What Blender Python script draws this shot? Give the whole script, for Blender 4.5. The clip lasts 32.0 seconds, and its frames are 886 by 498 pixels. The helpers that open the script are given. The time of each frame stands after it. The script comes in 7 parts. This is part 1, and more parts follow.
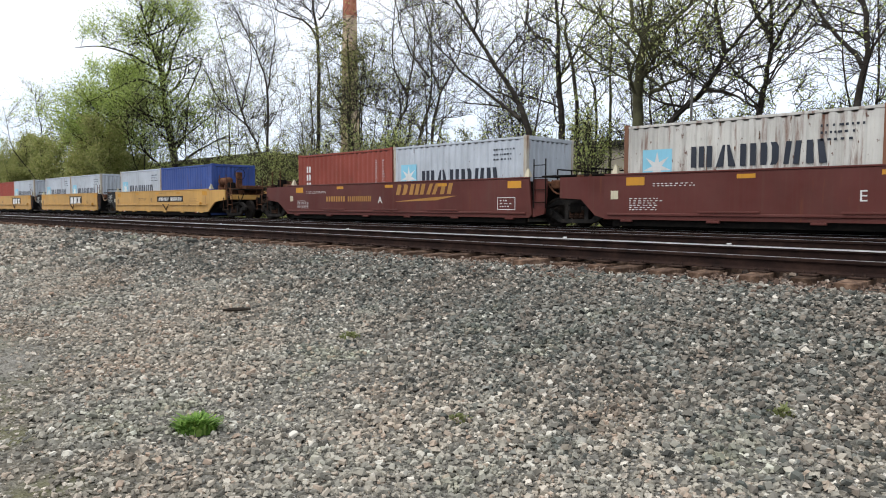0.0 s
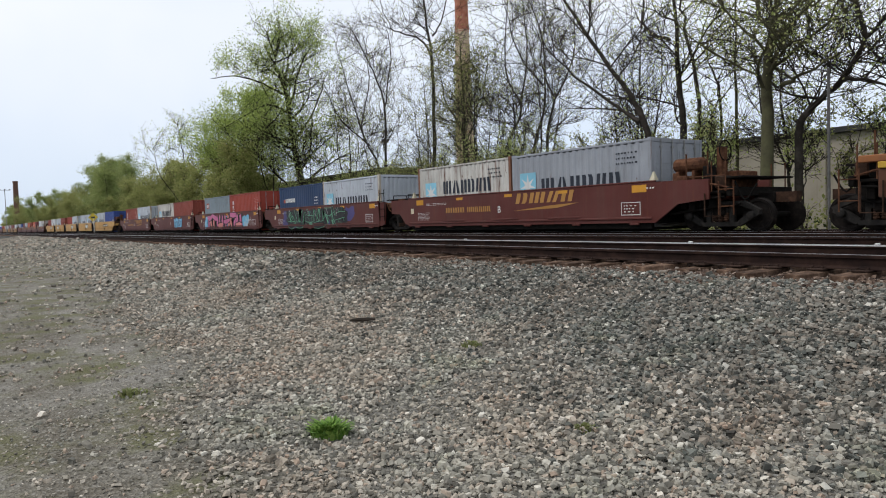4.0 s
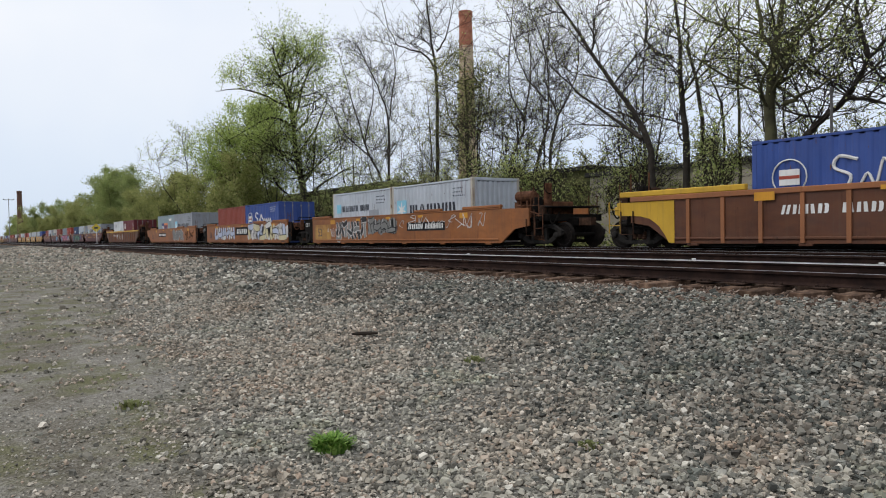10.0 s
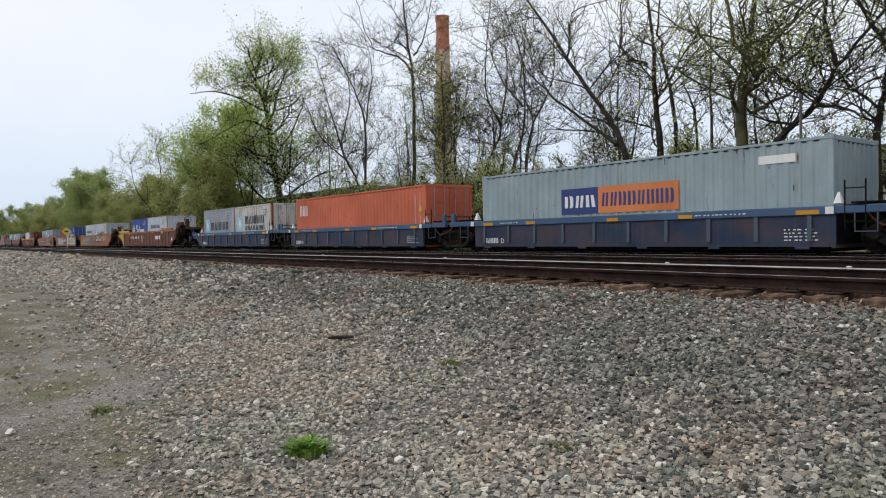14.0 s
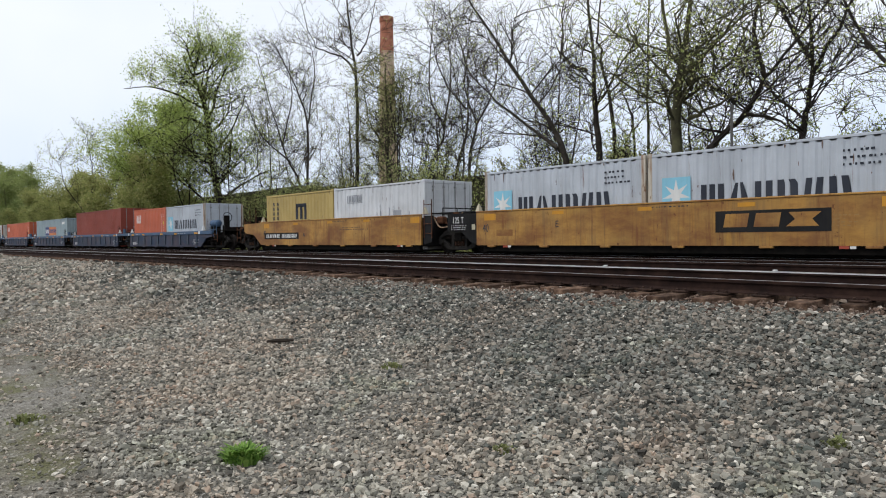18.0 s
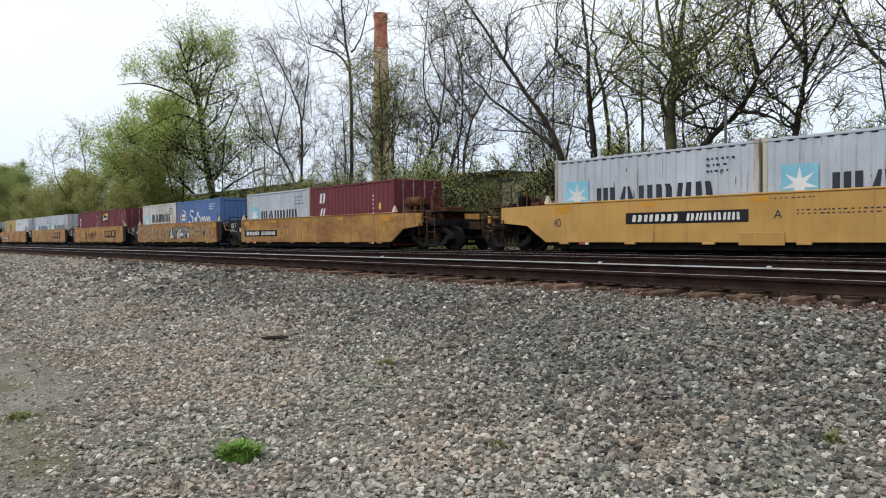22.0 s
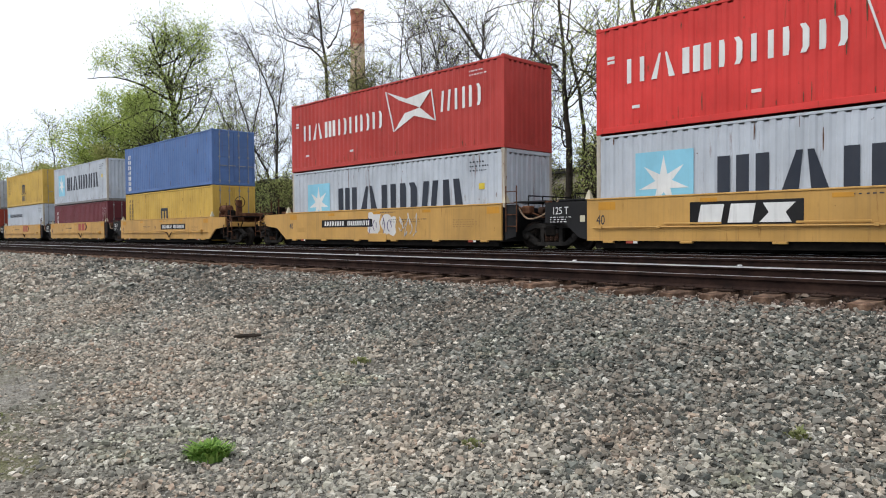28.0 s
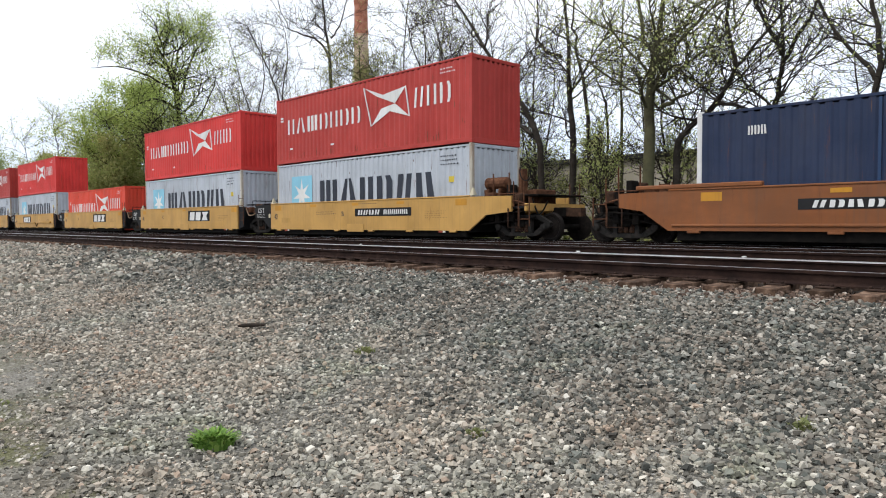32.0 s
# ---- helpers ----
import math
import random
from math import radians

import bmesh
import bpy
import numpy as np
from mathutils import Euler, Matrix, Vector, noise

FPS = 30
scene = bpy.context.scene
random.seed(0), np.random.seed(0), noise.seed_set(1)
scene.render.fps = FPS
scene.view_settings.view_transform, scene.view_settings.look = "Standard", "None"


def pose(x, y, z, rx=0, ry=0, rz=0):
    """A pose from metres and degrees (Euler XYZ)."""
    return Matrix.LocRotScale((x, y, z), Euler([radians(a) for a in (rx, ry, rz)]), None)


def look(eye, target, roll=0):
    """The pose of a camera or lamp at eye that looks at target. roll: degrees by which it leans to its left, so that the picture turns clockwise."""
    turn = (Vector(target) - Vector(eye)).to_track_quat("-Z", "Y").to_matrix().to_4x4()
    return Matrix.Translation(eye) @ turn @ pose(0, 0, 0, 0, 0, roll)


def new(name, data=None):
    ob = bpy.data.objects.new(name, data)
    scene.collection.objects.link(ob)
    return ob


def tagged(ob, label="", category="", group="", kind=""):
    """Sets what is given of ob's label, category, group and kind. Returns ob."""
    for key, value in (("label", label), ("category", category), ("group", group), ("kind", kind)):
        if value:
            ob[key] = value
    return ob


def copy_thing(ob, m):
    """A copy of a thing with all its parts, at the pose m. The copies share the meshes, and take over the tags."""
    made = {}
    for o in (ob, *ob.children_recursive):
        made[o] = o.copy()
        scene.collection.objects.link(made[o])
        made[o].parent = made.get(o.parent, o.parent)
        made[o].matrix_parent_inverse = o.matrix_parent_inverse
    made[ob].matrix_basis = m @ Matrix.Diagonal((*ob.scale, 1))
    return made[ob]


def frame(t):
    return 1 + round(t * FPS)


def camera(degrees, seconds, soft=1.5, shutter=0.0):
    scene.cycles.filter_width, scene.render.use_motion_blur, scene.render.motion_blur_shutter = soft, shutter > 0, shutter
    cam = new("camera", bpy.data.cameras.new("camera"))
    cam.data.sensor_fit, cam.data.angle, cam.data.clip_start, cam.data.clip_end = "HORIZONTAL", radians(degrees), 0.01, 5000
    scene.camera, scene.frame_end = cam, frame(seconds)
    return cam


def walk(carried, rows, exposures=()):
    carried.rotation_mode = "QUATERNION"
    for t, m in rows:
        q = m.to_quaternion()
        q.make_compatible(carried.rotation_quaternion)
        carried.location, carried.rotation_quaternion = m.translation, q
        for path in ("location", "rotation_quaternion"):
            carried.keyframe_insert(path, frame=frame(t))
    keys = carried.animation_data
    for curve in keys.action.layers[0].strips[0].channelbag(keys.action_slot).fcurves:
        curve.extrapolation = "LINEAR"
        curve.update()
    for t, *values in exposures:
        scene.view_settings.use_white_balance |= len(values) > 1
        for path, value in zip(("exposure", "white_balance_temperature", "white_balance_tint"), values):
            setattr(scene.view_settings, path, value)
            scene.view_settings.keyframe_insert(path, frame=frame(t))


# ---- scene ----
# X runs along the railway, Y away from the viewer across it, Z up; the rail tops lie at z = 0.
cam = camera(65.4, 32.0, soft=1.05)
PATH = [
    (0, pose(-0.000, 0.051, 0.579, 86.52, -0.18, 45.11)),
    (0.5, pose(0.006, 0.024, 0.574, 87.67, 0.78, 48.99)),
    (1, pose(0.010, 0.018, 0.579, 88.11, 1.71, 50.90)),
    (1.5, pose(0.015, 0.011, 0.578, 87.35, 1.77, 50.78)),
    (2, pose(0.014, 0.011, 0.582, 87.38, 2.15, 51.81)),
    (2.5, pose(0.005, 0.001, 0.580, 87.04, 1.95, 53.24)),
    (3, pose(0.013, 0.001, 0.577, 87.00, 2.10, 54.62)),
    (3.5, pose(0.012, 0.004, 0.579, 86.81, 2.02, 54.54)),
    (4, pose(0.016, 0.009, 0.576, 87.45, 1.72, 54.71)),
    (4.5, pose(0.019, -0.000, 0.572, 88.81, 1.37, 55.18)),
    (6.5, pose(0.005, -0.009, 0.574, 88.46, 1.42, 54.80)),
    (7, pose(0.002, -0.010, 0.576, 88.48, 1.59, 54.86)),
    (7.5, pose(0.006, -0.008, 0.572, 88.72, 1.62, 54.83)),
    (8, pose(0.010, -0.008, 0.573, 88.85, 1.48, 54.61)),
    (8.5, pose(0.009, -0.008, 0.574, 88.59, 1.70, 54.64)),
    (9, pose(0.006, -0.006, 0.578, 88.41, 1.68, 55.22)),
    (9.5, pose(0.007, -0.004, 0.579, 88.67, 1.45, 54.99)),
    (10, pose(0.004, -0.008, 0.579, 88.64, 1.09, 54.88)),
    (10.5, pose(0.002, -0.004, 0.581, 88.67, 1.03, 54.54)),
    (11, pose(0.012, 0.006, 0.579, 88.96, 0.86, 53.83)),
    (11.5, pose(0.007, -0.004, 0.578, 89.26, 1.02, 53.70)),
    (12, pose(0.006, -0.006, 0.575, 89.39, 0.77, 53.52)),
    (12.5, pose(0.006, -0.006, 0.581, 89.33, 0.57, 52.31)),
    (13, pose(0.012, 0.009, 0.580, 89.46, 1.16, 52.12)),
    (13.5, pose(0.011, 0.000, 0.578, 89.52, 1.12, 52.39)),
    (14, pose(0.011, -0.007, 0.571, 88.95, 1.02, 52.95)),
    (14.5, pose(0.009, -0.006, 0.573, 88.67, 0.83, 52.42)),
    (16.5, pose(0.014, -0.009, 0.587, 88.43, 0.48, 49.70)),
    (17, pose(0.019, -0.001, 0.585, 89.21, 0.71, 49.05)),
    (17.5, pose(0.023, 0.005, 0.590, 89.36, 0.43, 48.75)),
    (18, pose(0.018, 0.005, 0.584, 89.01, 0.64, 48.24)),
    (18.5, pose(0.010, 0.000, 0.579, 89.25, 0.79, 47.44)),
    (19, pose(0.010, 0.006, 0.581, 88.96, 0.62, 47.25)),
    (19.5, pose(0.008, 0.004, 0.579, 88.94, 0.56, 47.19)),
    (20, pose(0.011, 0.005, 0.577, 88.87, 0.39, 47.55)),
    (20.5, pose(0.001, 0.008, 0.581, 88.61, 0.47, 47.45)),
    (21, pose(-0.001, 0.009, 0.580, 88.41, 0.34, 47.48)),
    (21.5, pose(0.003, 0.011, 0.570, 88.48, 0.34, 47.47)),
    (22, pose(0.007, 0.001, 0.578, 88.76, 0.68, 47.77)),
    (22.5, pose(0.006, -0.000, 0.573, 88.35, 0.78, 47.95)),
    (23, pose(-0.002, -0.004, 0.580, 88.17, 0.65, 48.43)),
    (23.5, pose(0.007, 0.009, 0.581, 88.55, 0.40, 47.71)),
    (24, pose(-0.002, 0.016, 0.580, 88.59, 0.66, 47.35)),
    (24.5, pose(-0.003, 0.014, 0.575, 88.97, 0.36, 46.39)),
    (25, pose(0.004, 0.029, 0.580, 88.72, 0.55, 45.45)),
    (25.5, pose(-0.003, 0.011, 0.575, 88.66, 0.26, 45.41)),
    (27.5, pose(0.006, 0.017, 0.576, 88.58, 0.28, 46.00)),
    (28, pose(0.006, 0.028, 0.578, 88.56, 0.43, 45.81)),
    (28.5, pose(-0.000, 0.021, 0.577, 88.67, 0.26, 46.05)),
    (29, pose(-0.000, 0.025, 0.573, 88.52, -0.33, 45.12)),
    (29.5, pose(-0.008, 0.023, 0.575, 88.22, -0.41, 44.59)),
    (30, pose(-0.007, 0.026, 0.570, 88.35, -0.05, 44.69)),
    (30.5, pose(0.001, 0.022, 0.570, 88.23, 0.07, 45.30)),
    (31, pose(-0.001, 0.020, 0.568, 88.02, 0.46, 45.50)),
    (31.5, pose(0.005, 0.024, 0.573, 87.99, -0.05, 46.44)),
    (32, pose(-0.002, 0.020, 0.572, 87.80, 0.24, 46.07)),
]
walk(cam, PATH, [(0.0, 0.5, 6500, 10), (1.0, 0.4, 6500, 10), (4.0, 0.1, 6500, 10), (9.0, 0.04, 6500, 10), (13.0, 0.06, 6500, 10), (19.0, 0.18, 6500, 10), (23.0, 0.3, 6500, 10), (28.0, 0.45, 6500, 10), (32.0, 0.52, 6500, 10)])

# ---- sky and light: an overcast spring day ----
world = bpy.data.worlds.new("overcast_sky")
scene.world = world
world.use_nodes = True
wn, wl = world.node_tree.nodes, world.node_tree.links
back = wn["Background"]
sky = wn.new("ShaderNodeTexSky")
sky.sky_type, sky.sun_disc = "NISHITA", False
sky.sun_elevation, sky.sun_rotation = radians(50), radians(150)
dim = wn.new("ShaderNodeVectorMath")
dim.operation = "SCALE"
dim.inputs["Scale"].default_value = 0.11
wl.new(sky.outputs["Color"], dim.inputs[0])
cloud = wn.new("ShaderNodeTexNoise")
cloud.inputs["Scale"].default_value = 2.2
cloud.inputs["Detail"].default_value = 4
ramp = wn.new("ShaderNodeValToRGB")
ramp.color_ramp.elements[0].position, ramp.color_ramp.elements[0].color = 0.3, (0.78, 0.85, 0.97, 1)
ramp.color_ramp.elements[1].position, ramp.color_ramp.elements[1].color = 0.62, (0.945, 0.965, 1.0, 1)
wl.new(cloud.outputs["Fac"], ramp.inputs["Fac"])
way = wn.new("ShaderNodeTexCoord")
up = wn.new("ShaderNodeSeparateXYZ")
wl.new(way.outputs["Generated"], up.inputs[0])
low = wn.new("ShaderNodeValToRGB")
low.color_ramp.elements[0].position, low.color_ramp.elements[0].color = 0.0, (0.66, 0.75, 0.88, 1)
low.color_ramp.elements[1].position, low.color_ramp.elements[1].color = 0.27, (1, 1, 1, 1)
wl.new(up.outputs["Z"], low.inputs["Fac"])
haze = wn.new("ShaderNodeMix")
haze.data_type, haze.blend_type = "RGBA", "MULTIPLY"
haze.inputs["Factor"].default_value = 1.0
wl.new(ramp.outputs["Color"], haze.inputs["A"])
wl.new(low.outputs["Color"], haze.inputs["B"])
veil = wn.new("ShaderNodeMix")
veil.data_type = "RGBA"
veil.inputs["Factor"].default_value = 0.88
wl.new(dim.outputs[0], veil.inputs["A"])
wl.new(haze.outputs["Result"], veil.inputs["B"])
wl.new(veil.outputs["Result"], back.inputs["Color"])
back.inputs["Strength"].default_value = 1.04
sun = new("sun", bpy.data.lights.new("sun", "SUN"))
sun.data.energy, sun.data.angle, sun.data.color = 1.3, radians(20), (1.0, 0.97, 0.92)
sun.matrix_world = look((0, 0, 50), (18, 32, 0))

# ---- materials ----
MATS = {}


def ramp_node(nt, stops):
    r = nt.nodes.new("ShaderNodeValToRGB")
    el = r.color_ramp.elements
    while len(el) < len(stops):
        el.new(0.5)
    for e, (p, c) in zip(el, stops):
        e.position, e.color = p, (*c, 1)
    return r


def noise_node(nt, vec, scale, detail=4, rough=0.6):
    n = nt.nodes.new("ShaderNodeTexNoise")
    n.inputs["Scale"].default_value, n.inputs["Detail"].default_value = scale, detail
    n.inputs["Roughness"].default_value = rough
    nt.links.new(vec, n.inputs["Vector"])
    return n.outputs["Fac"]


def mix_node(nt, fac, a, b, blend="MIX"):
    m = nt.nodes.new("ShaderNodeMix")
    m.data_type, m.blend_type = "RGBA", blend
    for sock, v in ((m.inputs["Factor"], fac), (m.inputs["A"], a), (m.inputs["B"], b)):
        if isinstance(v, (int, float)):
            sock.default_value = v
        elif isinstance(v, tuple):
            sock.default_value = (*v, 1)
        else:
            nt.links.new(v, sock)
    return m.outputs["Result"]


def start_mat(name, rough, metal):
    m = bpy.data.materials.new(name)
    m.use_nodes = True
    nt = m.node_tree
    b = nt.nodes["Principled BSDF"]
    b.inputs["Roughness"].default_value, b.inputs["Metallic"].default_value = rough, metal
    b.inputs["Specular IOR Level"].default_value = 0.12 if rough > 0.7 else 0.2
    tc = nt.nodes.new("ShaderNodeTexCoord")
    return m, nt, b, tc.outputs["Object"]


def add_bump(nt, b, height, strength, dist):
    bump = nt.nodes.new("ShaderNodeBump")
    bump.inputs["Strength"].default_value, bump.inputs["Distance"].default_value = strength, dist
    nt.links.new(height, bump.inputs["Height"])
    nt.links.new(bump.outputs["Normal"], b.inputs["Normal"])


def scaled(nt, vec, s):
    mp = nt.nodes.new("ShaderNodeMapping")
    mp.inputs["Scale"].default_value = s
    nt.links.new(vec, mp.inputs["Vector"])
    return mp.outputs["Vector"]


def paint(name, col, rust=0.25, dirt=0.35, rough=0.55, rustcol=(0.13, 0.045, 0.02), smear=0.0):
    """Weathered paint on steel: faded patches, grime and rust that has run down from scratches."""
    if name in MATS:
        return MATS[name]
    m, nt, b, vec = start_mat(name, rough, 0.0)
    rnd = nt.nodes.new("ShaderNodeObjectInfo")
    off = nt.nodes.new("ShaderNodeVectorMath")
    off.operation = "MULTIPLY_ADD"
    off.inputs[0].default_value = (37.0, 11.0, 23.0)
    nt.links.new(rnd.outputs["Random"], off.inputs[1])
    nt.links.new(vec, off.inputs[2])
    vec = off.outputs[0]
    big = noise_node(nt, vec, 0.6, 5)
    fade = ramp_node(nt, [(0.3, tuple(c * 0.82 for c in col)), (0.7, tuple(min(1, c * 1.08 + 0.012) for c in col))])
    nt.links.new(big, fade.inputs["Fac"])
    streak = noise_node(nt, scaled(nt, vec, (4.0, 4.0, 0.35)), 1.6, 6, 0.7)
    sm = ramp_node(nt, [(0.70 - 0.22 * rust, (0, 0, 0)), (0.84 - 0.16 * rust, (1, 1, 1))])
    nt.links.new(streak, sm.inputs["Fac"])
    grime = noise_node(nt, scaled(nt, vec, (1.2, 1.2, 0.5)), 1.1, 6, 0.65)
    gm = ramp_node(nt, [(0.42, (0, 0, 0)), (0.85, (dirt, dirt, dirt))])
    nt.links.new(grime, gm.inputs["Fac"])
    c1 = mix_node(nt, gm.outputs["Color"], fade.outputs["Color"], (0.085, 0.072, 0.06))
    c2 = mix_node(nt, sm.outputs["Color"], c1, rustcol)
    chips = ramp_node(nt, [(0.78 - 0.16 * rust, (0, 0, 0)), (0.81 - 0.15 * rust, (0.85, 0.85, 0.85))])
    nt.links.new(noise_node(nt, scaled(nt, vec, (1.0, 1.0, 0.55)), 7.5, 5, 0.6), chips.inputs["Fac"])
    c2 = mix_node(nt, chips.outputs["Color"], c2, tuple(v * 0.75 for v in rustcol))
    runs = noise_node(nt, scaled(nt, vec, (9.0, 9.0, 0.22)), 1.3, 4, 0.6)
    rm = ramp_node(nt, [(0.52, (0, 0, 0)), (0.8, (dirt * 0.9,) * 3)])
    nt.links.new(runs, rm.inputs["Fac"])
    c2 = mix_node(nt, rm.outputs["Color"], c2, (0.10, 0.075, 0.055))
    if smear:
        sn = ramp_node(nt, [(0.42, (0, 0, 0)), (0.62, (smear,) * 3)])
        nt.links.new(noise_node(nt, scaled(nt, vec, (0.55, 1.0, 1.3)), 1.0, 7, 0.68), sn.inputs["Fac"])
        c2 = mix_node(nt, sn.outputs["Color"], c2, (0.16, 0.062, 0.026))
    nt.links.new(c2, b.inputs["Base Color"])
    add_bump(nt, b, noise_node(nt, vec, 9, 4), 0.12, 0.01)
    MATS[name] = m
    return m


def rough_mat(name, cols, scale=3.0, rough=0.9, metal=0.0, bump=0.3, fine=30, random=0.0, island=False, dist=0.01):
    """A mottled matt surface from three colours."""
    if name in MATS:
        return MATS[name]
    m, nt, b, vec = start_mat(name, rough, metal)
    n1 = noise_node(nt, vec, scale, 6, 0.65)
    r = ramp_node(nt, [(0.3, cols[0]), (0.5, cols[1]), (0.7, cols[2])])
    nt.links.new(n1, r.inputs["Fac"])
    c = r.outputs["Color"]
    if random or island:
        if island:
            g = nt.nodes.new("ShaderNodeNewGeometry")
            src = g.outputs["Random Per Island"]
        else:
            src = nt.nodes.new("ShaderNodeObjectInfo").outputs["Random"]
        rr = ramp_node(nt, [(0.0, (1 - random,) * 3), (1.0, (1 + random,) * 3)])
        nt.links.new(src, rr.inputs["Fac"])
        c = mix_node(nt, 1.0, c, rr.outputs["Color"], "MULTIPLY")
    nt.links.new(c, b.inputs["Base Color"])
    if bump:
        add_bump(nt, b, noise_node(nt, vec, fine, 4), bump, dist)
    MATS[name] = m
    return m


def island_mat(name, stops, rough=0.9, spec=0.3, translucent=0.0, patches=False):
    """Each loose piece takes one colour of the list."""
    m, nt, b, vec = start_mat(name, rough, 0.0)
    b.inputs["Specular IOR Level"].default_value = spec
    g = nt.nodes.new("ShaderNodeNewGeometry")
    r = ramp_node(nt, stops)
    nt.links.new(g.outputs["Random Per Island"], r.inputs["Fac"])
    c = mix_node(nt, 0.35, r.outputs["Color"], mix_node(nt, noise_node(nt, vec, 25, 3), (0.5, 0.5, 0.5), (1.2, 1.2, 1.2)), "MULTIPLY")
    if patches:
        earth = ramp_node(nt, [(0.28, (0.90, 0.95, 0.78)), (0.42, (1.0, 1.0, 0.95)), (0.55, (1.05, 0.98, 0.90)), (0.66, (1.0, 0.87, 0.76))])
        nt.links.new(noise_node(nt, vec, 0.75, 6, 0.7), earth.inputs["Fac"])
        c = mix_node(nt, 1.0, c, earth.outputs["Color"], "MULTIPLY")
    nt.links.new(c, b.inputs["Base Color"])
    if translucent:
        t = nt.nodes.new("ShaderNodeBsdfTranslucent")
        nt.links.new(c, t.inputs["Color"])
        ms = nt.nodes.new("ShaderNodeMixShader")
        ms.inputs["Fac"].default_value = translucent
        nt.links.new(b.outputs["BSDF"], ms.inputs[1])
        nt.links.new(t.outputs["BSDF"], ms.inputs[2])
        nt.links.new(ms.outputs["Shader"], nt.nodes["Material Output"].inputs["Surface"])
    MATS[name] = m
    return m


COLS = dict(
    maersk=(0.465, 0.502, 0.548), maersk_grey=(0.30, 0.32, 0.35), sealand=(0.57, 0.555, 0.51), white=(0.62, 0.64, 0.66),
    brown_red=(0.24, 0.05, 0.032), bright_red=(0.62, 0.040, 0.034), orange_red=(0.31, 0.050, 0.031), dark_red=(0.135, 0.025, 0.032),
    coral=(0.52, 0.125, 0.062), tal_grey=(0.22, 0.27, 0.30), navy=(0.018, 0.045, 0.11), blue=(0.035, 0.075, 0.27),
    mid_blue=(0.085, 0.16, 0.35), yellow_tan=(0.45, 0.335, 0.12), msc_yellow=(0.56, 0.36, 0.07), dull_red=(0.43, 0.045, 0.036), flame_red=(0.68, 0.068, 0.034), pono=(0.27, 0.34, 0.36), night=(0.014, 0.026, 0.065))
BOX = {k: paint("container_" + k, c, rust=0.85 if k == "sealand" else 0.45, dirt=0.4 if k == "sealand" else 0.13 if k.endswith("_red") or k == "coral" else 0.2) for k, c in COLS.items()}
YELLOW = paint("car_yellow", (0.52, 0.295, 0.08), 0.35, 0.32)
YELLOW_OLD = paint("car_yellow_worn", (0.45, 0.24, 0.055), 0.7, 0.7, smear=0.75)
OXIDE = paint("car_oxide_red", (0.096, 0.021, 0.0155), 0.4, 0.25)
ORANGE = paint("car_orange", (0.31, 0.11, 0.03), 0.5, 0.5, smear=0.6)
DEEP_ORANGE = paint("car_deep_orange", (0.24, 0.08, 0.022), 0.5, 0.5, smear=0.6)
RUSTY = paint("car_rusty_brown", (0.090, 0.035, 0.020), 0.6, 0.4, rustcol=(0.030, 0.014, 0.009), smear=0.45)
RIB_RUST = paint("rib_rust_orange", (0.30, 0.115, 0.045), 0.4, 0.35)
CHROME_YELLOW = paint("car_bright_yellow", (0.55, 0.33, 0.03), 0.3, 0.35)
BLUE_TOP = paint("car_blue", (0.045, 0.095, 0.175), 0.3, 0.35)
BLUE_SIDE = paint("car_dull_blue", (0.012, 0.030, 0.066), 0.35, 0.4, smear=0.25)
BLACK_PAINT = paint("black_paint", (0.011, 0.011, 0.012), 0.05, 0.08, 0.75)
GEAR = rough_mat("running_gear_grime", [(0.004, 0.0037, 0.0034), (0.008, 0.007, 0.006), (0.017, 0.013, 0.011)], 5, 0.95, 0.0)
RUST_GEAR = rough_mat("rusty_steel", [(0.018, 0.011, 0.008), (0.042, 0.023, 0.015), (0.09, 0.046, 0.028)], 6, 0.85, 0.0)
END_RUST = rough_mat("brown_rusted_fittings", [(0.04, 0.018, 0.011), (0.09, 0.04, 0.022), (0.16, 0.075, 0.04)], 6, 0.9, 0.0)
PALE_HOSE = rough_mat("dusty_hose", [(0.16, 0.11, 0.07), (0.26, 0.18, 0.12), (0.36, 0.27, 0.19)], 6, 0.9)
CAST = rough_mat("dusty_cast_steel", [(0.010, 0.0095, 0.009), (0.021, 0.0195, 0.018), (0.040, 0.034, 0.029)], 5, 0.9)
BLUE_RIB = paint("dusty_blue_rib", (0.06, 0.085, 0.115), 0.3, 0.4)
WHEEL = rough_mat("wheel_steel", [(0.006, 0.005, 0.0045), (0.011, 0.009, 0.008), (0.022, 0.017, 0.014)], 8, 0.9, 0.0)
WHITE_INK = paint("white_lettering", (0.72, 0.72, 0.70), 0.1, 0.25)
DARK_INK = paint("dark_lettering", (0.022, 0.028, 0.042), 0.0, 0.12)
SKY_INK = paint("light_blue_panel", (0.24, 0.54, 0.68), 0.05, 0.15)
ORANGE_INK = paint("orange_reflector", (0.56, 0.26, 0.022), 0.1, 0.3)
GOLD_INK = paint("gold_lettering", (0.40, 0.20, 0.05), 0.1, 0.2)
FAINT_INK = paint("faded_stencil", (0.30, 0.17, 0.055), 0.1, 0.2)
RED_INK = paint("red_lettering", (0.34, 0.06, 0.035), 0.1, 0.2)
NAVY_INK = paint("navy_panel", (0.03, 0.05, 0.17), 0.05, 0.15)
COPPER_INK = paint("orange_panel", (0.60, 0.19, 0.06), 0.05, 0.15)
CREAM_INK = paint("cream_sticker", (0.55, 0.50, 0.36), 0.1, 0.3)
SUN_INK = paint("yellow_sticker", (0.62, 0.47, 0.05), 0.05, 0.15)
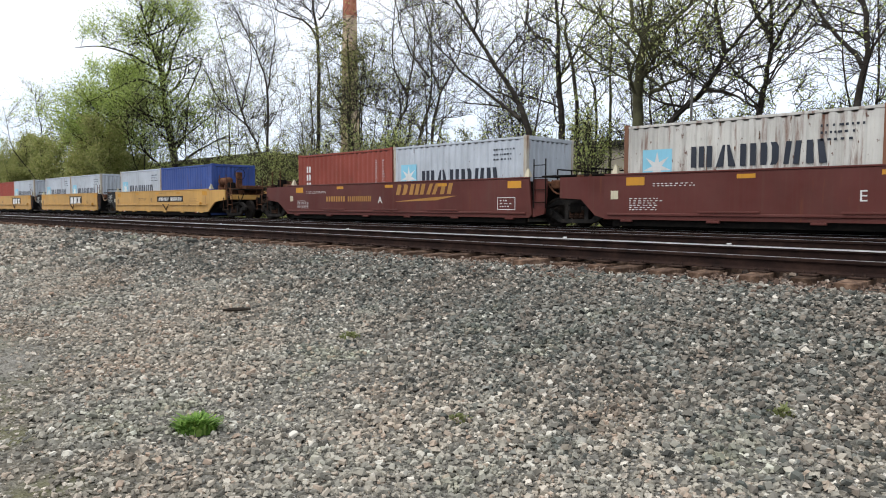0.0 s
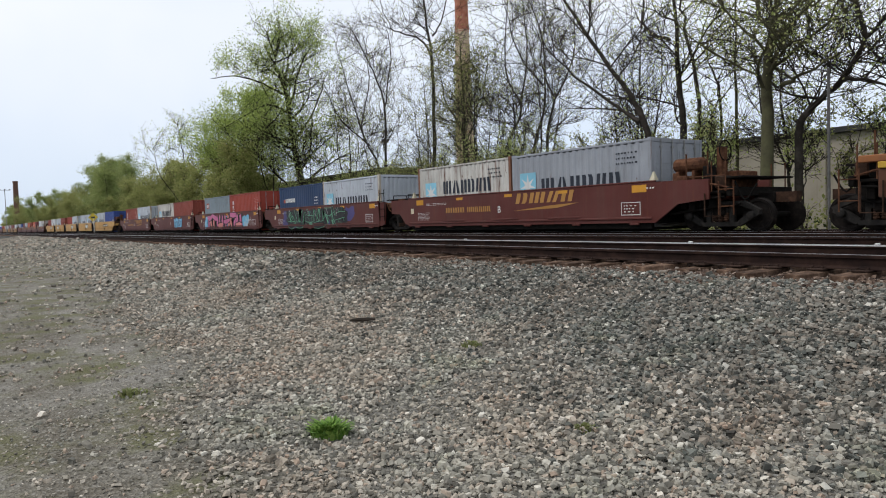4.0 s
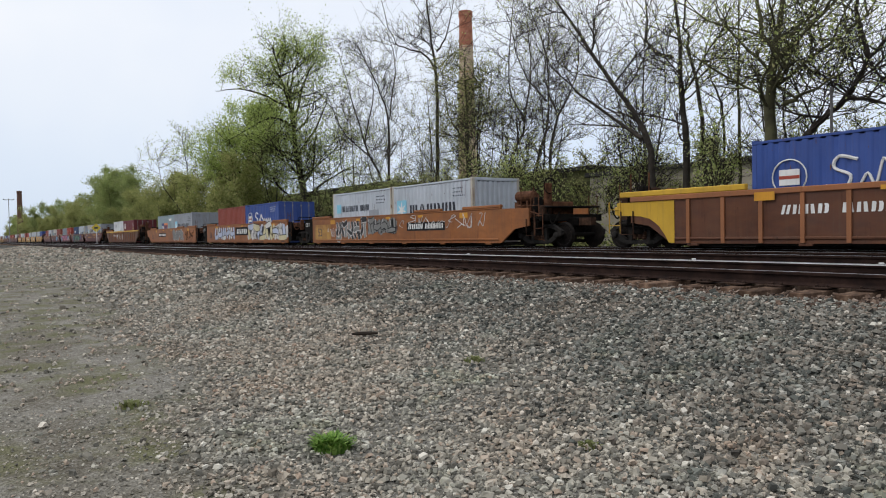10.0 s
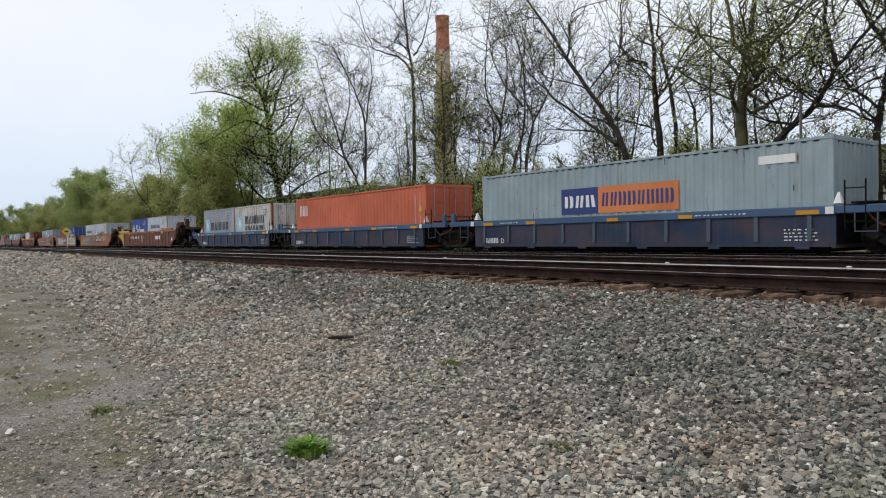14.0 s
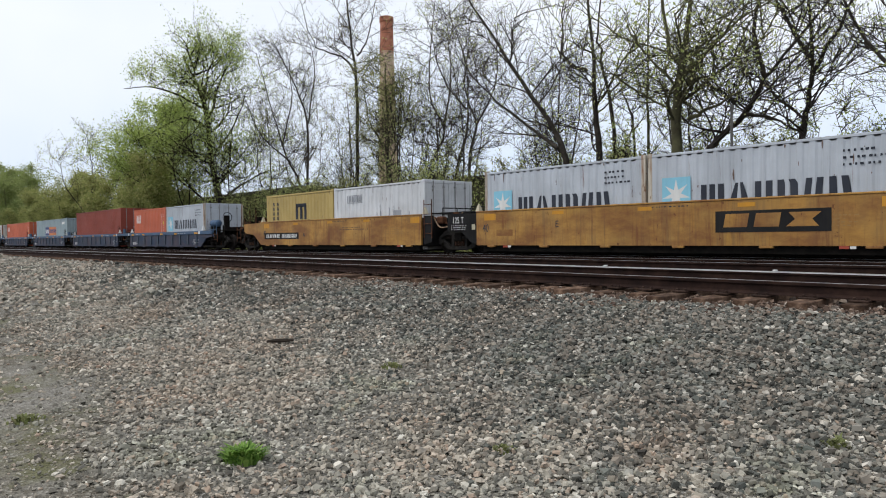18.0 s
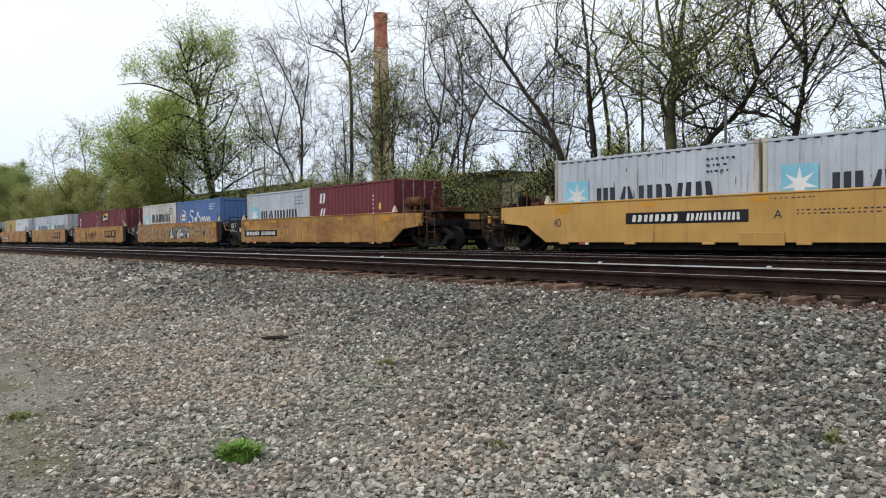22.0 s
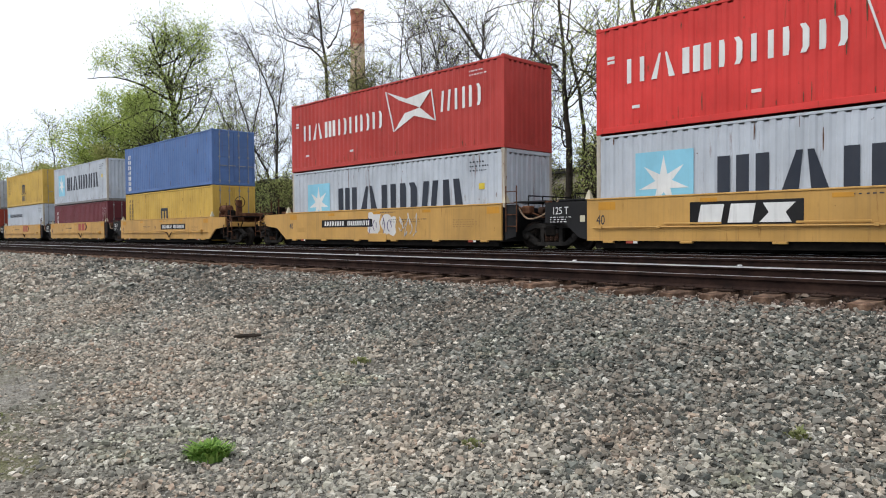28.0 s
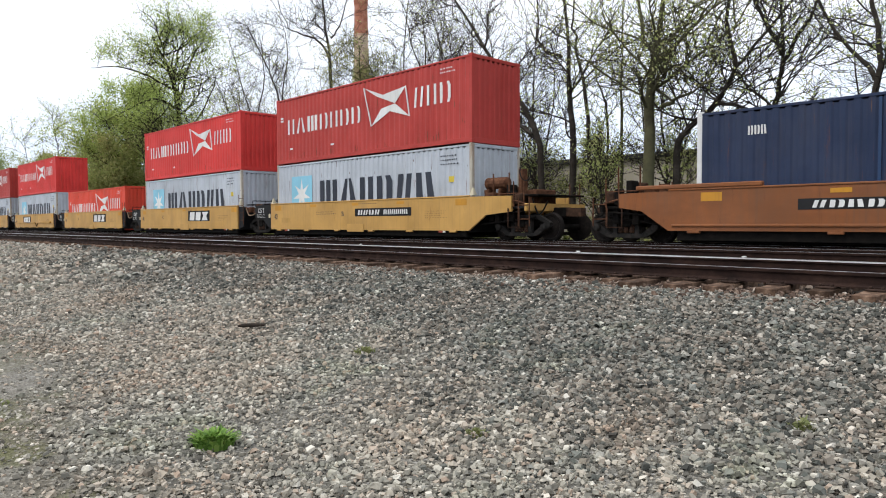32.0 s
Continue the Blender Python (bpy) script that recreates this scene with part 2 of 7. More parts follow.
SPRAY = {k: paint("spray_" + k, c, 0.03, 0.15) for k, c in dict(pink=(0.50, 0.13, 0.26), cyan=(0.16, 0.42, 0.60), salmon=(0.60, 0.22, 0.19), black=(0.02, 0.02, 0.022),
         green=(0.16, 0.42, 0.26), violet=(0.06, 0.05, 0.16), chalk=(0.58, 0.56, 0.54), silver=(0.20, 0.20, 0.19), lilac=(0.42, 0.46, 0.58), cream=(0.55, 0.49, 0.30), tan=(0.33, 0.195, 0.085)).items()}

RUST_STAIN = rough_mat("rust_run", [(0.06, 0.035, 0.024), (0.12, 0.065, 0.04), (0.20, 0.12, 0.08)], 9, 0.9)
GRIMY_BASE = paint("grimy_base_rail", (0.21, 0.205, 0.20), 0.6, 0.5)
WORN_POST = paint("worn_post", (0.50, 0.46, 0.38), 0.95, 0.5, rustcol=(0.22, 0.11, 0.06))
RUST_POST = paint("rusted_post", (0.20, 0.085, 0.045), 0.5, 0.5)
RAIL_SIDE = rough_mat("rail_rust", [(0.012, 0.008, 0.007), (0.023, 0.013, 0.0105), (0.042, 0.024, 0.018)], 4, 0.95, 0.0)
RAIL_TOP = rough_mat("rail_polished", [(0.42, 0.42, 0.43), (0.52, 0.52, 0.53), (0.60, 0.60, 0.60)], 3, 0.28, 0.9, 0.03)
SLEEPER = rough_mat("sleeper_wood", [(0.024, 0.016, 0.012), (0.105, 0.064, 0.043), (0.235, 0.155, 0.108)], 7, 0.95, 0, 0.6, 18, 0.5)
PLATE = rough_mat("tie_plate_rust", [(0.02, 0.012, 0.01), (0.04, 0.025, 0.019), (0.075, 0.045, 0.033)], 8, 0.85, 0.1, 0.3, 30, 0.25)
STONE = island_mat("dusty_stone", [(0.0, (0.12, 0.115, 0.103)), (0.3, (0.25, 0.240, 0.211)), (0.6, (0.36, 0.340, 0.298)), (0.76, (0.44, 0.412, 0.362)), (0.82, (0.35, 0.275, 0.222)), (0.94, (0.49, 0.465, 0.415)), (1.0, (0.66, 0.635, 0.58))], patches=True)
DARK_STONE = island_mat("grey_ballast_stone", [(0.0, (0.045, 0.046, 0.043)), (0.24, (0.105, 0.112, 0.104)), (0.42, (0.172, 0.152, 0.132)), (0.56, (0.170, 0.178, 0.165)), (0.76, (0.245, 0.212, 0.180)), (0.86, (0.25, 0.252, 0.235)), (0.94, (0.35, 0.335, 0.305)), (1.0, (0.60, 0.575, 0.53))], patches=True)
OILY_STONE = island_mat("oily_brown_ballast_stone", [(0.0, (0.02, 0.016, 0.014)), (0.5, (0.05, 0.037, 0.030)), (0.85, (0.11, 0.075, 0.055)), (1.0, (0.24, 0.19, 0.15))])
RUSTY_STONE = island_mat("rust_stained_stone", [(0.0, (0.05, 0.032, 0.024)), (0.4, (0.13, 0.085, 0.062)), (0.75, (0.22, 0.155, 0.115)), (1.0, (0.42, 0.36, 0.30))])
BARK = rough_mat("bark", [(0.019, 0.016, 0.014), (0.040, 0.034, 0.028), (0.078, 0.067, 0.056)], 2.5, 0.95, 0, 0.6, 14)
MOSSY = rough_mat("mossy_bark", [(0.042, 0.038, 0.024), (0.085, 0.080, 0.045), (0.125, 0.128, 0.065)], 1.2, 0.95, 0, 0.6, 14)
LEAF = island_mat("spring_leaf", [(0.0, (0.30, 0.36, 0.10)), (0.4, (0.44, 0.52, 0.17)), (0.75, (0.56, 0.61, 0.25)), (1.0, (0.54, 0.50, 0.24))], 0.7, 0.2, 0.55)
LEAF_GREEN = island_mat("fresh_green_leaf", [(0.0, (0.28, 0.36, 0.08)), (0.5, (0.44, 0.54, 0.15)), (1.0, (0.58, 0.66, 0.26))], 0.7, 0.2, 0.55)
LEAF_DULL = island_mat("dull_green_leaf", [(0.0, (0.21, 0.27, 0.085)), (0.5, (0.31, 0.37, 0.125)), (1.0, (0.41, 0.44, 0.19))], 0.7, 0.2, 0.5)
LEAF_OLIVE = island_mat("olive_bud_leaf", [(0.0, (0.225, 0.258, 0.08)), (0.5, (0.345, 0.365, 0.125)), (1.0, (0.45, 0.43, 0.185))], 0.7, 0.2, 0.5)
GRASS = island_mat("weed_blade", [(0.0, (0.09, 0.18, 0.03)), (0.5, (0.16, 0.30, 0.05)), (1.0, (0.30, 0.42, 0.10))], 0.7, 0.3, 0.3)
# grass with the shade beneath the cars put into its darker colours
SHADE_GRASS = island_mat("rough_shaded_grass", [(0.0, (0.03, 0.045, 0.014)), (0.5, (0.055, 0.075, 0.022)), (1.0, (0.09, 0.10, 0.04))], 0.8, 0.2, 0.2)
DRY_WEED = island_mat("dull_weed_blade", [(0.0, (0.13, 0.15, 0.05)), (0.5, (0.19, 0.21, 0.08)), (1.0, (0.28, 0.27, 0.13))], 0.7, 0.3, 0.3)
BRICK = rough_mat("chimney_brick", [(0.27, 0.10, 0.065), (0.40, 0.16, 0.10), (0.50, 0.25, 0.18)], 1.2, 0.9, 0, 0.4, 5)
TAN_BRICK = rough_mat("chimney_tan_brick", [(0.38, 0.27, 0.18), (0.52, 0.39, 0.28), (0.62, 0.50, 0.38)], 0.55, 0.9, 0, 0.4, 5)
BEIGE = rough_mat("beige_wall", [(0.38, 0.33, 0.26), (0.49, 0.44, 0.36), (0.58, 0.53, 0.44)], 0.25, 0.9, 0, 0.2, 6)
OLIVE_WALL = rough_mat("ivy_green_wall", [(0.05, 0.06, 0.03), (0.12, 0.125, 0.055), (0.21, 0.20, 0.10)], 1.1, 0.95, 0, 0.5, 6)
ROOF = rough_mat("dark_roof", [(0.05, 0.05, 0.05), (0.08, 0.078, 0.075), (0.12, 0.115, 0.11)], 0.5, 0.9)
RAIL_SHINE = rough_mat("rail_polished_side", [(0.50, 0.48, 0.47), (0.66, 0.64, 0.63), (0.75, 0.73, 0.72)], 2, 0.45, 0.3, 0.05)
DULL_STEEL = rough_mat("weathered_steel_post", [(0.09, 0.085, 0.08), (0.13, 0.125, 0.12), (0.18, 0.17, 0.16)], 3, 0.8, 0.1)
DARK_BRICK = rough_mat("sooty_brick", [(0.09, 0.05, 0.04), (0.13, 0.075, 0.055), (0.18, 0.11, 0.08)], 1.2, 0.9, 0, 0.4, 5)
GALV = rough_mat("galvanised_post", [(0.20, 0.20, 0.20), (0.28, 0.28, 0.28), (0.36, 0.36, 0.36)], 3, 0.55, 0.5)
DARK_WOOD = rough_mat("dark_wood", [(0.02, 0.016, 0.013), (0.035, 0.028, 0.022), (0.06, 0.05, 0.04)], 8, 0.9)


def ground_mat():
    """Grey crushed stone; a trodden, dusty track on the viewer's side; weedy soil beyond the railway."""
    m, nt, b, vec = start_mat("stony_ground", 0.95, 0.0)
    vor = nt.nodes.new("ShaderNodeTexVoronoi")
    vor.inputs["Scale"].default_value = 15
    nt.links.new(vec, vor.inputs["Vector"])
    vor2 = nt.nodes.new("ShaderNodeTexVoronoi")
    vor2.inputs["Scale"].default_value = 42
    nt.links.new(vec, vor2.inputs["Vector"])

    def channel(col):
        sp = nt.nodes.new("ShaderNodeSeparateColor")
        nt.links.new(col, sp.inputs[0])
        return sp.outputs[0]
    stone = ramp_node(nt, [(0.0, (0.06, 0.06, 0.058)), (0.4, (0.15, 0.15, 0.14)), (0.75, (0.25, 0.24, 0.22)), (0.9, (0.38, 0.36, 0.33)), (1.0, (0.55, 0.53, 0.49))])
    nt.links.new(channel(vor.outputs["Color"]), stone.inputs["Fac"])
    grit = ramp_node(nt, [(0.0, (0.05, 0.047, 0.04)), (0.35, (0.14, 0.132, 0.115)), (0.7, (0.23, 0.218, 0.19)), (0.9, (0.34, 0.32, 0.285)), (1.0, (0.55, 0.53, 0.49))])
    nt.links.new(channel(vor2.outputs["Color"]), grit.inputs["Fac"])
    # shade between stones, painted into the colour along the cell edges
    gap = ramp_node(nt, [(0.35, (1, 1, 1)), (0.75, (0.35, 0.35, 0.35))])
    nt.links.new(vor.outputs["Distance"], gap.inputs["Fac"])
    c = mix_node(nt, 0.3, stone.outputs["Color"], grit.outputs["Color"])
    # the whole bed is darkened too, as shade below the loose stones
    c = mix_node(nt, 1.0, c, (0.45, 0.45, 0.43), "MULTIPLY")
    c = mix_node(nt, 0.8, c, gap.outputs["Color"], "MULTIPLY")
    rusty = ramp_node(nt, [(0.56, (0, 0, 0)), (0.75, (0.45, 0.45, 0.45))])
    nt.links.new(noise_node(nt, vec, 0.55, 5), rusty.inputs["Fac"])
    c = mix_node(nt, rusty.outputs["Color"], c, (0.20, 0.14, 0.105))
    sep = nt.nodes.new("ShaderNodeSeparateXYZ")
    nt.links.new(vec, sep.inputs[0])
    wob = noise_node(nt, vec, 0.35, 6, 0.7)
    ad = nt.nodes.new("ShaderNodeMath")
    ad.operation = "MULTIPLY_ADD"
    ad.inputs[1].default_value = 3.2
    nt.links.new(wob, ad.inputs[0])
    nt.links.new(sep.outputs["Y"], ad.inputs[2])
    # trodden track: a strip on the viewer's side that bends away and ends
    def span(src, a0, a1, b0, b1):
        n = nt.nodes.new("ShaderNodeMapRange")
        for key, v in (("From Min", a0), ("From Max", a1), ("To Min", b0), ("To Max", b1)):
            n.inputs[key].default_value = v
        nt.links.new(src, n.inputs["Value"])
        return n.outputs["Result"]

    def calc(op, a0, a1):
        n = nt.nodes.new("ShaderNodeMath")
        n.operation = op
        for i, v in enumerate((a0, a1)):
            if isinstance(v, (int, float)):
                n.inputs[i].default_value = v
            else:
                nt.links.new(v, n.inputs[i])
        return n.outputs[0]
    edge = calc("SUBTRACT", span(sep.outputs["X"], -4.5, -20.0, 1.5, 3.0), span(sep.outputs["X"], -40.0, -90.0, 0.0, 2.0))
    off = calc("SUBTRACT", calc("ADD", sep.outputs["Y"], calc("MULTIPLY", wob, 1.8)), edge)
    path_mask = span(off, 1.35, 0.55, 0.0, 1.0)
    oily = calc("MULTIPLY", span(sep.outputs["Y"], 8.0, 8.5, 0.0, 0.85), span(sep.outputs["Y"], 19.6, 20.4, 1.0, 0.0))
    fines = ramp_node(nt, [(0.30, (0.13, 0.122, 0.10)), (0.5, (0.205, 0.195, 0.168)), (0.62, (0.235, 0.215, 0.18)), (0.75, (0.20, 0.155, 0.12))])
    nt.links.new(noise_node(nt, vec, 0.8, 8, 0.7), fines.inputs["Fac"])
    fines = mix_node(nt, 0.6, fines.outputs["Color"], grit.outputs["Color"])
    c = mix_node(nt, calc("MULTIPLY", span(calc("ADD", sep.outputs["Y"], calc("MULTIPLY", wob, 2.4)), 7.6, 5.2, 0.0, 0.9), 1.0), c, fines)
    c = mix_node(nt, oily, c, (0.035, 0.026, 0.021))
    mossy = ramp_node(nt, [(0.54, (0, 0, 0)), (0.70, (0.6, 0.6, 0.6))])
    nt.links.new(noise_node(nt, vec, 0.42, 6, 0.7), mossy.inputs["Fac"])
    c = mix_node(nt, calc("MULTIPLY", mossy.outputs["Color"], span(sep.outputs["Y"], 7.5, 6.5, 0.0, 1.0)), c, (0.105, 0.11, 0.06))
    dust = ramp_node(nt, [(0.32, (0.085, 0.071, 0.05)), (0.44, (0.16, 0.139, 0.105)), (0.54, (0.225, 0.208, 0.172)), (0.68, (0.32, 0.30, 0.265))])
    nt.links.new(noise_node(nt, vec, 0.9, 8, 0.7), dust.inputs["Fac"])
    fine = mix_node(nt, 0.34, dust.outputs["Color"], grit.outputs["Color"])
    green = ramp_node(nt, [(0.47, (0, 0, 0)), (0.64, (0.8, 0.8, 0.8))])
    nt.links.new(noise_node(nt, vec, 1.3, 5), green.inputs["Fac"])
    fine = mix_node(nt, green.outputs["Color"], fine, (0.14, 0.14, 0.065))
    c = mix_node(nt, path_mask, c, fine)
    # soil and grass past the far track
    fr = nt.nodes.new("ShaderNodeMapRange")
    fr.inputs["From Min"].default_value, fr.inputs["From Max"].default_value = 22.0, 23.5
    nt.links.new(ad.outputs[0], fr.inputs["Value"])
    soil = ramp_node(nt, [(0.35, (0.03, 0.035, 0.014)), (0.6, (0.05, 0.055, 0.022)), (0.75, (0.06, 0.05, 0.03))])
    nt.links.new(noise_node(nt, vec, 0.7, 6), soil.inputs["Fac"])
    c = mix_node(nt, fr.outputs["Result"], c, soil.outputs["Color"])
    nt.links.new(c, b.inputs["Base Color"])
    add_bump(nt, b, vor2.outputs["Distance"], 0.9, 0.03)
    return m


# ---- mesh helpers ----
class Geo:
    """A growing list of vertices and faces."""

    def __init__(self):
        self.v, self.f = [], []

    def add(self, verts, faces):
        n = len(self.v)
        self.v.extend(verts)
        self.f.extend([tuple(i + n for i in f) for f in faces])
        return self

    def box(self, x0, x1, y0, y1, z0, z1, c=0.012):
        """A box with chamfered edges."""
        c = min(c, (x1 - x0) * 0.3, (y1 - y0) * 0.3, (z1 - z0) * 0.3)
        vs, idx = [], {}
        X, Y, Z = (x0, x1), (y0, y1), (z0, z1)
        for i in (0, 1):
            for j in (0, 1):
                for k in (0, 1):
                    for a in range(3):
                        p = [X[i] + (c if i == 0 else -c), Y[j] + (c if j == 0 else -c), Z[k] + (c if k == 0 else -c)]
                        p[a] = (X[i], Y[j], Z[k])[a]
                        idx[i, j, k, a] = len(vs)
                        vs.append(tuple(p))
        fs = []

        def face(keys, n):
            q = [idx[k] for k in keys]
            a, b2, d = (Vector(vs[q[t]]) for t in (0, 1, 2))
            if (b2 - a).cross(d - a).dot(Vector(n)) < 0:
                q.reverse()
            fs.append(tuple(q))
        for s in (0, 1):
            t = 2 * s - 1
            face([(s, 0, 0, 0), (s, 1, 0, 0), (s, 1, 1, 0), (s, 0, 1, 0)], (t, 0, 0))
            face([(0, s, 0, 1), (1, s, 0, 1), (1, s, 1, 1), (0, s, 1, 1)], (0, t, 0))
            face([(0, 0, s, 2), (1, 0, s, 2), (1, 1, s, 2), (0, 1, s, 2)], (0, 0, t))
            for u in (0, 1):
                w = 2 * u - 1
                face([(s, u, 0, 0), (s, u, 1, 0), (s, u, 1, 1), (s, u, 0, 1)], (t, w, 0))
                face([(s, 0, u, 0), (s, 1, u, 0), (s, 1, u, 2), (s, 0, u, 2)], (t, 0, w))
                face([(0, s, u, 1), (1, s, u, 1), (1, s, u, 2), (0, s, u, 2)], (0, t, w))
                for g in (0, 1):
                    face([(s, u, g, 0), (s, u, g, 1), (s, u, g, 2)], (t, w, 2 * g - 1))
        return self.add(vs, fs)

    def prism(self, poly, y0, y1):
        """A polygon in x and z (anticlockwise seen from -y), given thickness from y0 to y1."""
        n = len(poly)
        vs = [(x, y0, z) for x, z in poly] + [(x, y1, z) for x, z in poly]
        fs = [tuple(range(n)), tuple(range(2 * n - 1, n - 1, -1))]
        fs += [((i + 1) % n, i, n + i, n + (i + 1) % n) for i in range(n)]
        return self.add(vs, fs)

    def tube(self, pts, radii, sides=8, cap=True):
        vs, fs = [], []
        pts = [Vector(p) for p in pts]
        ref = Vector((0.31, 0.77, 0.55))
        for i, p in enumerate(pts):
            d = (pts[min(i + 1, len(pts) - 1)] - pts[max(i - 1, 0)])
            d = d.normalized() if d.length > 1e-9 else Vector((0, 0, 1))
            u = d.cross(ref)
            u = u.normalized() if u.length > 1e-6 else d.orthogonal().normalized()
            w = d.cross(u)
            r = radii[i] if isinstance(radii, (list, tuple)) else radii
            for k in range(sides):
                a = 2 * math.pi * k / sides
                vs.append(tuple(p + u * (r * math.cos(a)) + w * (r * math.sin(a))))
        for i in range(len(pts) - 1):
            for k in range(sides):
                k2 = (k + 1) % sides
                fs.append((i * sides + k, i * sides + k2, (i + 1) * sides + k2, (i + 1) * sides + k))
        if cap:
            fs.append(tuple(range(sides - 1, -1, -1)))
            fs.append(tuple((len(pts) - 1) * sides + k for k in range(sides)))
        return self.add(vs, fs)

    def lathe_y(self, prof, x, z, sides=20):
        """A turned body about an axis along y: prof holds (y, radius)."""
        vs, fs = [], []
        for y, r in prof:
            for k in range(sides):
                a = 2 * math.pi * k / sides
                vs.append((x + r * math.cos(a), y, z + r * math.sin(a)))
        for i in range(len(prof) - 1):
            for k in range(sides):
                k2 = (k + 1) % sides
                fs.append((i * sides + k, (i + 1) * sides + k, (i + 1) * sides + k2, i * sides + k2))
        fs.append(tuple(range(sides)))
        fs.append(tuple(len(vs) - 1 - k for k in range(sides)))
        return self.add(vs, fs)

    def mesh(self, name, smooth=False):
        me = bpy.data.meshes.new(name)
        me.from_pydata(self.v, [], self.f)
        if smooth:
            me.shade_smooth()
        return me


MESHES = {}


def part(name, geo, material, parent=None, label="", key=None):
    """Links a Geo (or a ready mesh) as one mesh object under a thing or a part."""
    if key is not None and (key, material.name) in MESHES:
        me = MESHES[key, material.name]
    else:
        me = geo.mesh(name) if isinstance(geo, Geo) else geo
        if not me.materials:
            me.materials.append(material)
        if key is not None:
            MESHES[key, material.name] = me
    ob = new(name, me)
    if parent is not None:
        ob.parent = parent
    if label:
        ob["label"] = label
    return ob


def thing(name, m, label, category, group=""):
    ob = new(name)
    ob.empty_display_size = 0.2
    ob.matrix_world = m
    return tagged(ob, label, category, group)


def raw_mesh(name, verts, faces, material, flat=True):
    """A mesh straight from number arrays (all faces with the same count of corners)."""
    verts, faces = np.asarray(verts, np.float32), np.asarray(faces, np.int32)
    me = bpy.data.meshes.new(name)
    k = faces.shape[1]
    me.vertices.add(len(verts))
    me.vertices.foreach_set("co", verts.ravel())
    me.loops.add(faces.size)
    me.loops.foreach_set("vertex_index", faces.ravel())
    me.polygons.add(len(faces))
    me.polygons.foreach_set("loop_start", np.arange(0, faces.size, k, dtype=np.int32))
    me.update(calc_edges=True)
    if flat:
        me.shade_flat()
    me.materials.append(material)
    return me


def text_mesh(words, size, sx=1.0):
    """Words in the built-in font, lying on the plane that faces -y, with their lower left corner at the origin."""
    cu = bpy.data.curves.new("letters", "FONT")
    cu.body, cu.size, cu.extrude = words, size, 0.002
    ob = new("letters", cu)
    dg = bpy.context.evaluated_depsgraph_get()
    me = bpy.data.meshes.new_from_object(ob.evaluated_get(dg))
    bpy.data.objects.remove(ob)
    me.transform(Matrix.Diagonal((sx, 1, 1, 1)))
    me.transform(Matrix.Rotation(radians(90), 4, "X"))
    return me

# ---- the ground and the railway ----
TRACKS = (9.41, 13.56, 17.62)
LIFT = {9.41: (0.0, 0.037), 13.56: (0.037, 0.037), 17.62: (0.0, 0.0)}   # height of the near and the far rail: the first track is canted
GAUGE = 0.752


def ground_height(y):
    return float(np.interp(y, [-400, 0.5, 2.6, 5.0, 7.2, 7.8, 8.3, 20.0, 21.0, 23.0, 60, 3000], [-0.95, -0.92, -0.90, -0.68, -0.370, -0.298, -0.268, -0.258, -0.4, -0.9, -0.8, -1.0]))


def build_ground():
    xs = np.unique(np.concatenate([np.linspace(-3000, -120, 30), np.linspace(-120, -20, 60), np.linspace(-20, 8, 160), np.linspace(8, 60, 20), np.linspace(60, 3000, 25)]))
    ys = np.unique(np.concatenate([np.linspace(-3000, -20, 20), np.linspace(-20, 0, 20), np.linspace(0, 8.6, 70), np.linspace(8.6, 24, 32), np.linspace(24, 60, 12), np.linspace(60, 3000, 22)]))
    vs = []
    for x in xs:
        for y in ys:
            z = ground_height(y)
            near = 1 if 0 < y < 7.8 else 0.3
            z += near * (0.035 * noise.noise((x * 0.45, y * 0.45, 0)) + 0.018 * noise.noise((x * 1.7, y * 1.7, 3)))
            vs.append((x, y, z))
    n = len(ys)
    fs = [(i * n + j, (i + 1) * n + j, (i + 1) * n + j + 1, i * n + j + 1) for i in range(len(xs) - 1) for j in range(n - 1)]
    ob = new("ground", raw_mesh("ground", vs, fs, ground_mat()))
    tagged(ob, "grey crushed-stone ground sloping up to the railway", "ground", kind="structure")
    return ob


build_ground()


STONE_CORNERS = np.array([(-1, -1, -1), (1, -1, -1), (1, 1, -1), (-1, 1, -1), (-0.75, -0.75, 1), (0.75, -0.75, 1), (0.75, 0.75, 1), (-0.75, 0.75, 1)], float) * 0.72
STONE_FACES = np.array([(4, 5, 6, 7), (0, 1, 5, 4), (1, 2, 6, 5), (2, 3, 7, 6), (3, 0, 4, 7)])


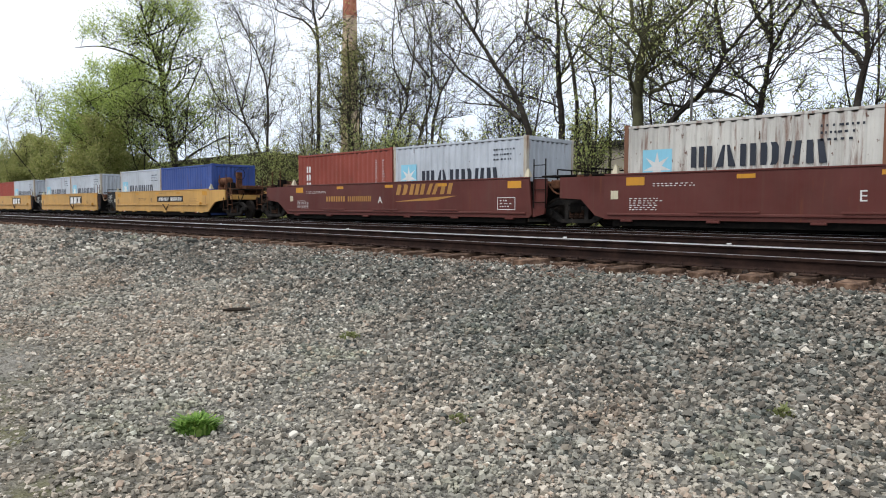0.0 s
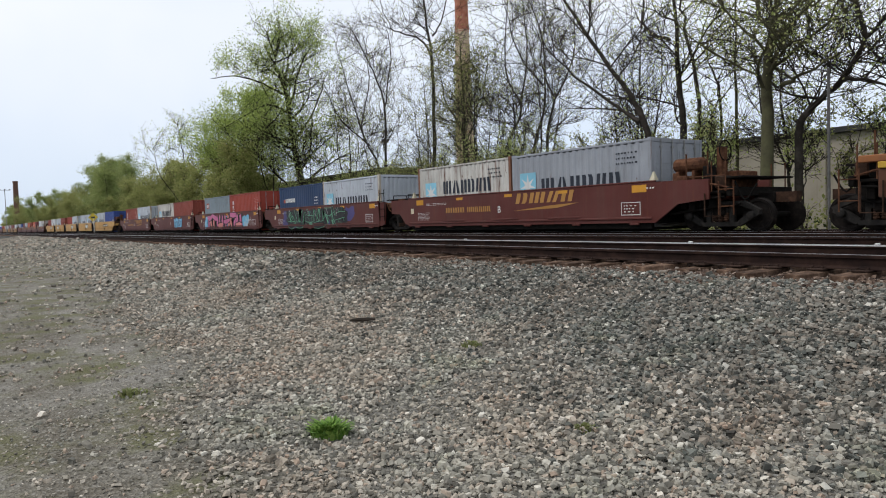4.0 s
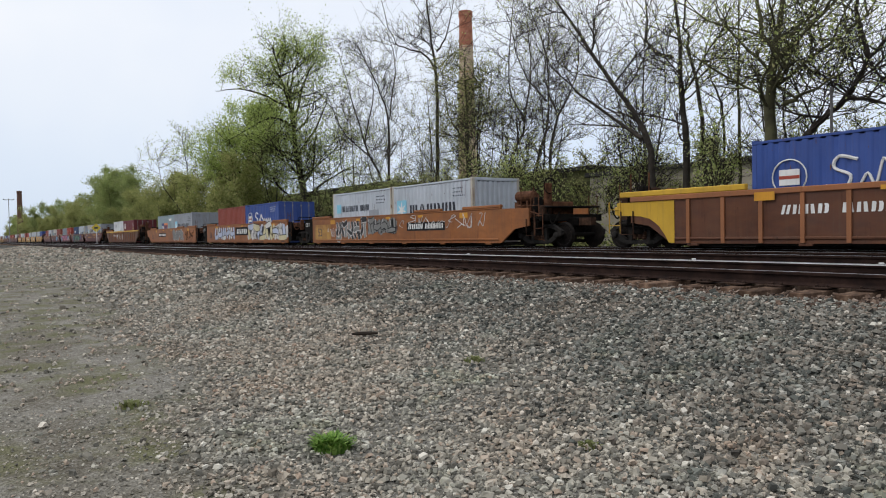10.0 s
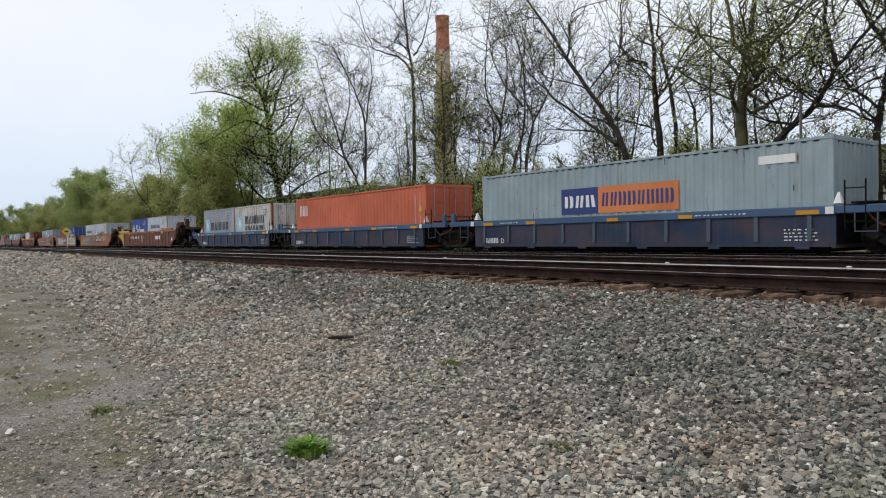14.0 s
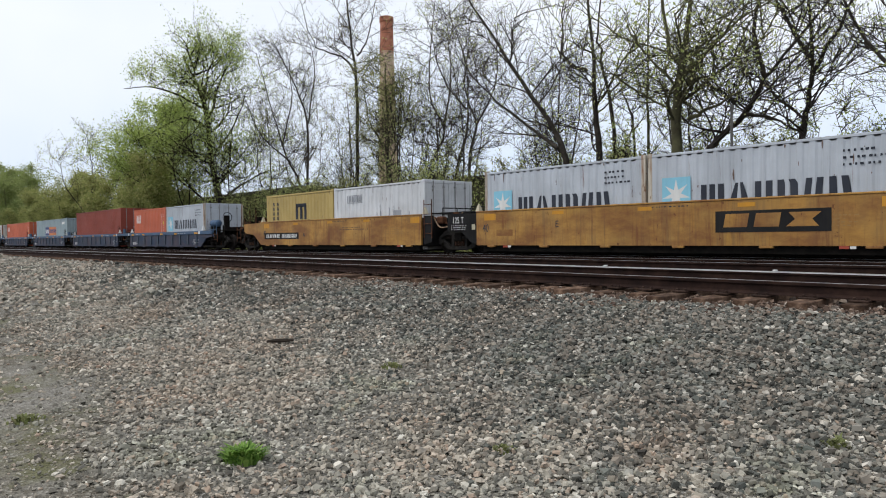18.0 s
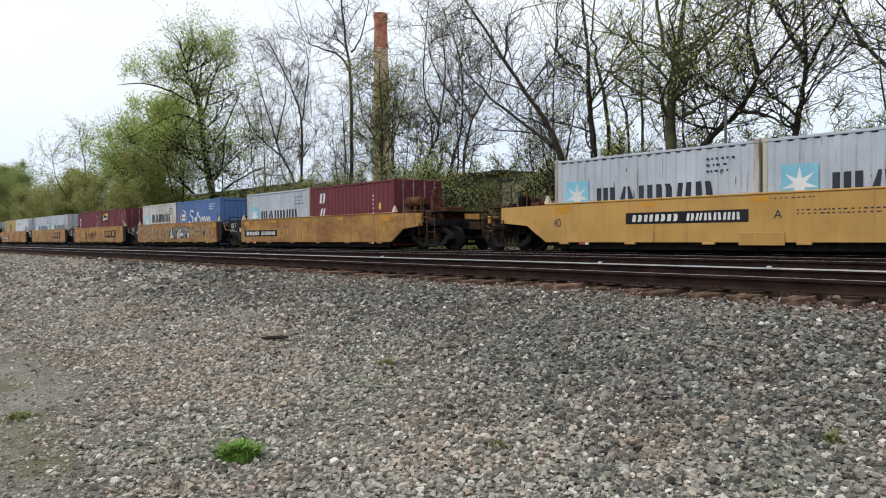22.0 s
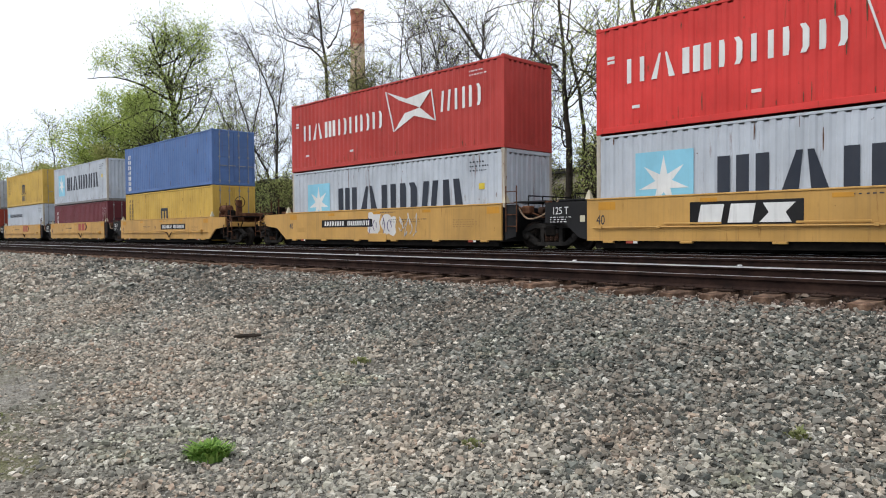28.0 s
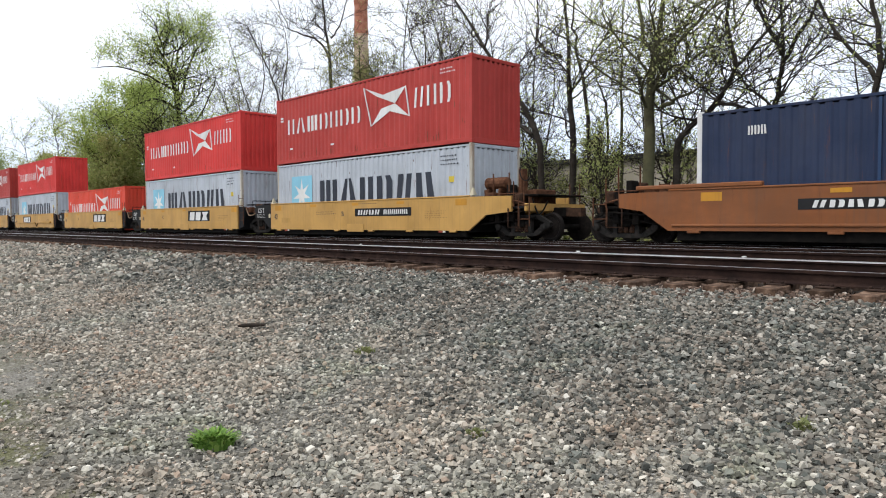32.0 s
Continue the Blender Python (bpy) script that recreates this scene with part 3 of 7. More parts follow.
def scatter_stones(name, per_m2, near, far, size, seed, keep, label, mat=None):
    """Angular stones over the part of the slope between two distances from the viewer's place."""
    rng = np.random.default_rng(seed)
    a0, a1 = radians(8), radians(89)
    count = int(per_m2 * (a1 - a0) * (far ** 2 - near ** 2) / 2)
    r, a = np.sqrt(rng.uniform(near ** 2, far ** 2, count)), rng.uniform(a0, a1, count)
    xy = np.column_stack([-r * np.sin(a), r * np.cos(a)])
    xy = xy[[keep(x, y, rng.random()) for x, y in xy]]
    n = len(xy)
    s = size * np.clip(rng.lognormal(0, 0.3, n), 0.5, 1.7)
    shape = np.column_stack([rng.uniform(0.85, 1.4, n), rng.uniform(0.7, 1.05, n), rng.uniform(0.42, 0.78, n)]) * s[:, None]
    v = (STONE_CORNERS[None] + rng.normal(0, 0.19, (n, 8, 3))) * shape[:, None, :]
    for axis, spread in ((0, 0.30), (1, 0.30)):
        t1 = rng.normal(0, spread, n)
        ct, st = np.cos(t1)[:, None], np.sin(t1)[:, None]
        u, w = v[..., axis].copy(), v[..., 2].copy()
        v[..., axis], v[..., 2] = u * ct - w * st, u * st + w * ct
    a = rng.uniform(0, 2 * np.pi, n)
    ca, sa = np.cos(a)[:, None], np.sin(a)[:, None]
    v = np.stack([v[..., 0] * ca - v[..., 1] * sa, v[..., 0] * sa + v[..., 1] * ca, v[..., 2]], -1)
    z = np.array([ground_height(y) + (1 if y < 7.8 else 0.3) * (0.035 * noise.noise((x * 0.45, y * 0.45, 0)) + 0.018 * noise.noise((x * 1.7, y * 1.7, 3))) for x, y in xy])
    v += np.column_stack([xy, z + shape[:, 2] * rng.uniform(-0.1, 1.7, n)])[:, None, :]
    f = (STONE_FACES[None] + 8 * np.arange(n)[:, None, None]).reshape(-1, 4)
    ob = new(name, raw_mesh(name, v.reshape(-1, 3), f, mat or STONE))
    return tagged(ob, label, "gravel", kind="stuff")


def bed(x, y, r):
    """How thickly the stones lie: thin on the trodden strip and in a few earthy patches."""
    if not 0.3 < y < 8.0:
        return False
    edge = float(np.interp(-x, [4.5, 20, 40, 90], [1.5, 3.0, 3.0, 1.0]))
    off = y + 1.8 * (noise.noise((x * 0.35, y * 0.35, 7)) * 0.5 + 0.5) - edge
    share = min(1.0, max(0.06, (off - 0.5) / 1.0))
    worn = noise.noise((x * 0.55, y * 0.75, 12)) + 0.4 * noise.noise((x * 1.9, y * 1.9, 4))
    thin = min(1.0, max(0.40, 0.95 - 1.0 * worn)) if y < 6.4 else 1.0
    return r < share * max(thin, min(1.0, (y + 0.12 * x - 3.2) * 0.8))


def fresh(x, y):
    """The newer, greyer stone thrown down beside the track: a chance that rises towards it, and to the right, where the
    mix also paints in shade.
    """
    k = y + 0.16 * x + 1.6 * noise.noise((x * 0.3, y * 0.3, 31)) - 3.4
    return noise.noise((x * 37.1, y * 41.3, 8)) * 0.9 + noise.noise((x * 2.3, y * 2.3, 2)) * 0.5 < k * 0.35


OLD, NEW = "dusty grey-brown gravel of angular stones", "grey angular railway ballast stones"
for d0, d1, dens, size, seed in ((3.2, 6.0, 1250, 0.0165, 1), (6.0, 9.5, 1020, 0.0178, 2), (9.5, 16, 560, 0.0215, 3), (16, 46, 85, 0.042, 4), (46, 120, 16, 0.08, 6)):
    scatter_stones("gravel", dens, d0, d1, size, seed, lambda x, y, r: bed(x, y, r) and not fresh(x, y), OLD)
    scatter_stones("ballast", dens, d0, d1, size * 1.1, seed + 20, lambda x, y, r: bed(x, y, r) and fresh(x, y), NEW, DARK_STONE)
scatter_stones("grit", 260, 3.2, 7.0, 0.009, 5, lambda x, y, r: 0.2 < y < 5.0, "fine grey grit on the trodden ground")
scatter_stones("ballast", 24, 8.3, 45, 0.042, 30, lambda x, y, r: 8.7 < y < 19.6, "oily brown ballast stones between the rails", OILY_STONE)
scatter_stones("ballast", 330, 8.0, 30, 0.021, 31, lambda x, y, r: 7.3 + 0.6 * r < y < 8.75, "rust-stained stones round the sleeper ends", RUSTY_STONE)


def rail_profile():
    half = [(0.070, -0.170), (0.070, -0.160), (0.02, -0.145), (0.009, -0.13), (0.009, -0.06), (0.02, -0.045), (0.036, -0.038), (0.037, -0.012), (0.030, -0.002)]
    return half + [(-x, z) for x, z in reversed(half)]


def build_rails():
    prof = rail_profile()
    n = len(prof)
    for ti, yc in enumerate(TRACKS):
        track = tagged(new("railway_track"), "ballasted railway track with wooden sleepers", "railway track", "parallel tracks", "structure")
        for side in (-1, 1):
            xs = [-2400, -600, -150, 0, 100, 400]
            up = LIFT[yc][side > 0]
            vs = [(x, yc + side * GAUGE + py, pz + up) for x in xs for py, pz in prof]
            fs = [(i * n + (k + 1) % n, i * n + k, (i + 1) * n + k, (i + 1) * n + (k + 1) % n) for i in range(len(xs) - 1) for k in range(n)]
            rail = part("rail", Geo().add(vs, fs), RAIL_SIDE, track, "rust-brown steel rail")
            top = Geo()
            w = 0.024 if ti == 0 and side == 1 else 0.016
            top.box(-2400, 400, yc + side * GAUGE - w, yc + side * GAUGE + w, up - 0.004, up + 0.0015, 0.0005)
            part("running_surface", top, RAIL_TOP, rail, "polished strip on top of the rail")
            if side == 1:
                shine = Geo().box(-2400, 400, yc + GAUGE - 0.0405, yc + GAUGE - 0.0375, up - 0.016, up - 0.002, 0.0008)
                part("gauge_face", shine, RAIL_SHINE if ti == 0 else PLATE, rail, "flange-polished inner face of the rail head")
        yield track, yc


def build_sleepers():
    rng = random.Random(5)
    tie = Geo().box(-0.115, 0.115, -1.3, 1.3, -0.375, -0.190, 0.008).mesh("sleeper")
    tie.materials.append(SLEEPER)
    plate = Geo().box(-0.10, 0.10, -0.17, 0.17, -0.192, -0.168, 0.006)
    for dx in (-0.06, 0.06):
        for dy in (-0.10, 0.10):
            plate.box(dx - 0.016, dx + 0.016, dy - 0.016, dy + 0.016, -0.168, -0.139, 0.006)
    plate = plate.mesh("tie_plate")
    plate.materials.append(PLATE)
    step = 0.527
    for track, yc in build_rails():
        near = yc == TRACKS[0]
        low, high = LIFT[yc]
        mid, cant = (low + high) / 2, math.degrees(math.atan2(high - low, 2 * GAUGE))
        joined, plates = Geo(), Geo()
        tmpl = Geo().box(-0.115, 0.115, -1.3, 1.3, -0.375, -0.190, 0.008)
        pl = Geo().box(-0.10, 0.10, -0.17, 0.17, -0.192, -0.168, 0.004)
        for i in range(-560, 60):
            x = i * step + rng.uniform(-0.03, 0.03)
            sy, rz = rng.gauss(0, 0.09), rng.uniform(-0.035, 0.035)
            if near and -215 < i < 14:
                ob = new("sleeper", tie)
                ob.parent = track
                ob.matrix_local = pose(x, yc + sy, mid + rng.uniform(-0.02, 0.003), cant + rng.uniform(-0.5, 0.4), 0, math.degrees(rz))
                if -75 < i < 8:
                    for s in (-1, 1):
                        pb = new("tie_plate", plate)
                        pb.parent = track
                        pb.matrix_local = pose(x, yc + s * GAUGE, LIFT[yc][s > 0])
                else:
                    for s in (-1, 1):
                        plates.add([(a + x, b + yc + s * GAUGE, c + LIFT[yc][s > 0]) for a, b, c in pl.v], pl.f)
            else:
                joined.add([(a + x, b + yc + sy, c + mid) for a, b, c in tmpl.v], tmpl.f)
        ob = part("sleepers", joined, SLEEPER, track)
        ob["kind"] = "stuff"
        if plates.v:
            ob = part("tie_plates", plates, PLATE, track)
            ob["kind"] = "stuff"


def rail_clips():
    """White marker tabs on the rail of the nearest track."""
    for x in (-4.2, -7.1, -13.4, -19.8):
        g = Geo().box(-0.03, 0.03, -0.025, 0.025, 0.003, 0.024, 0.006).box(-0.014, 0.014, -0.04, 0.04, 0.0, 0.01, 0.004)
        ob = part("rail_marker", g, WHITE_INK, None, key="rail_marker")
        ob.matrix_world = pose(x, TRACKS[0] + GAUGE, 0.039)
        tagged(ob, "small white marker tab on the rail head", "marker", "rail markers")


# ---- weeds, stick ----
def weed(x, y, radius, height, blades, seed, label, mat=None):
    rng = np.random.default_rng(seed)
    vs, fs = [], []
    for i in range(blades):
        a, r = rng.uniform(0, 2 * np.pi), radius * rng.uniform(0, 1) ** 0.7
        bx, by = r * math.cos(a) * 0.7, r * math.sin(a) * 0.7
        h = height * rng.uniform(0.35, 1.0) * (1.1 - 0.6 * r / radius)
        lean = rng.uniform(0.2, 1.5) * h
        d = rng.uniform(0, 2 * np.pi) if rng.random() < 0.4 else a
        w = rng.uniform(0.004, 0.011)
        px, py = -math.sin(d) * w, math.cos(d) * w
        n = len(vs)
        mx, my = bx + math.cos(d) * lean * 0.35, by + math.sin(d) * lean * 0.35
        tx, ty = bx + math.cos(d) * lean, by + math.sin(d) * lean
        vs += [(bx - px, by - py, -0.02), (bx + px, by + py, -0.02), (mx + px * 1.6, my + py * 1.6, h * 0.65), (mx - px * 1.6, my - py * 1.6, h * 0.65), (tx + px * 0.3, ty + py * 0.3, h), (tx - px * 0.3, ty - py * 0.3, h * 0.98)]
        fs += [(n, n + 1, n + 2, n + 3), (n + 3, n + 2, n + 4, n + 5)]
    tuft = thing("weed_tuft", pose(x, y, ground_height(y) + 0.01), label, "weed", "weeds")
    part("foliage", raw_mesh("foliage", vs, fs, mat or GRASS), mat or GRASS, tuft)["kind"] = "stuff"


weed(-4.34, 2.07, 0.18, 0.105, 520, 1, "bright green weed tuft growing in the gravel")
weed(-1.5, 4.55, 0.10, 0.07, 60, 2, "sparse low dull weed among the ballast stones", DRY_WEED)
weed(-3.1, 3.3, 0.09, 0.05, 40, 3, "sparse low dull weed among the ballast stones", DRY_WEED)
weed(-5.6, 4.3, 0.16, 0.05, 50, 4, "thin yellowish weed in the gravel", DRY_WEED)
weed(-6.6, 1.2, 0.22, 0.05, 60, 5, "thin yellowish weed in the gravel", DRY_WEED)
g = Geo().tube([(-0.17, 0, 0.02), (-0.06, 0.008, 0.024), (0.05, -0.005, 0.026), (0.16, 0.006, 0.024)], [0.016, 0.026, 0.024, 0.014], 7)
ob = part("stick", g, DARK_WOOD)
ob.matrix_world = pose(-7.76, 4.21, ground_height(4.21) + 0.04, 0, 0, 60)
tagged(ob, "short dark weathered stick lying on the gravel", "stick")


# ---- buildings, chimneys, posts ----
def leaves(tips, count, size, spread, rng):
    t = np.array([tuple(p) for p in tips])
    c = t[rng.integers(0, len(t), count)] + rng.normal(0, spread, (count, 3))
    a, b = rng.normal(0, 1, (count, 3)), rng.normal(0, 1, (count, 3))
    a /= np.linalg.norm(a, axis=1)[:, None]
    b -= a * (a * b).sum(1)[:, None]
    b /= np.linalg.norm(b, axis=1)[:, None]
    s = (size * rng.uniform(0.6, 1.4, count))[:, None]
    v = np.stack([c - a * s, c - b * s * 0.55 + a * s * 0.1, c + a * s, c + b * s * 0.55 + a * s * 0.1], 1).reshape(-1, 3)
    return v, np.arange(4 * count).reshape(-1, 4)


def warehouse(name, x0, x1, y0, y1, top, wall_mat, label, windows):
    w = thing(name, pose(x0, y0, 0), label, "building")
    L = x1 - x0
    part("wall", Geo().box(0, L, 0, 0.3, -1.1, top, 0.02), wall_mat, w)
    part("wall", Geo().box(0, L, y1 - y0 - 0.3, y1 - y0, -1.1, top, 0.02), wall_mat, w)
    for x in (0, L - 0.3):
        part("wall", Geo().box(x, x + 0.3, 0.302, y1 - y0 - 0.302, -1.1, top, 0.02), wall_mat, w)
    part("roof", Geo().box(-0.25, L + 0.25, -0.25, y1 - y0 + 0.25, top + 0.002, top + 0.28, 0.03), ROOF, w, "dark flat roof edge")
    for i in range(int(L // 6)):
        part("pilaster", Geo().box(i * 6 + 2.8, i * 6 + 3.2, -0.12, -0.002, -1.1, top - 0.1, 0.02), wall_mat, w)
        if windows and i % 2 == 0:
            win = part("window", Geo().box(i * 6 + 4.2, i * 6 + 5.4, -0.05, -0.003, 1.6, 2.8, 0.02), GEAR, w, "dark grimy window")
            part("window_sill", Geo().box(i * 6 + 4.1, i * 6 + 5.5, -0.12, -0.003, 1.48, 1.59, 0.02), wall_mat, win)


warehouse("warehouse", -31.5, 45, 34, 55, 4.0, BEIGE, "long low beige industrial building behind the trees", False)
warehouse("warehouse", -58, -31.9, 34.6, 55, 4.6, OLIVE_WALL, "low ivy-covered green shed behind the trees", False)
warehouse("warehouse", -125, -58.4, 34.2, 55, 5.4, OLIVE_WALL, "long ivy-covered green shed behind the trees", False)


def chimney(x, y, height, r0, r1, band, label, mats):
    st = thing("chimney", pose(x, y, -0.9), label, "chimney")
    def rad(z):
        return r0 + (r1 - r0) * z / height
    def ring(z0, z1, extra=0.0):
        gg, sides = Geo(), 16
        zs = np.linspace(z0, z1, 5)
        vs = [((rad(z) + extra) * math.cos(2 * math.pi * k / sides), (rad(z) + extra) * math.sin(2 * math.pi * k / sides), z) for z in zs for k in range(sides)]
        fs = [(i * sides + k, i * sides + (k + 1) % sides, (i + 1) * sides + (k + 1) % sides, (i + 1) * sides + k) for i in range(4) for k in range(sides)]
        fs += [tuple(range(sides - 1, -1, -1)), tuple(4 * sides + k for k in range(sides))]
        return gg.add(vs, fs)
    part("shaft", ring(0, height * band), mats[1], st)
    part("shaft", ring(height * band, height - 0.8), mats[0], st)
    if mats[0] is BRICK:
        crng = np.random.default_rng(3)
        n = 2600
        z = height * 0.71 * crng.uniform(0, 1, n) ** 0.8
        a = crng.normal(-1.4, 1.0, n) + 0.5 * np.sin(z * 0.7)
        rr = np.array([rad(q) for q in z]) + crng.uniform(0.0, 0.25, n)
        v, f = leaves(np.column_stack([rr * np.cos(a), rr * np.sin(a), z]), 2600, 0.15, 0.14, crng)
        part("creeper", raw_mesh("creeper", v, f, LEAF_OLIVE), LEAF_OLIVE, st, "olive creeper climbing the shaft")
    part("cap", ring(height - 0.8, height, 0.12), mats[0], st, "corbelled brick rim")
    for z in np.linspace(height * 0.3, height * 0.95, 7):
        part("iron_band", ring(float(z), float(z) + 0.10, 0.02), mats[0], st)


chimney(-91.6, 69.8, 37.9, 1.75, 1.05, 0.85, "tall brick chimney, red above, tan and creeper-grown below", (BRICK, TAN_BRICK))
chimney(-399, 25.5, 26.0, 1.5, 1.05, 0.1, "distant dark brick chimney", (DARK_BRICK, DARK_BRICK))

lp = thing("light_pole", pose(-250, 14.0 - 0.9, -0.9), "tall thin lamp pole with crossarm", "pole")
part("pole", Geo().tube([(0, 0, 0), (0, 0, 14.2)], [0.14, 0.09], 8), GALV, lp)
part("crossarm", Geo().box(-0.06, 0.06, -1.4, 1.4, 14.0, 14.15), GALV, lp)
for y in (-1.3, 0, 1.3):
    part("lamp_head", Geo().box(-0.2, 0.2, y - 0.2, y + 0.2, 14.15, 14.4, 0.04), GALV, lp)

sg = thing("warning_sign", pose(-104, 15.5, -0.27), "yellow diamond warning sign on a white post", "sign")
part("post", Geo().box(-0.04, 0.04, -0.04, 0.04, 0, 2.2), WHITE_INK, sg)
dm = Geo().prism([(-0.62, 2.4), (0, 1.78), (0.62, 2.4), (0, 3.02)], -0.02, 0.02)
db = part("diamond", dm, SUN_INK, sg, "yellow diamond plate")
db.matrix_local = pose(0, -0.06, 0, 0, 0, 70)
dk = part("symbol", Geo().prism([(-0.24, 2.28), (0.24, 2.28), (0.24, 2.5), (-0.24, 2.5)], -0.026, -0.021), DARK_INK, sg)
dk.matrix_local = pose(0, -0.06, 0, 0, 0, 70)

po = thing("steel_post", pose(-11.1, 23.3, -0.9), "plain grey steel post behind the railway", "post")
part("post", Geo().tube([(0, 0, 0), (0, 0, 5.9)], 0.045, 8), DULL_STEEL, po)
part("cap", Geo().tube([(0, 0, 5.9), (0, 0, 5.95)], 0.055, 8), DULL_STEEL, po)


# ---- trees ----
class Twigs:
    """Collects tapered limbs and the places where leaves sit."""

    def __init__(self, seed):
        self.g, self.rng, self.tips = Geo(), random.Random(seed), []

    def limb(self, pts, r0, r1, sides):
        n = len(pts)
        self.g.tube(pts, [r0 + (r1 - r0) * i / (n - 1) for i in range(n)], sides, cap=False)

    def wander(self, start, d, length, r, depth, droop):
        """A bough that sweeps round in one easy curve, with ever finer shoots along it."""
        rng = self.rng
        n = {4: 8, 3: 7, 2: 5, 1: 2}[depth]
        pts, p = [Vector(start)], Vector(start)
        d = Vector(d).normalized()
        bend = Vector((rng.gauss(0, 1), rng.gauss(0, 0.7), rng.gauss(0.25, 0.6))) * (0.95 / n)
        for i in range(n):
            if rng.random() < 0.22:
                bend = bend * -0.7
            q = 0.17
            d = (d + bend + Vector((rng.uniform(-q, q), rng.uniform(-q, q), rng.uniform(-q, q) + 0.03 - droop))).normalized()
            p = p + d * (length / n)
            pts.append(p.copy())
        self.limb(pts, r, r * 0.36, 5 if depth > 2 else 4 if depth > 1 else 3)
        if depth <= 1:
            self.tips += [pts[1], pts[2]]
            return
        kids = {4: 5, 3: 7, 2: 4}[depth]
        for k in range(kids):
            t = (0.18 + 0.82 * (k + rng.uniform(0.1, 1.0)) / kids) * n
            i = min(int(t), n - 1)
            s = pts[i].lerp(pts[i + 1], min(t - i, 1.0))
            dd = (pts[i + 1] - pts[i]).normalized()
            side = Vector((rng.gauss(0, 1), rng.gauss(0, 0.7), rng.gauss(0.2, 0.7))).normalized()
            self.wander(s, dd * 0.75 + side * 0.8, length * rng.uniform(0.38, 0.72), max(r * 0.55, 0.010), depth - 1, droop)


def smooth_path(pts, per=4):
    """A soft curve through the control points."""
    out, P = [], [Vector(p) for p in pts]
    for i in range(len(P) - 1):
        a, b, c, d = P[max(i - 1, 0)], P[i], P[i + 1], P[min(i + 2, len(P) - 1)]
        for k in range(per):
            t = k / per
            out.append(0.5 * ((2 * b) + (c - a) * t + (2 * a - 5 * b + 4 * c - d) * t * t + (3 * b - a - 3 * c + d) * t ** 3))
    return out + [P[-1]]


def tree(x, y, limbs, seed, branches, length, leaf_count, leaf_size, leaf_mat, bark, label, depth=3, droop=0.0, low=0.25, spread=0.22, name="tree", turn=0.0):
    """limbs: lists of control points (x, z) with a root radius; the first one is the trunk. Branches leave them at random."""
    base = ground_height(y) - 0.1
    tw = Twigs(seed)
    rng = tw.rng
    for li, (pts, r) in enumerate(limbs):
        P = [(px - (0 if turn else x), 0.0 if li == 0 else 0.35 * (li % 2 * 2 - 1) * i / len(pts), pz - base) for i, (px, pz) in enumerate(pts)]
        if li == 0:
            P = [(P[0][0] * 1.0 + (P[0][0] - P[1][0]) * 0.2, 0, -0.1)] + P
        path = smooth_path(P)
        n = len(path)
        path = [p + Vector((rng.uniform(-1, 1), rng.uniform(-1, 1), 0)) * (0.05 if li == 0 else 0.1) * (i > 0) for i, p in enumerate(path)]
        tw.limb(path, r * 0.78, r * 0.13, 9 if li == 0 else 7)
        for k in range(int(branches * 1.35) if li == 0 else max(4, int(branches * 0.8))):
            t = rng.uniform(low if li == 0 else 0.15, 1.0) * (n - 1)
            i = min(int(t), n - 2)
            s = path[i].lerp(path[i + 1], t - i)
            a = rng.uniform(0, 2 * math.pi)
            d = Vector((math.cos(a), 0.6 * math.sin(a), rng.uniform(0.15, 1.0)))
            rr = max(0.022, r * (1 - 0.62 * t / n) * rng.uniform(0.18, 0.36))
            tw.wander(s, d, length * rng.uniform(0.75, 1.45) * (1.15 - 0.45 * t / n), rr, depth, droop)
    th = thing(name, pose(x, y, base, 0, 0, turn), label, "tree", "trees behind the railway")
    part("trunk", tw.g.mesh("trunk", True), bark, th)
    if leaf_count:
        v, f = leaves(tw.tips, int(leaf_count * (3.0 if leaf_size > 0.07 else 1.3)), leaf_size, spread, np.random.default_rng(seed))
        part("crown", raw_mesh("crown", v, f, leaf_mat), leaf_mat, th)
    return th


BARE = "bare grey-brown tree with few opening buds"
BUDS = "tall slender tree with sparse fresh spring leaves"
tree(-19.4, 25, [([(-19.6, 4.0), (-20.6, 5.9), (-22.6, 8.6), (-24.7, 11.4), (-27.5, 15)], 0.22), ([(-20.0, 4.6), (-21.4, 5.3), (-24.8, 5.9)], 0.10), ([(-20.1, 4.6), (-23.6, 7.2), (-26.0, 9.3)], 0.11)],
     11, 9, 2.6, 700, 0.05, LEAF, BARK, "leaning bare tree with long low boughs")
tree(-18.4, 26, [([(-18.5, 4.2), (-18.7, 6.7), (-18.8, 9.3), (-19.6, 15)], 0.24), ([(-19.1, 8.1), (-20.6, 9.2), (-20.4, 12.8)], 0.11), ([(-17.5, 2.3), (-17.7, 6.1), (-18.2, 8.4), (-18.3, 10.2), (-17.4, 14)], 0.13)],
     12, 8, 2.3, 1500, 0.06, LEAF, BARK, "two-stemmed grey tree with sparse fresh leaves")
tree(-17.2, 27, [([(-17.3, 4.5), (-17.5, 6.2), (-18.0, 7.3), (-17.4, 9.5)], 0.09)], 13, 7, 1.6, 500, 0.06, LEAF, BARK, BUDS)
tree(-16.6, 27, [([(-16.6, 4.4), (-16.6, 8.7), (-16.4, 14)], 0.11)], 14, 9, 1.6, 1500, 0.06, LEAF, MOSSY, BUDS)
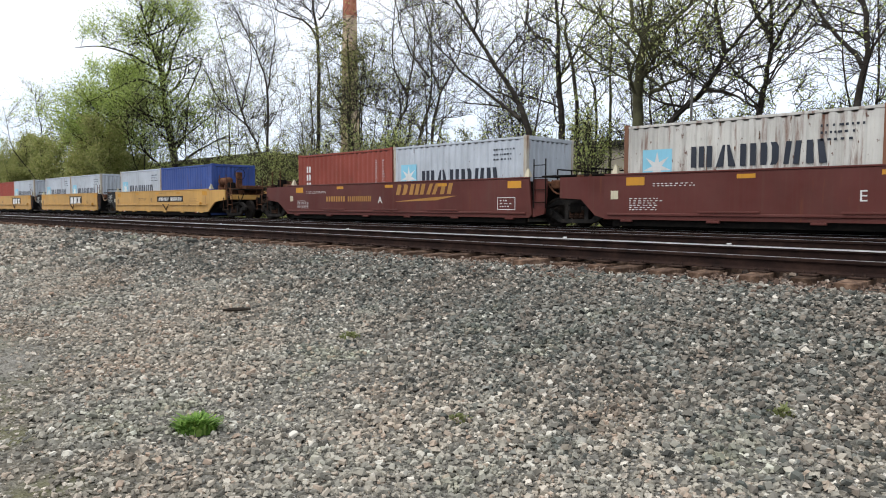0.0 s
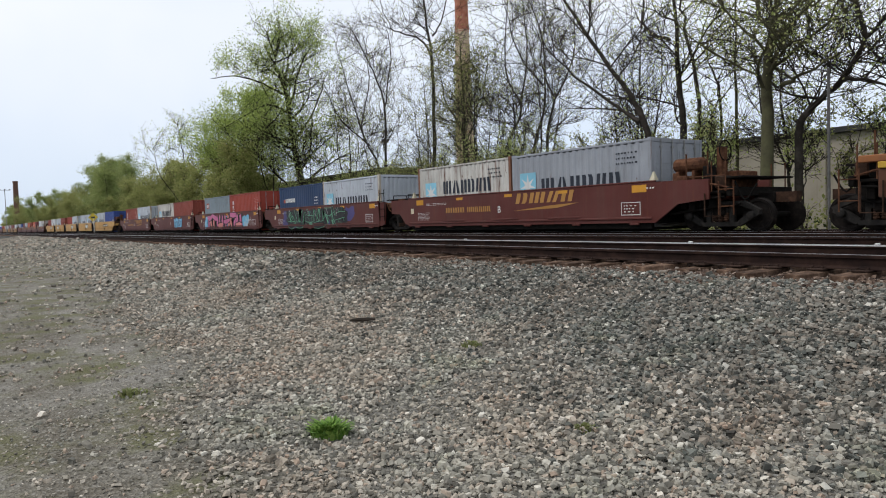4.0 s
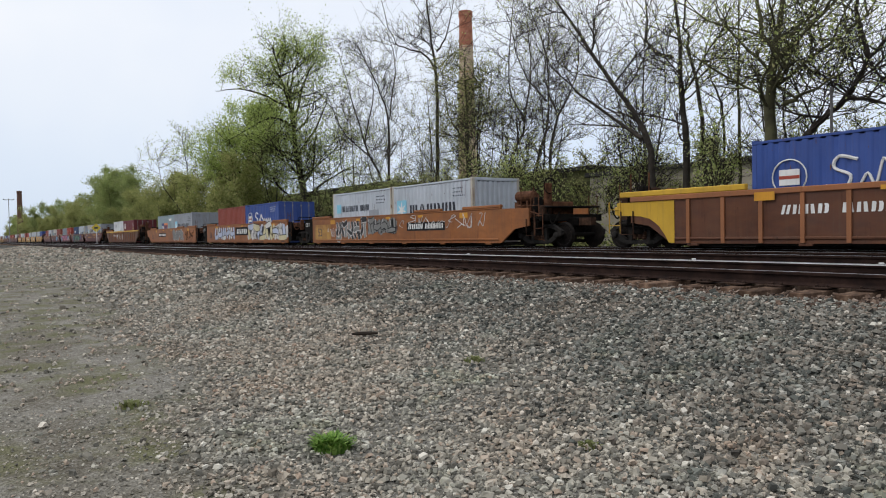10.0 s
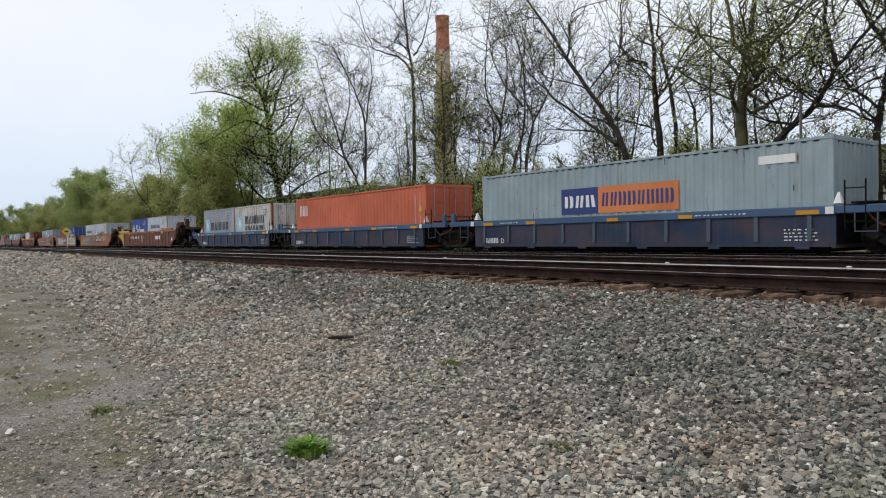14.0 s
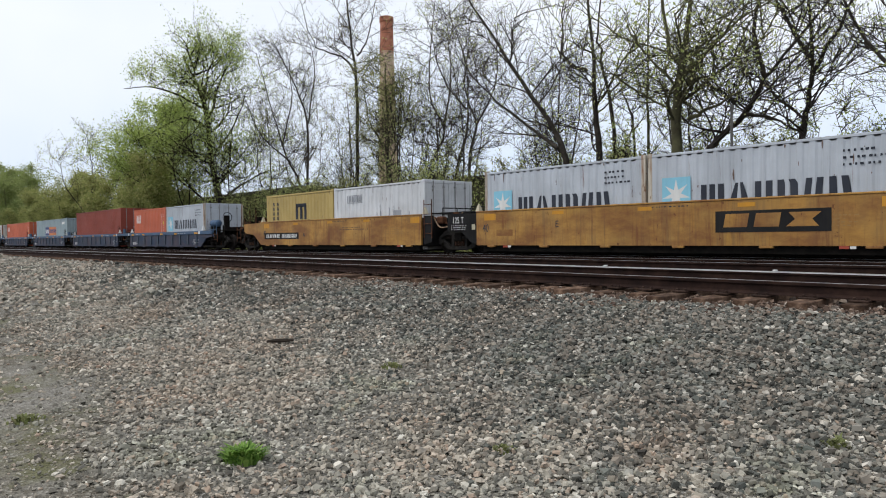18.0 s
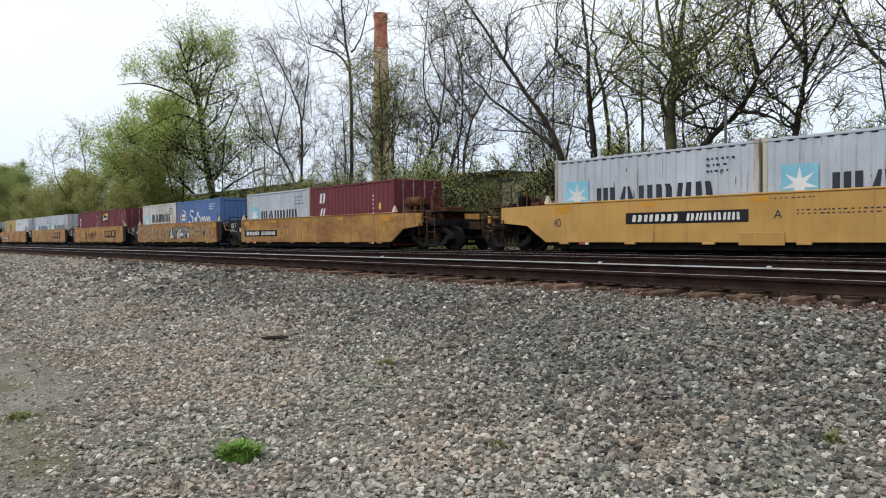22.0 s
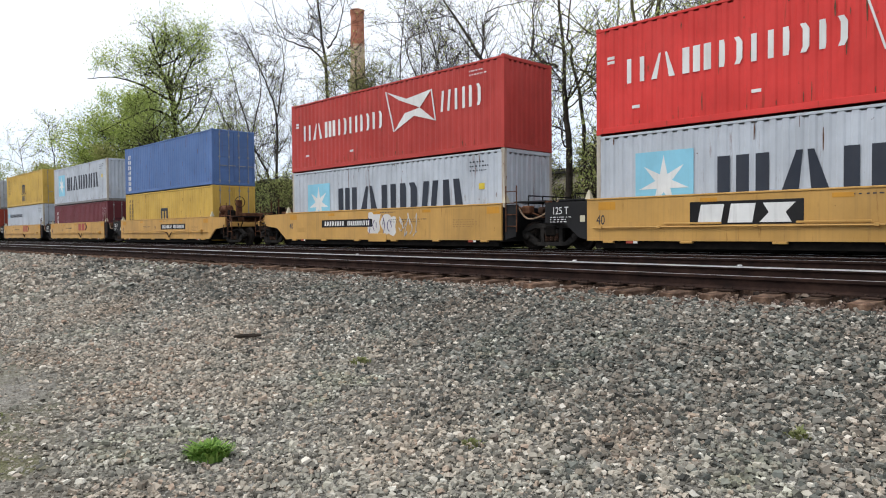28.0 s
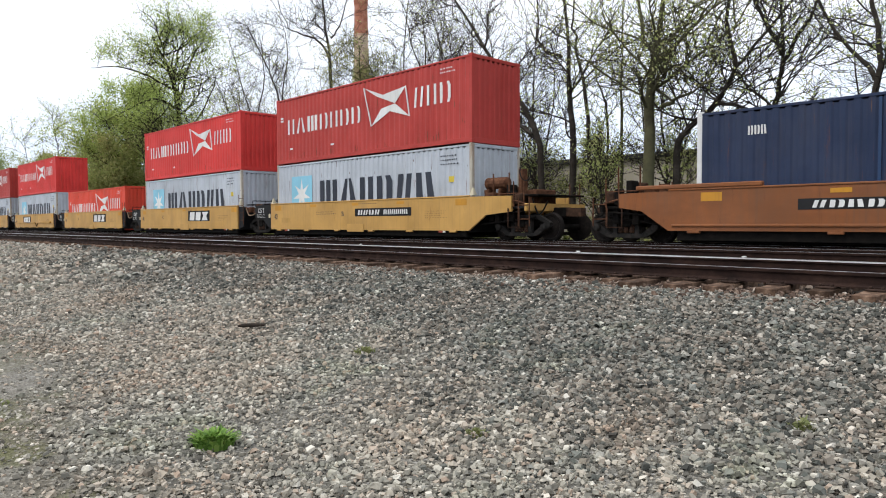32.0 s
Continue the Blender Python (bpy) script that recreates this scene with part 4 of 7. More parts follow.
tree(-13.5, 24, [([(-13.6, 4.0), (-13.4, 6.6), (-13.1, 8.0), (-12.6, 13)], 0.33), ([(-13.4, 7.0), (-14.0, 8.1), (-14.6, 13)], 0.17), ([(-13.0, 4.9), (-12.2, 5.1), (-10.9, 5.6)], 0.12)],
     15, 9, 2.8, 2400, 0.055, LEAF, MOSSY, "thick mossy tree with many fresh green leaves")
tree(-13.2, 25, [([(-12.9, 3.2), (-12.5, 4.1), (-11.4, 4.9), (-10.7, 6.1), (-9.6, 7.2), (-6.5, 10.5)], 0.2), ([(-11.4, 4.9), (-10.6, 4.7), (-9.4, 4.0)], 0.1), ([(-10.7, 6.1), (-10.9, 8.5), (-9.8, 12)], 0.12)],
     16, 13, 2.8, 1700, 0.05, LEAF, BARK, "arching bare tree with sweeping dark boughs")
tree(-9.8, 26, [([(-9.8, 3.8), (-9.6, 5.4), (-9.5, 6.9), (-9.9, 13)], 0.19), ([(-9.5, 6.5), (-10.5, 8.7), (-12.2, 11)], 0.12), ([(-9.5, 6.2), (-8.2, 8.2), (-6.5, 11)], 0.11)], 17, 13, 2.6, 2200, 0.05, LEAF, BARK, BARE)
tree(-6.4, 25, [([(-6.4, 3.8), (-6.2, 6), (-6.6, 9), (-6.1, 14)], 0.18), ([(-6.3, 5), (-7.8, 7.5), (-9.0, 11)], 0.1)], 18, 12, 2.6, 1800, 0.05, LEAF, BARK, BARE)
tree(-3.0, 26, [([(-3.0, 4), (-3.2, 8), (-2.6, 14)], 0.2), ([(-3.1, 6), (-1.4, 9), (-0.5, 12)], 0.11)], 19, 12, 2.6, 1800, 0.05, LEAF, BARK, BARE)
tree(1.5, 25, [([(1.5, 4), (1.2, 8), (1.6, 14)], 0.22)], 20, 12, 2.8, 1800, 0.06, LEAF, BARK, BUDS)
tree(-30.2, 29.2, [([(0, 4.7), (0.5, 7.4), (1.6, 9.7), (1.8, 13.5)], 0.14), ([(0.5, 7.4), (-0.2, 10.0), (0.2, 14.1)], 0.08)], 21, 13, 2.2, 600, 0.045, LEAF, BARK, BARE, turn=46)
tree(-30.8, 28.6, [([(0, 4.4), (0.7, 7.0), (0.7, 10.8), (-0.3, 14.2)], 0.14), ([(0.7, 8.3), (-0.8, 10.4), (-1.7, 14.2)], 0.08)], 22, 13, 2.2, 600, 0.045, LEAF, BARK, BARE, turn=47)
tree(-34.0, 29.4, [([(0, 4.7), (0.9, 7.5), (-0.1, 10.1), (0.4, 16)], 0.15), ([(0.9, 7.5), (1.4, 11.8), (0.8, 16)], 0.09)], 23, 13, 2.4, 1300, 0.05, LEAF, BARK, BARE, turn=49)
tree(-43.5, 30.2, [([(0, 4.6), (0.0, 12.4), (-0.4, 16.2), (-0.9, 22)], 0.24), ([(0.0, 12.9), (-0.9, 14.2), (-2.2, 14.7), (-3.2, 15.5), (-4.3, 19)], 0.12), ([(0.1, 14.4), (0.7, 15.3), (1.7, 19)], 0.11)],
     24, 10, 2.4, 300, 0.06, LEAF, BARK, "tall bare tree with a forked crown", low=0.5, turn=55)
tree(-39.8, 30.3, [([(0, 4.5), (0.0, 8.3), (-0.1, 13.0)], 0.26), ([(0, 5.9), (1.3, 8.7), (1.8, 11.8)], 0.11), ([(0, 6.7), (-1.3, 9.2), (-1.9, 12.4)], 0.11)], 25, 20, 1.8, 5200, 0.06, LEAF_OLIVE, MOSSY, "bushy creeper-clad tree with yellowish young leaves", low=0.1, turn=53)
tree(-49.0, 29.1, [([(0, 4.8), (0.0, 10.1), (-1.1, 13.5), (-2.6, 16.6)], 0.17), ([(0.0, 9.5), (0.7, 13.6), (0.2, 17.4)], 0.09)], 26, 14, 2.5, 500, 0.06, LEAF, BARK, BARE, turn=59)
tree(-51.9, 30.1, [([(0, 5.0), (-1.2, 7.8), (-2.2, 11.4), (-3.4, 16.2)], 0.15), ([(-1.4, 8.5), (-0.6, 12.9), (-1.0, 16.8)], 0.09), ([(-0.7, 7.0), (-3.5, 9.9), (-4.6, 13.2)], 0.09)], 27, 13, 2.4, 500, 0.06, LEAF, BARK, BARE, turn=60)
tree(-64.1, 28.2, [([(0, 4.9), (-0.5, 8.4), (-1.1, 13.6), (-2.0, 16.0), (-2.9, 18.0)], 0.48), ([(-0.8, 11.5), (0.3, 15.5), (1.4, 17.8)], 0.2), ([(-1.1, 13.1), (-2.1, 13.6), (-3.7, 14.4), (-5.9, 14.9), (-8.0, 14.6)], 0.19),
     ([(-0.9, 11.4), (-2.7, 12.2), (-4.8, 11.3), (-7.2, 9.9)], 0.18), ([(-1.1, 14.2), (-0.7, 16.5), (0.1, 18.5)], 0.16), ([(-0.3, 6.5), (-2.5, 8.5), (-4.0, 9.0)], 0.14), ([(-0.3, 6.0), (2.0, 8.0), (3.6, 9.5)], 0.12), ([(-0.5, 8.4), (1.5, 11.5), (3.0, 15.4)], 0.17),
     ([(-0.1, 4.2), (2.4, 6.0), (5.2, 7.6)], 0.17), ([(-0.1, 3.6), (-2.6, 5.6), (-4.2, 7.0)], 0.16), ([(-0.2, 5.2), (1.0, 7.5), (1.4, 11.0)], 0.2)],
     28, 12, 3.2, 11500, 0.08, LEAF_GREEN, BARK, "large spreading willow with fresh green crown", low=0.3, spread=0.3, turn=66)
tree(-71.5, 26.3, [([(0, 5.7), (-0.6, 10.3), (-1.2, 13.0)], 0.3), ([(-0.3, 4.9), (-2.6, 8.6), (-3.8, 10.4)], 0.16), ([(-0.3, 5.9), (1.2, 10.0), (1.8, 12.0)], 0.14), ([(-0.3, 4.9), (-2.4, 6.3), (-4.2, 7.2)], 0.12)],
     29, 15, 2.7, 10500, 0.095, LEAF_GREEN, BARK, "dense bright green tree beside the willow", low=0.05, spread=0.35, turn=69)


def stock_tree(x, y, h, width, seed, leaf_count, leaf_size, leaf_mat, bark, label, twigs=12, low=0.15):
    limbs = [([(x, h * 0.25), (x + 0.3, h * 0.55), (x - 0.2, h * 0.92)], 0.010 * h)]
    for s in (-1, 1):
        limbs.append(([(x, h * 0.2), (x + s * width * 0.25, h * 0.45), (x + s * width * 0.36, h * 0.8)], 0.0065 * h))
    return tree(x, y, limbs, seed, twigs, h * 0.17, leaf_count, leaf_size, leaf_mat, bark, label, low=low, spread=0.4 if leaf_size > 0.1 else 0.15)


def far_woods():
    rng = random.Random(9)
    stock = [stock_tree(-86, 27, 12, 8, 41, 700, 0.08, LEAF, BARK, "half-bare tree at the edge of the wood"),
             stock_tree(-112, 29, 11, 10, 42, 4700, 0.12, LEAF_OLIVE, BARK, "olive-green budding tree at the wood's edge"),
             stock_tree(-122, 31, 10, 10, 43, 4700, 0.12, LEAF_OLIVE, BARK, "yellowish-green budding tree at the wood's edge"),
             stock_tree(-172, 28, 17, 13, 44, 4600, 0.16, LEAF_DULL, BARK, "rounded green tree beside the railway"),
             stock_tree(-105, 27, 8.5, 9, 45, 4300, 0.125, LEAF_OLIVE, BARK, "low bushy tree at the wood's edge")]
    copy_thing(stock[0], pose(-97, 25.5, -0.95, 0, 0, 70) @ Matrix.Diagonal((1.3, 1.3, 1.3, 1)))
    copy_thing(stock[3], pose(-186, 31, -0.95, 0, 0, 140))
    for x, k in ((-66, 0), (-69, 4), (-76, 4), (-82, 4), (-90, 4)):
        copy_thing(stock[k], pose(x, rng.uniform(24.5, 28), -0.95, 0, 0, rng.uniform(0, 360)))
    for x, k in ((-104, 2), (-109.5, 1), (-116, 2), (-121, 1), (-127, 2)):
        copy_thing(stock[k], pose(x, rng.uniform(25, 29), -0.95, 0, 0, rng.uniform(0, 360)) @ Matrix.Diagonal((0.9, 0.9, 0.8, 1)))
    x = -98.0
    while x > -520:
        x -= rng.uniform(4, 6.5) * (1 if x > -200 else 1.7)
        k = rng.choice([0, 0, 1, 2, 2, 4, 4] if x > -150 else [0, 1, 2, 3, 4, 4])
        q = rng.uniform(0.62, 0.92) if x > -165 else rng.uniform(0.75, 1.1)
        copy_thing(stock[k], pose(x, rng.uniform(25, 36), -0.95, 0, 0, rng.uniform(0, 360)) @ Matrix.Diagonal((q, q, q * rng.uniform(0.85, 1.1), 1)))
    # thin growth that closes the gaps behind the near trees
    sap = [stock_tree(-24.5, 30, 10, 4, 51, 500, 0.045, LEAF, BARK, "thin young tree with fresh buds", 10),
           stock_tree(-36.5, 32, 12, 5, 52, 900, 0.05, LEAF, BARK, "thin young tree with fresh buds", 12),
           stock_tree(-46.5, 31.5, 13, 5, 53, 1600, 0.06, LEAF_OLIVE, BARK, "young tree with yellow-green buds", 12)]
    for x in (-61, -57, -54.5, -45, -41, -37, -33, -27.5, -22.5, -15, -8, -1, 5):
        copy_thing(sap[rng.choice([0, 1, 2] if x < -30 else [0, 1])], pose(x + rng.uniform(-0.6, 0.6), rng.uniform(27.5, 32.5), -0.95, 0, 0, rng.uniform(0, 360)))
    scrub = [stock_tree(-23, 27, 5.2, 4.5, 61, 1500, 0.05, LEAF, BARK, "tangled leafy scrub behind the railway", 12, 0.02),
             stock_tree(-29, 26, 4.4, 4.5, 62, 1800, 0.055, LEAF_OLIVE, BARK, "tangled leafy scrub behind the railway", 12, 0.02)]
    x = -64.0
    while x < 9:
        x += rng.uniform(1.3, 2.8)
        copy_thing(scrub[rng.choice([0, 1])], pose(x, rng.uniform(24.5, 30.5), -1.0, 0, 0, rng.uniform(0, 360)))
    for x in (8, 13, 19, 26, 34):
        copy_thing(stock[0], pose(x, rng.uniform(25, 30), -0.95, 0, 0, rng.uniform(0, 360)))


far_woods()


def undergrowth():
    rng = np.random.default_rng(77)
    n = 26000
    x = rng.uniform(-105, 18, n)
    y = rng.uniform(22.6, 33, n)
    top = np.array([0.5 + 2.4 * max(0, noise.noise((a * 0.23, b * 0.23, 5)) + 0.25) for a, b in zip(x, y)])
    c = np.column_stack([x, y, np.array([ground_height(b) for b in y]) + top * rng.uniform(0, 1, n) ** 1.3])
    v, f = leaves(c, 30000, 0.085, 0.05, rng)
    tagged(new("undergrowth", raw_mesh("undergrowth", v, f, LEAF_OLIVE)), "low green undergrowth and brambles under the trees", "undergrowth", kind="stuff")
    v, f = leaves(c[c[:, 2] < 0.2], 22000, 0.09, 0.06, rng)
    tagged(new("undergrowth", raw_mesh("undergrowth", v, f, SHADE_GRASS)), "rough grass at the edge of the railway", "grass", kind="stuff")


undergrowth()


# ---- the train: well cars ----
V0, ACC, TRAIN_Y = 15.455, 0.0167, TRACKS[2]
TRAIN = []          # (thing, its place along the train, its height)
SIDE = -1.5         # the car side that faces the viewer


def truck(parent, x):
    """A two-axle bogie."""
    bol = part("bogie", Geo().box(x - 0.2, x + 0.2, -1.15, 1.15, 0.42, 0.72, 0.04), GEAR, parent, "grimy black cast-steel bogie")
    def beam(*pts):
        return [(x + a, b) for a, b in pts]
    for s in (-1, 1):
        ya, yb = s * 1.02 - 0.07, s * 1.02 + 0.07
        g = Geo().prism(beam((-1.08, 0.50), (-0.62, 0.66), (0.62, 0.66), (1.08, 0.50), (1.12, 0.56), (0.66, 0.80), (-0.66, 0.80), (-1.12, 0.56)), ya, yb)
        g.prism(beam((-0.52, 0.14), (0.52, 0.14), (0.60, 0.25), (-0.60, 0.25)), ya, yb)
        for k in (-1, 1):
            leg = [(k * 1.10, 0.44), (k * 0.96, 0.36), (k * 0.58, 0.15), (k * 0.50, 0.27), (k * 0.86, 0.53), (k * 1.06, 0.60)]
            g.prism(beam(*(leg if k < 0 else leg[::-1])), ya + 0.004, yb - 0.004)
            g.prism(beam(*((min(k * 0.27, k * 0.40), 0.25), (max(k * 0.27, k * 0.40), 0.25), (max(k * 0.27, k * 0.40), 0.66), (min(k * 0.27, k * 0.40), 0.66))), ya + 0.01, yb - 0.01)
        part("side_frame", g, CAST, bol, "dusty grey cast side frame")
        if s < 0:
            part("bolster_end", Geo().box(x - 0.26, x + 0.26, s * 1.02 - 0.10, s * 1.02 - 0.02, 0.50, 0.62, 0.02), CAST, bol)
        for dx in (-0.17, 0.0, 0.17) if s < 0 else ():
            zs = [0.27 + 0.0144 * q for q in range(17)]
            part("spring", Geo().tube([(x + dx, s * 1.05, z) for z in zs], [0.062 + 0.016 * (q // 2 % 2) for q in range(17)], 8), RUST_GEAR, bol, key=("spring", round(x, 2), dx))
        for dx in (-0.89, 0.89):
            wh = Geo().lathe_y([(s * 0.68, 0.10), (s * 0.68, 0.455), (s * 0.71, 0.43), (s * 0.80, 0.42), (s * 0.80, 0.36), (s * 0.77, 0.33), (s * 0.77, 0.16), (s * 0.82, 0.12)], x + dx, 0.42, 24)
            part("wheel", wh, WHEEL, bol)
            if s < 0:
                part("bearing_cap", Geo().lathe_y([(s * 1.08, 0.11), (s * 1.17, 0.10), (s * 1.19, 0.06)], x + dx, 0.42, 12), CAST, bol)
    for dx in (-0.89, 0.89):
        part("axle", Geo().tube([(x + dx, -1.0, 0.42), (x + dx, 1.0, 0.42)], 0.08, 10), GEAR, bol)


def ladder(parent, x, z0, z1, mat, w=0.42, y=SIDE):
    g = Geo()
    for dx in (0, w):
        g.tube([(x + dx, y, z0), (x + dx, y, z1)], 0.018, 6)
    n = max(2, int((z1 - z0) / 0.33))
    for k in range(n):
        z = z0 + (k + 0.5) * (z1 - z0) / n
        g.tube([(x, y, z), (x + w, y, z)], 0.015, 6)
    return part("ladder", g, mat, parent)


def hose(parent, pts, r=0.022, mat=None):
    part("air_hose", Geo().tube(smooth_path(pts, 4), r, 6), mat or GEAR, parent)


STYLES = {
    "ttx": dict(zb=0.30, zt=1.40, xl=-0.12, xr=12.3, side=YELLOW, sill=YELLOW, ribs=0, end=YELLOW, dark=BLACK_PAINT, arm=2.3),
    "ttx_flat": dict(zb=0.30, zt=1.40, xl=-0.12, xr=12.3, side=YELLOW, sill=YELLOW, ribs=0, end=YELLOW, dark=BLACK_PAINT, arm=2.3),
    "ttx_old": dict(zb=0.30, zt=1.38, xl=-0.12, xr=12.3, side=YELLOW_OLD, sill=YELLOW_OLD, ribs=0, end=YELLOW_OLD, dark=BLACK_PAINT, arm=2.3),
    "oxide": dict(zb=0.27, zt=1.42, xl=-0.4, xr=12.5, side=OXIDE, sill=OXIDE, ribs=0, end=OXIDE, dark=GEAR, arm=2.2),
    "orange": dict(zb=0.16, zt=1.40, xl=-2.0, xr=14.2, side=ORANGE, sill=ORANGE, ribs=0, end=ORANGE, dark=GEAR, arm=2.0, raised=((-2.0, 0.2), (8.4, 10.4), (11.9, 14.2))),
    "rib": dict(zb=0.16, zt=1.50, xl=-2.2, xr=14.3, side=RUSTY, sill=RUSTY, ribs=16, end=CHROME_YELLOW, dark=GEAR, arm=1.9, chord=(RIB_RUST, 1.36, 1.50), raised=((-4.0, 0.0), (11.9, 14.6))),
    "rib_plain": dict(zb=0.16, zt=1.50, xl=-2.2, xr=14.3, side=RUSTY, sill=RUSTY, ribs=16, end=ORANGE, dark=GEAR, arm=1.9, chord=(CHROME_YELLOW, 1.36, 1.50), raised=((-4.0, 0.0),)),
    "blue": dict(zb=0.18, zt=1.10, xl=-0.1, xr=12.35, side=BLUE_SIDE, sill=BLUE_SIDE, ribs=10, end=BLUE_TOP, dark=GEAR, arm=2.1, chord=(BLUE_TOP, 0.90, 1.10)),
    "long_orange": dict(zb=0.34, zt=1.33, xl=-0.6, xr=16.6, side=DEEP_ORANGE, sill=DEEP_ORANGE, ribs=0, end=DEEP_ORANGE, dark=GEAR, arm=1.9, raised=((-1.5, 1.7),)),
}
CAR_LABEL = {"ttx": "yellow steel container well car unit", "ttx_old": "worn, stained yellow container well car unit", "oxide": "oxide-red steel container well car unit",
             "orange": "weathered orange container well car unit with painted graffiti", "rib": "rusty brown ribbed well car with bright yellow ends", "rib_plain": "rusty brown ribbed well car with yellow top chord",
             "blue": "dull blue ribbed container well car unit", "long_orange": "weathered orange single well car"}
PROTO = {}


def well_car(style, left, right):
    """One unit of a well car. left and right: 'J' shares a bogie with the next unit, 'C' ends in a coupler."""
    S, piped = STYLES[style], style == "ttx"
    style = style.replace("_flat", "")
    zb, zt, xl, xr, dark = S["zb"], S["zt"], S["xl"], S["xr"], S["dark"]
    car = thing("well_car", Matrix(), CAR_LABEL[style], "freight car", "cars of the train")
    arm = S["arm"]
    lip = arm - 0.5       # the side plate stops short of the end platform
    for s in (-1, 1):
        y0, y1 = (SIDE, SIDE + 0.07) if s < 0 else (-SIDE - 0.07, -SIDE)
        top = S["chord"][1] - 0.002 if "chord" in S else zt
        poly = [(xl, zb)]
        poly += [(xr, zb)]
        if right == "C":
            poly += [(xr + 0.75, zb + 0.50), (xr + lip, zb + 0.60), (xr + lip, top - 0.02)]
        else:
            poly += [(xr + 0.12, zb + 0.1)] if style == "oxide" else []
        poly += [(xr, top), (xl, top)]
        if left == "C":
            poly += [(xl - lip, top - 0.02), (xl - lip, zb + 0.60), (xl - 0.75, zb + 0.50)]
        plate = part("side_plate", Geo().prism(poly, y0, y1), S["side"], car)
        if "chord" in S:
            c = S["chord"]
            xa, xb = (xl - lip if left == "C" else xl), (xr + lip if right == "C" else xr)
            part("top_chord", Geo().box(xa, xb, min(y0, y1) - 0.045, max(y0, y1) + 0.03, c[1], c[2], 0.015), c[0], car)
        else:
            part("top_chord", Geo().box(xl, xr, y0 - 0.02, y1 + 0.02, zt + 0.002, zt + 0.05, 0.012), S["side"], car)
        lo = Geo().box(xl + 0.1, xr - 0.1, y0 - (0.035 if s < 0 else 0.02), y1 + (0.02 if s < 0 else 0.035), zb + 0.10, zb + 0.17, 0.015)
        if style not in ("ttx", "ttx_old", "blue"):
            part("side_rail", lo, S["sill"], car)
        part("sill", Geo().box(xl + 0.2, xr - 0.2, -1.40 if s < 0 else 1.26, -1.26 if s < 0 else 1.40, 0.10, zb + 0.02, 0.01), GEAR, car)
        for k in range(6 if s < 0 else 0):
            x = xl + 0.5 + k * (xr - xl - 1.4) / 5
            part("jacking_pad", Geo().box(x, x + 0.32, y0 - 0.01, y1 + 0.01, zb - 0.06, zb - 0.002, 0.01), S["sill"], car, key=("pad", style, k, s))
        for k in range(S["ribs"]):
            x = xl + 0.55 + k * (xr - xl - 1.1) / (S["ribs"] - 1)
            rb = zb + (0.13 if style == "blue" else 0.02)
            g = Geo().prism([(x - 0.05, rb), (x + 0.05, rb), (x + 0.05, S["chord"][1] - 0.005), (x - 0.05, S["chord"][1] - 0.005)], min(y0, y1) - 0.05 if s < 0 else max(y0, y1) + 0.002, min(y0, y1) - 0.002 if s < 0 else max(y0, y1) + 0.05)
            part("rib", g, RIB_RUST if style.startswith("rib") else BLUE_RIB, plate)
        for a, b in S.get("raised", ()):
            g = Geo().box(a, b, min(y0, y1) - 0.03, max(y0, y1) + 0.05, zt + (0.052 if "chord" not in S else 0.002), zt + 0.16, 0.02)
            part("top_guide", g, RIB_RUST if style == "rib" and a > 5 else S["end"] if style.startswith("rib") else S["side"], car)
        if (piped or style == "oxide") and s < 0:
            lift = zb + (0.41 if piped else 0.185)
            for x in (2.2, 5.3, 8.2):
                part("grab_rail", Geo().box(x, x + 1.45, y0 - 0.06, y0 - 0.036, lift, lift + 0.05, 0.008).box(x + 0.05, x + 0.1, y0 - 0.04, y0 - 0.002, lift, lift + 0.04, 0.006).box(x + 1.35, x + 1.4, y0 - 0.04, y0 - 0.002, lift, lift + 0.04, 0.006), S["side"], car)
        if style == "ttx" and not piped and s < 0:
            part("jacking_plate", Geo().box(5.7, 6.75, y0 - 0.022, y0 - 0.002, zb - 0.07, zb + 0.23, 0.008), S["side"], car)
    if piped:
        z, yp = zb + 0.355, SIDE - 0.05
        for a, b in ((0.1, 7.0), (7.9, 12.25)):
            part("brake_pipe", Geo().tube([(a, yp, z), (b, yp, z)], 0.024, 6), S["side"], car)
        part("brake_pipe", Geo().tube([(7.0, yp, z), (7.12, yp, z), (7.45, yp, zb + 0.08), (7.78, yp, z), (7.9, yp, z)], 0.028, 6), RUST_GEAR, car, "dark dip of the pipe along the side")
        for x in (0.3, 2.0, 4.4, 6.8, 8.05, 10.2):
            part("pipe_clip", Geo().box(x, x + 0.09, SIDE - 0.085, SIDE - 0.002, z - 0.035, z + 0.04, 0.008), S["side"], car, key=("clip", x))
        part("valve_cover", Geo().box(11.3, 11.62, SIDE - 0.13, SIDE - 0.002, z - 0.04, z + 0.14, 0.02), S["side"], car)
    comb = [(xl + 0.3, 0.06), (xr - 0.3, 0.06)]
    for k in range(8, -1, -1):
        x = xl + 0.4 + k * (xr - xl - 1.2) / 8
        comb += [(x + 0.4, 0.075), (x + 0.4, 0.12), (x, 0.12), (x, 0.075)]
    part("well_floor", Geo().prism(comb, -1.25, 1.25), GEAR, car)
    for x in (xl + 0.02, xr - 0.14):
        part("bulkhead", Geo().box(x, x + 0.12, -1.42, 1.42, 0.25, zt - 0.08, 0.02), dark, car)
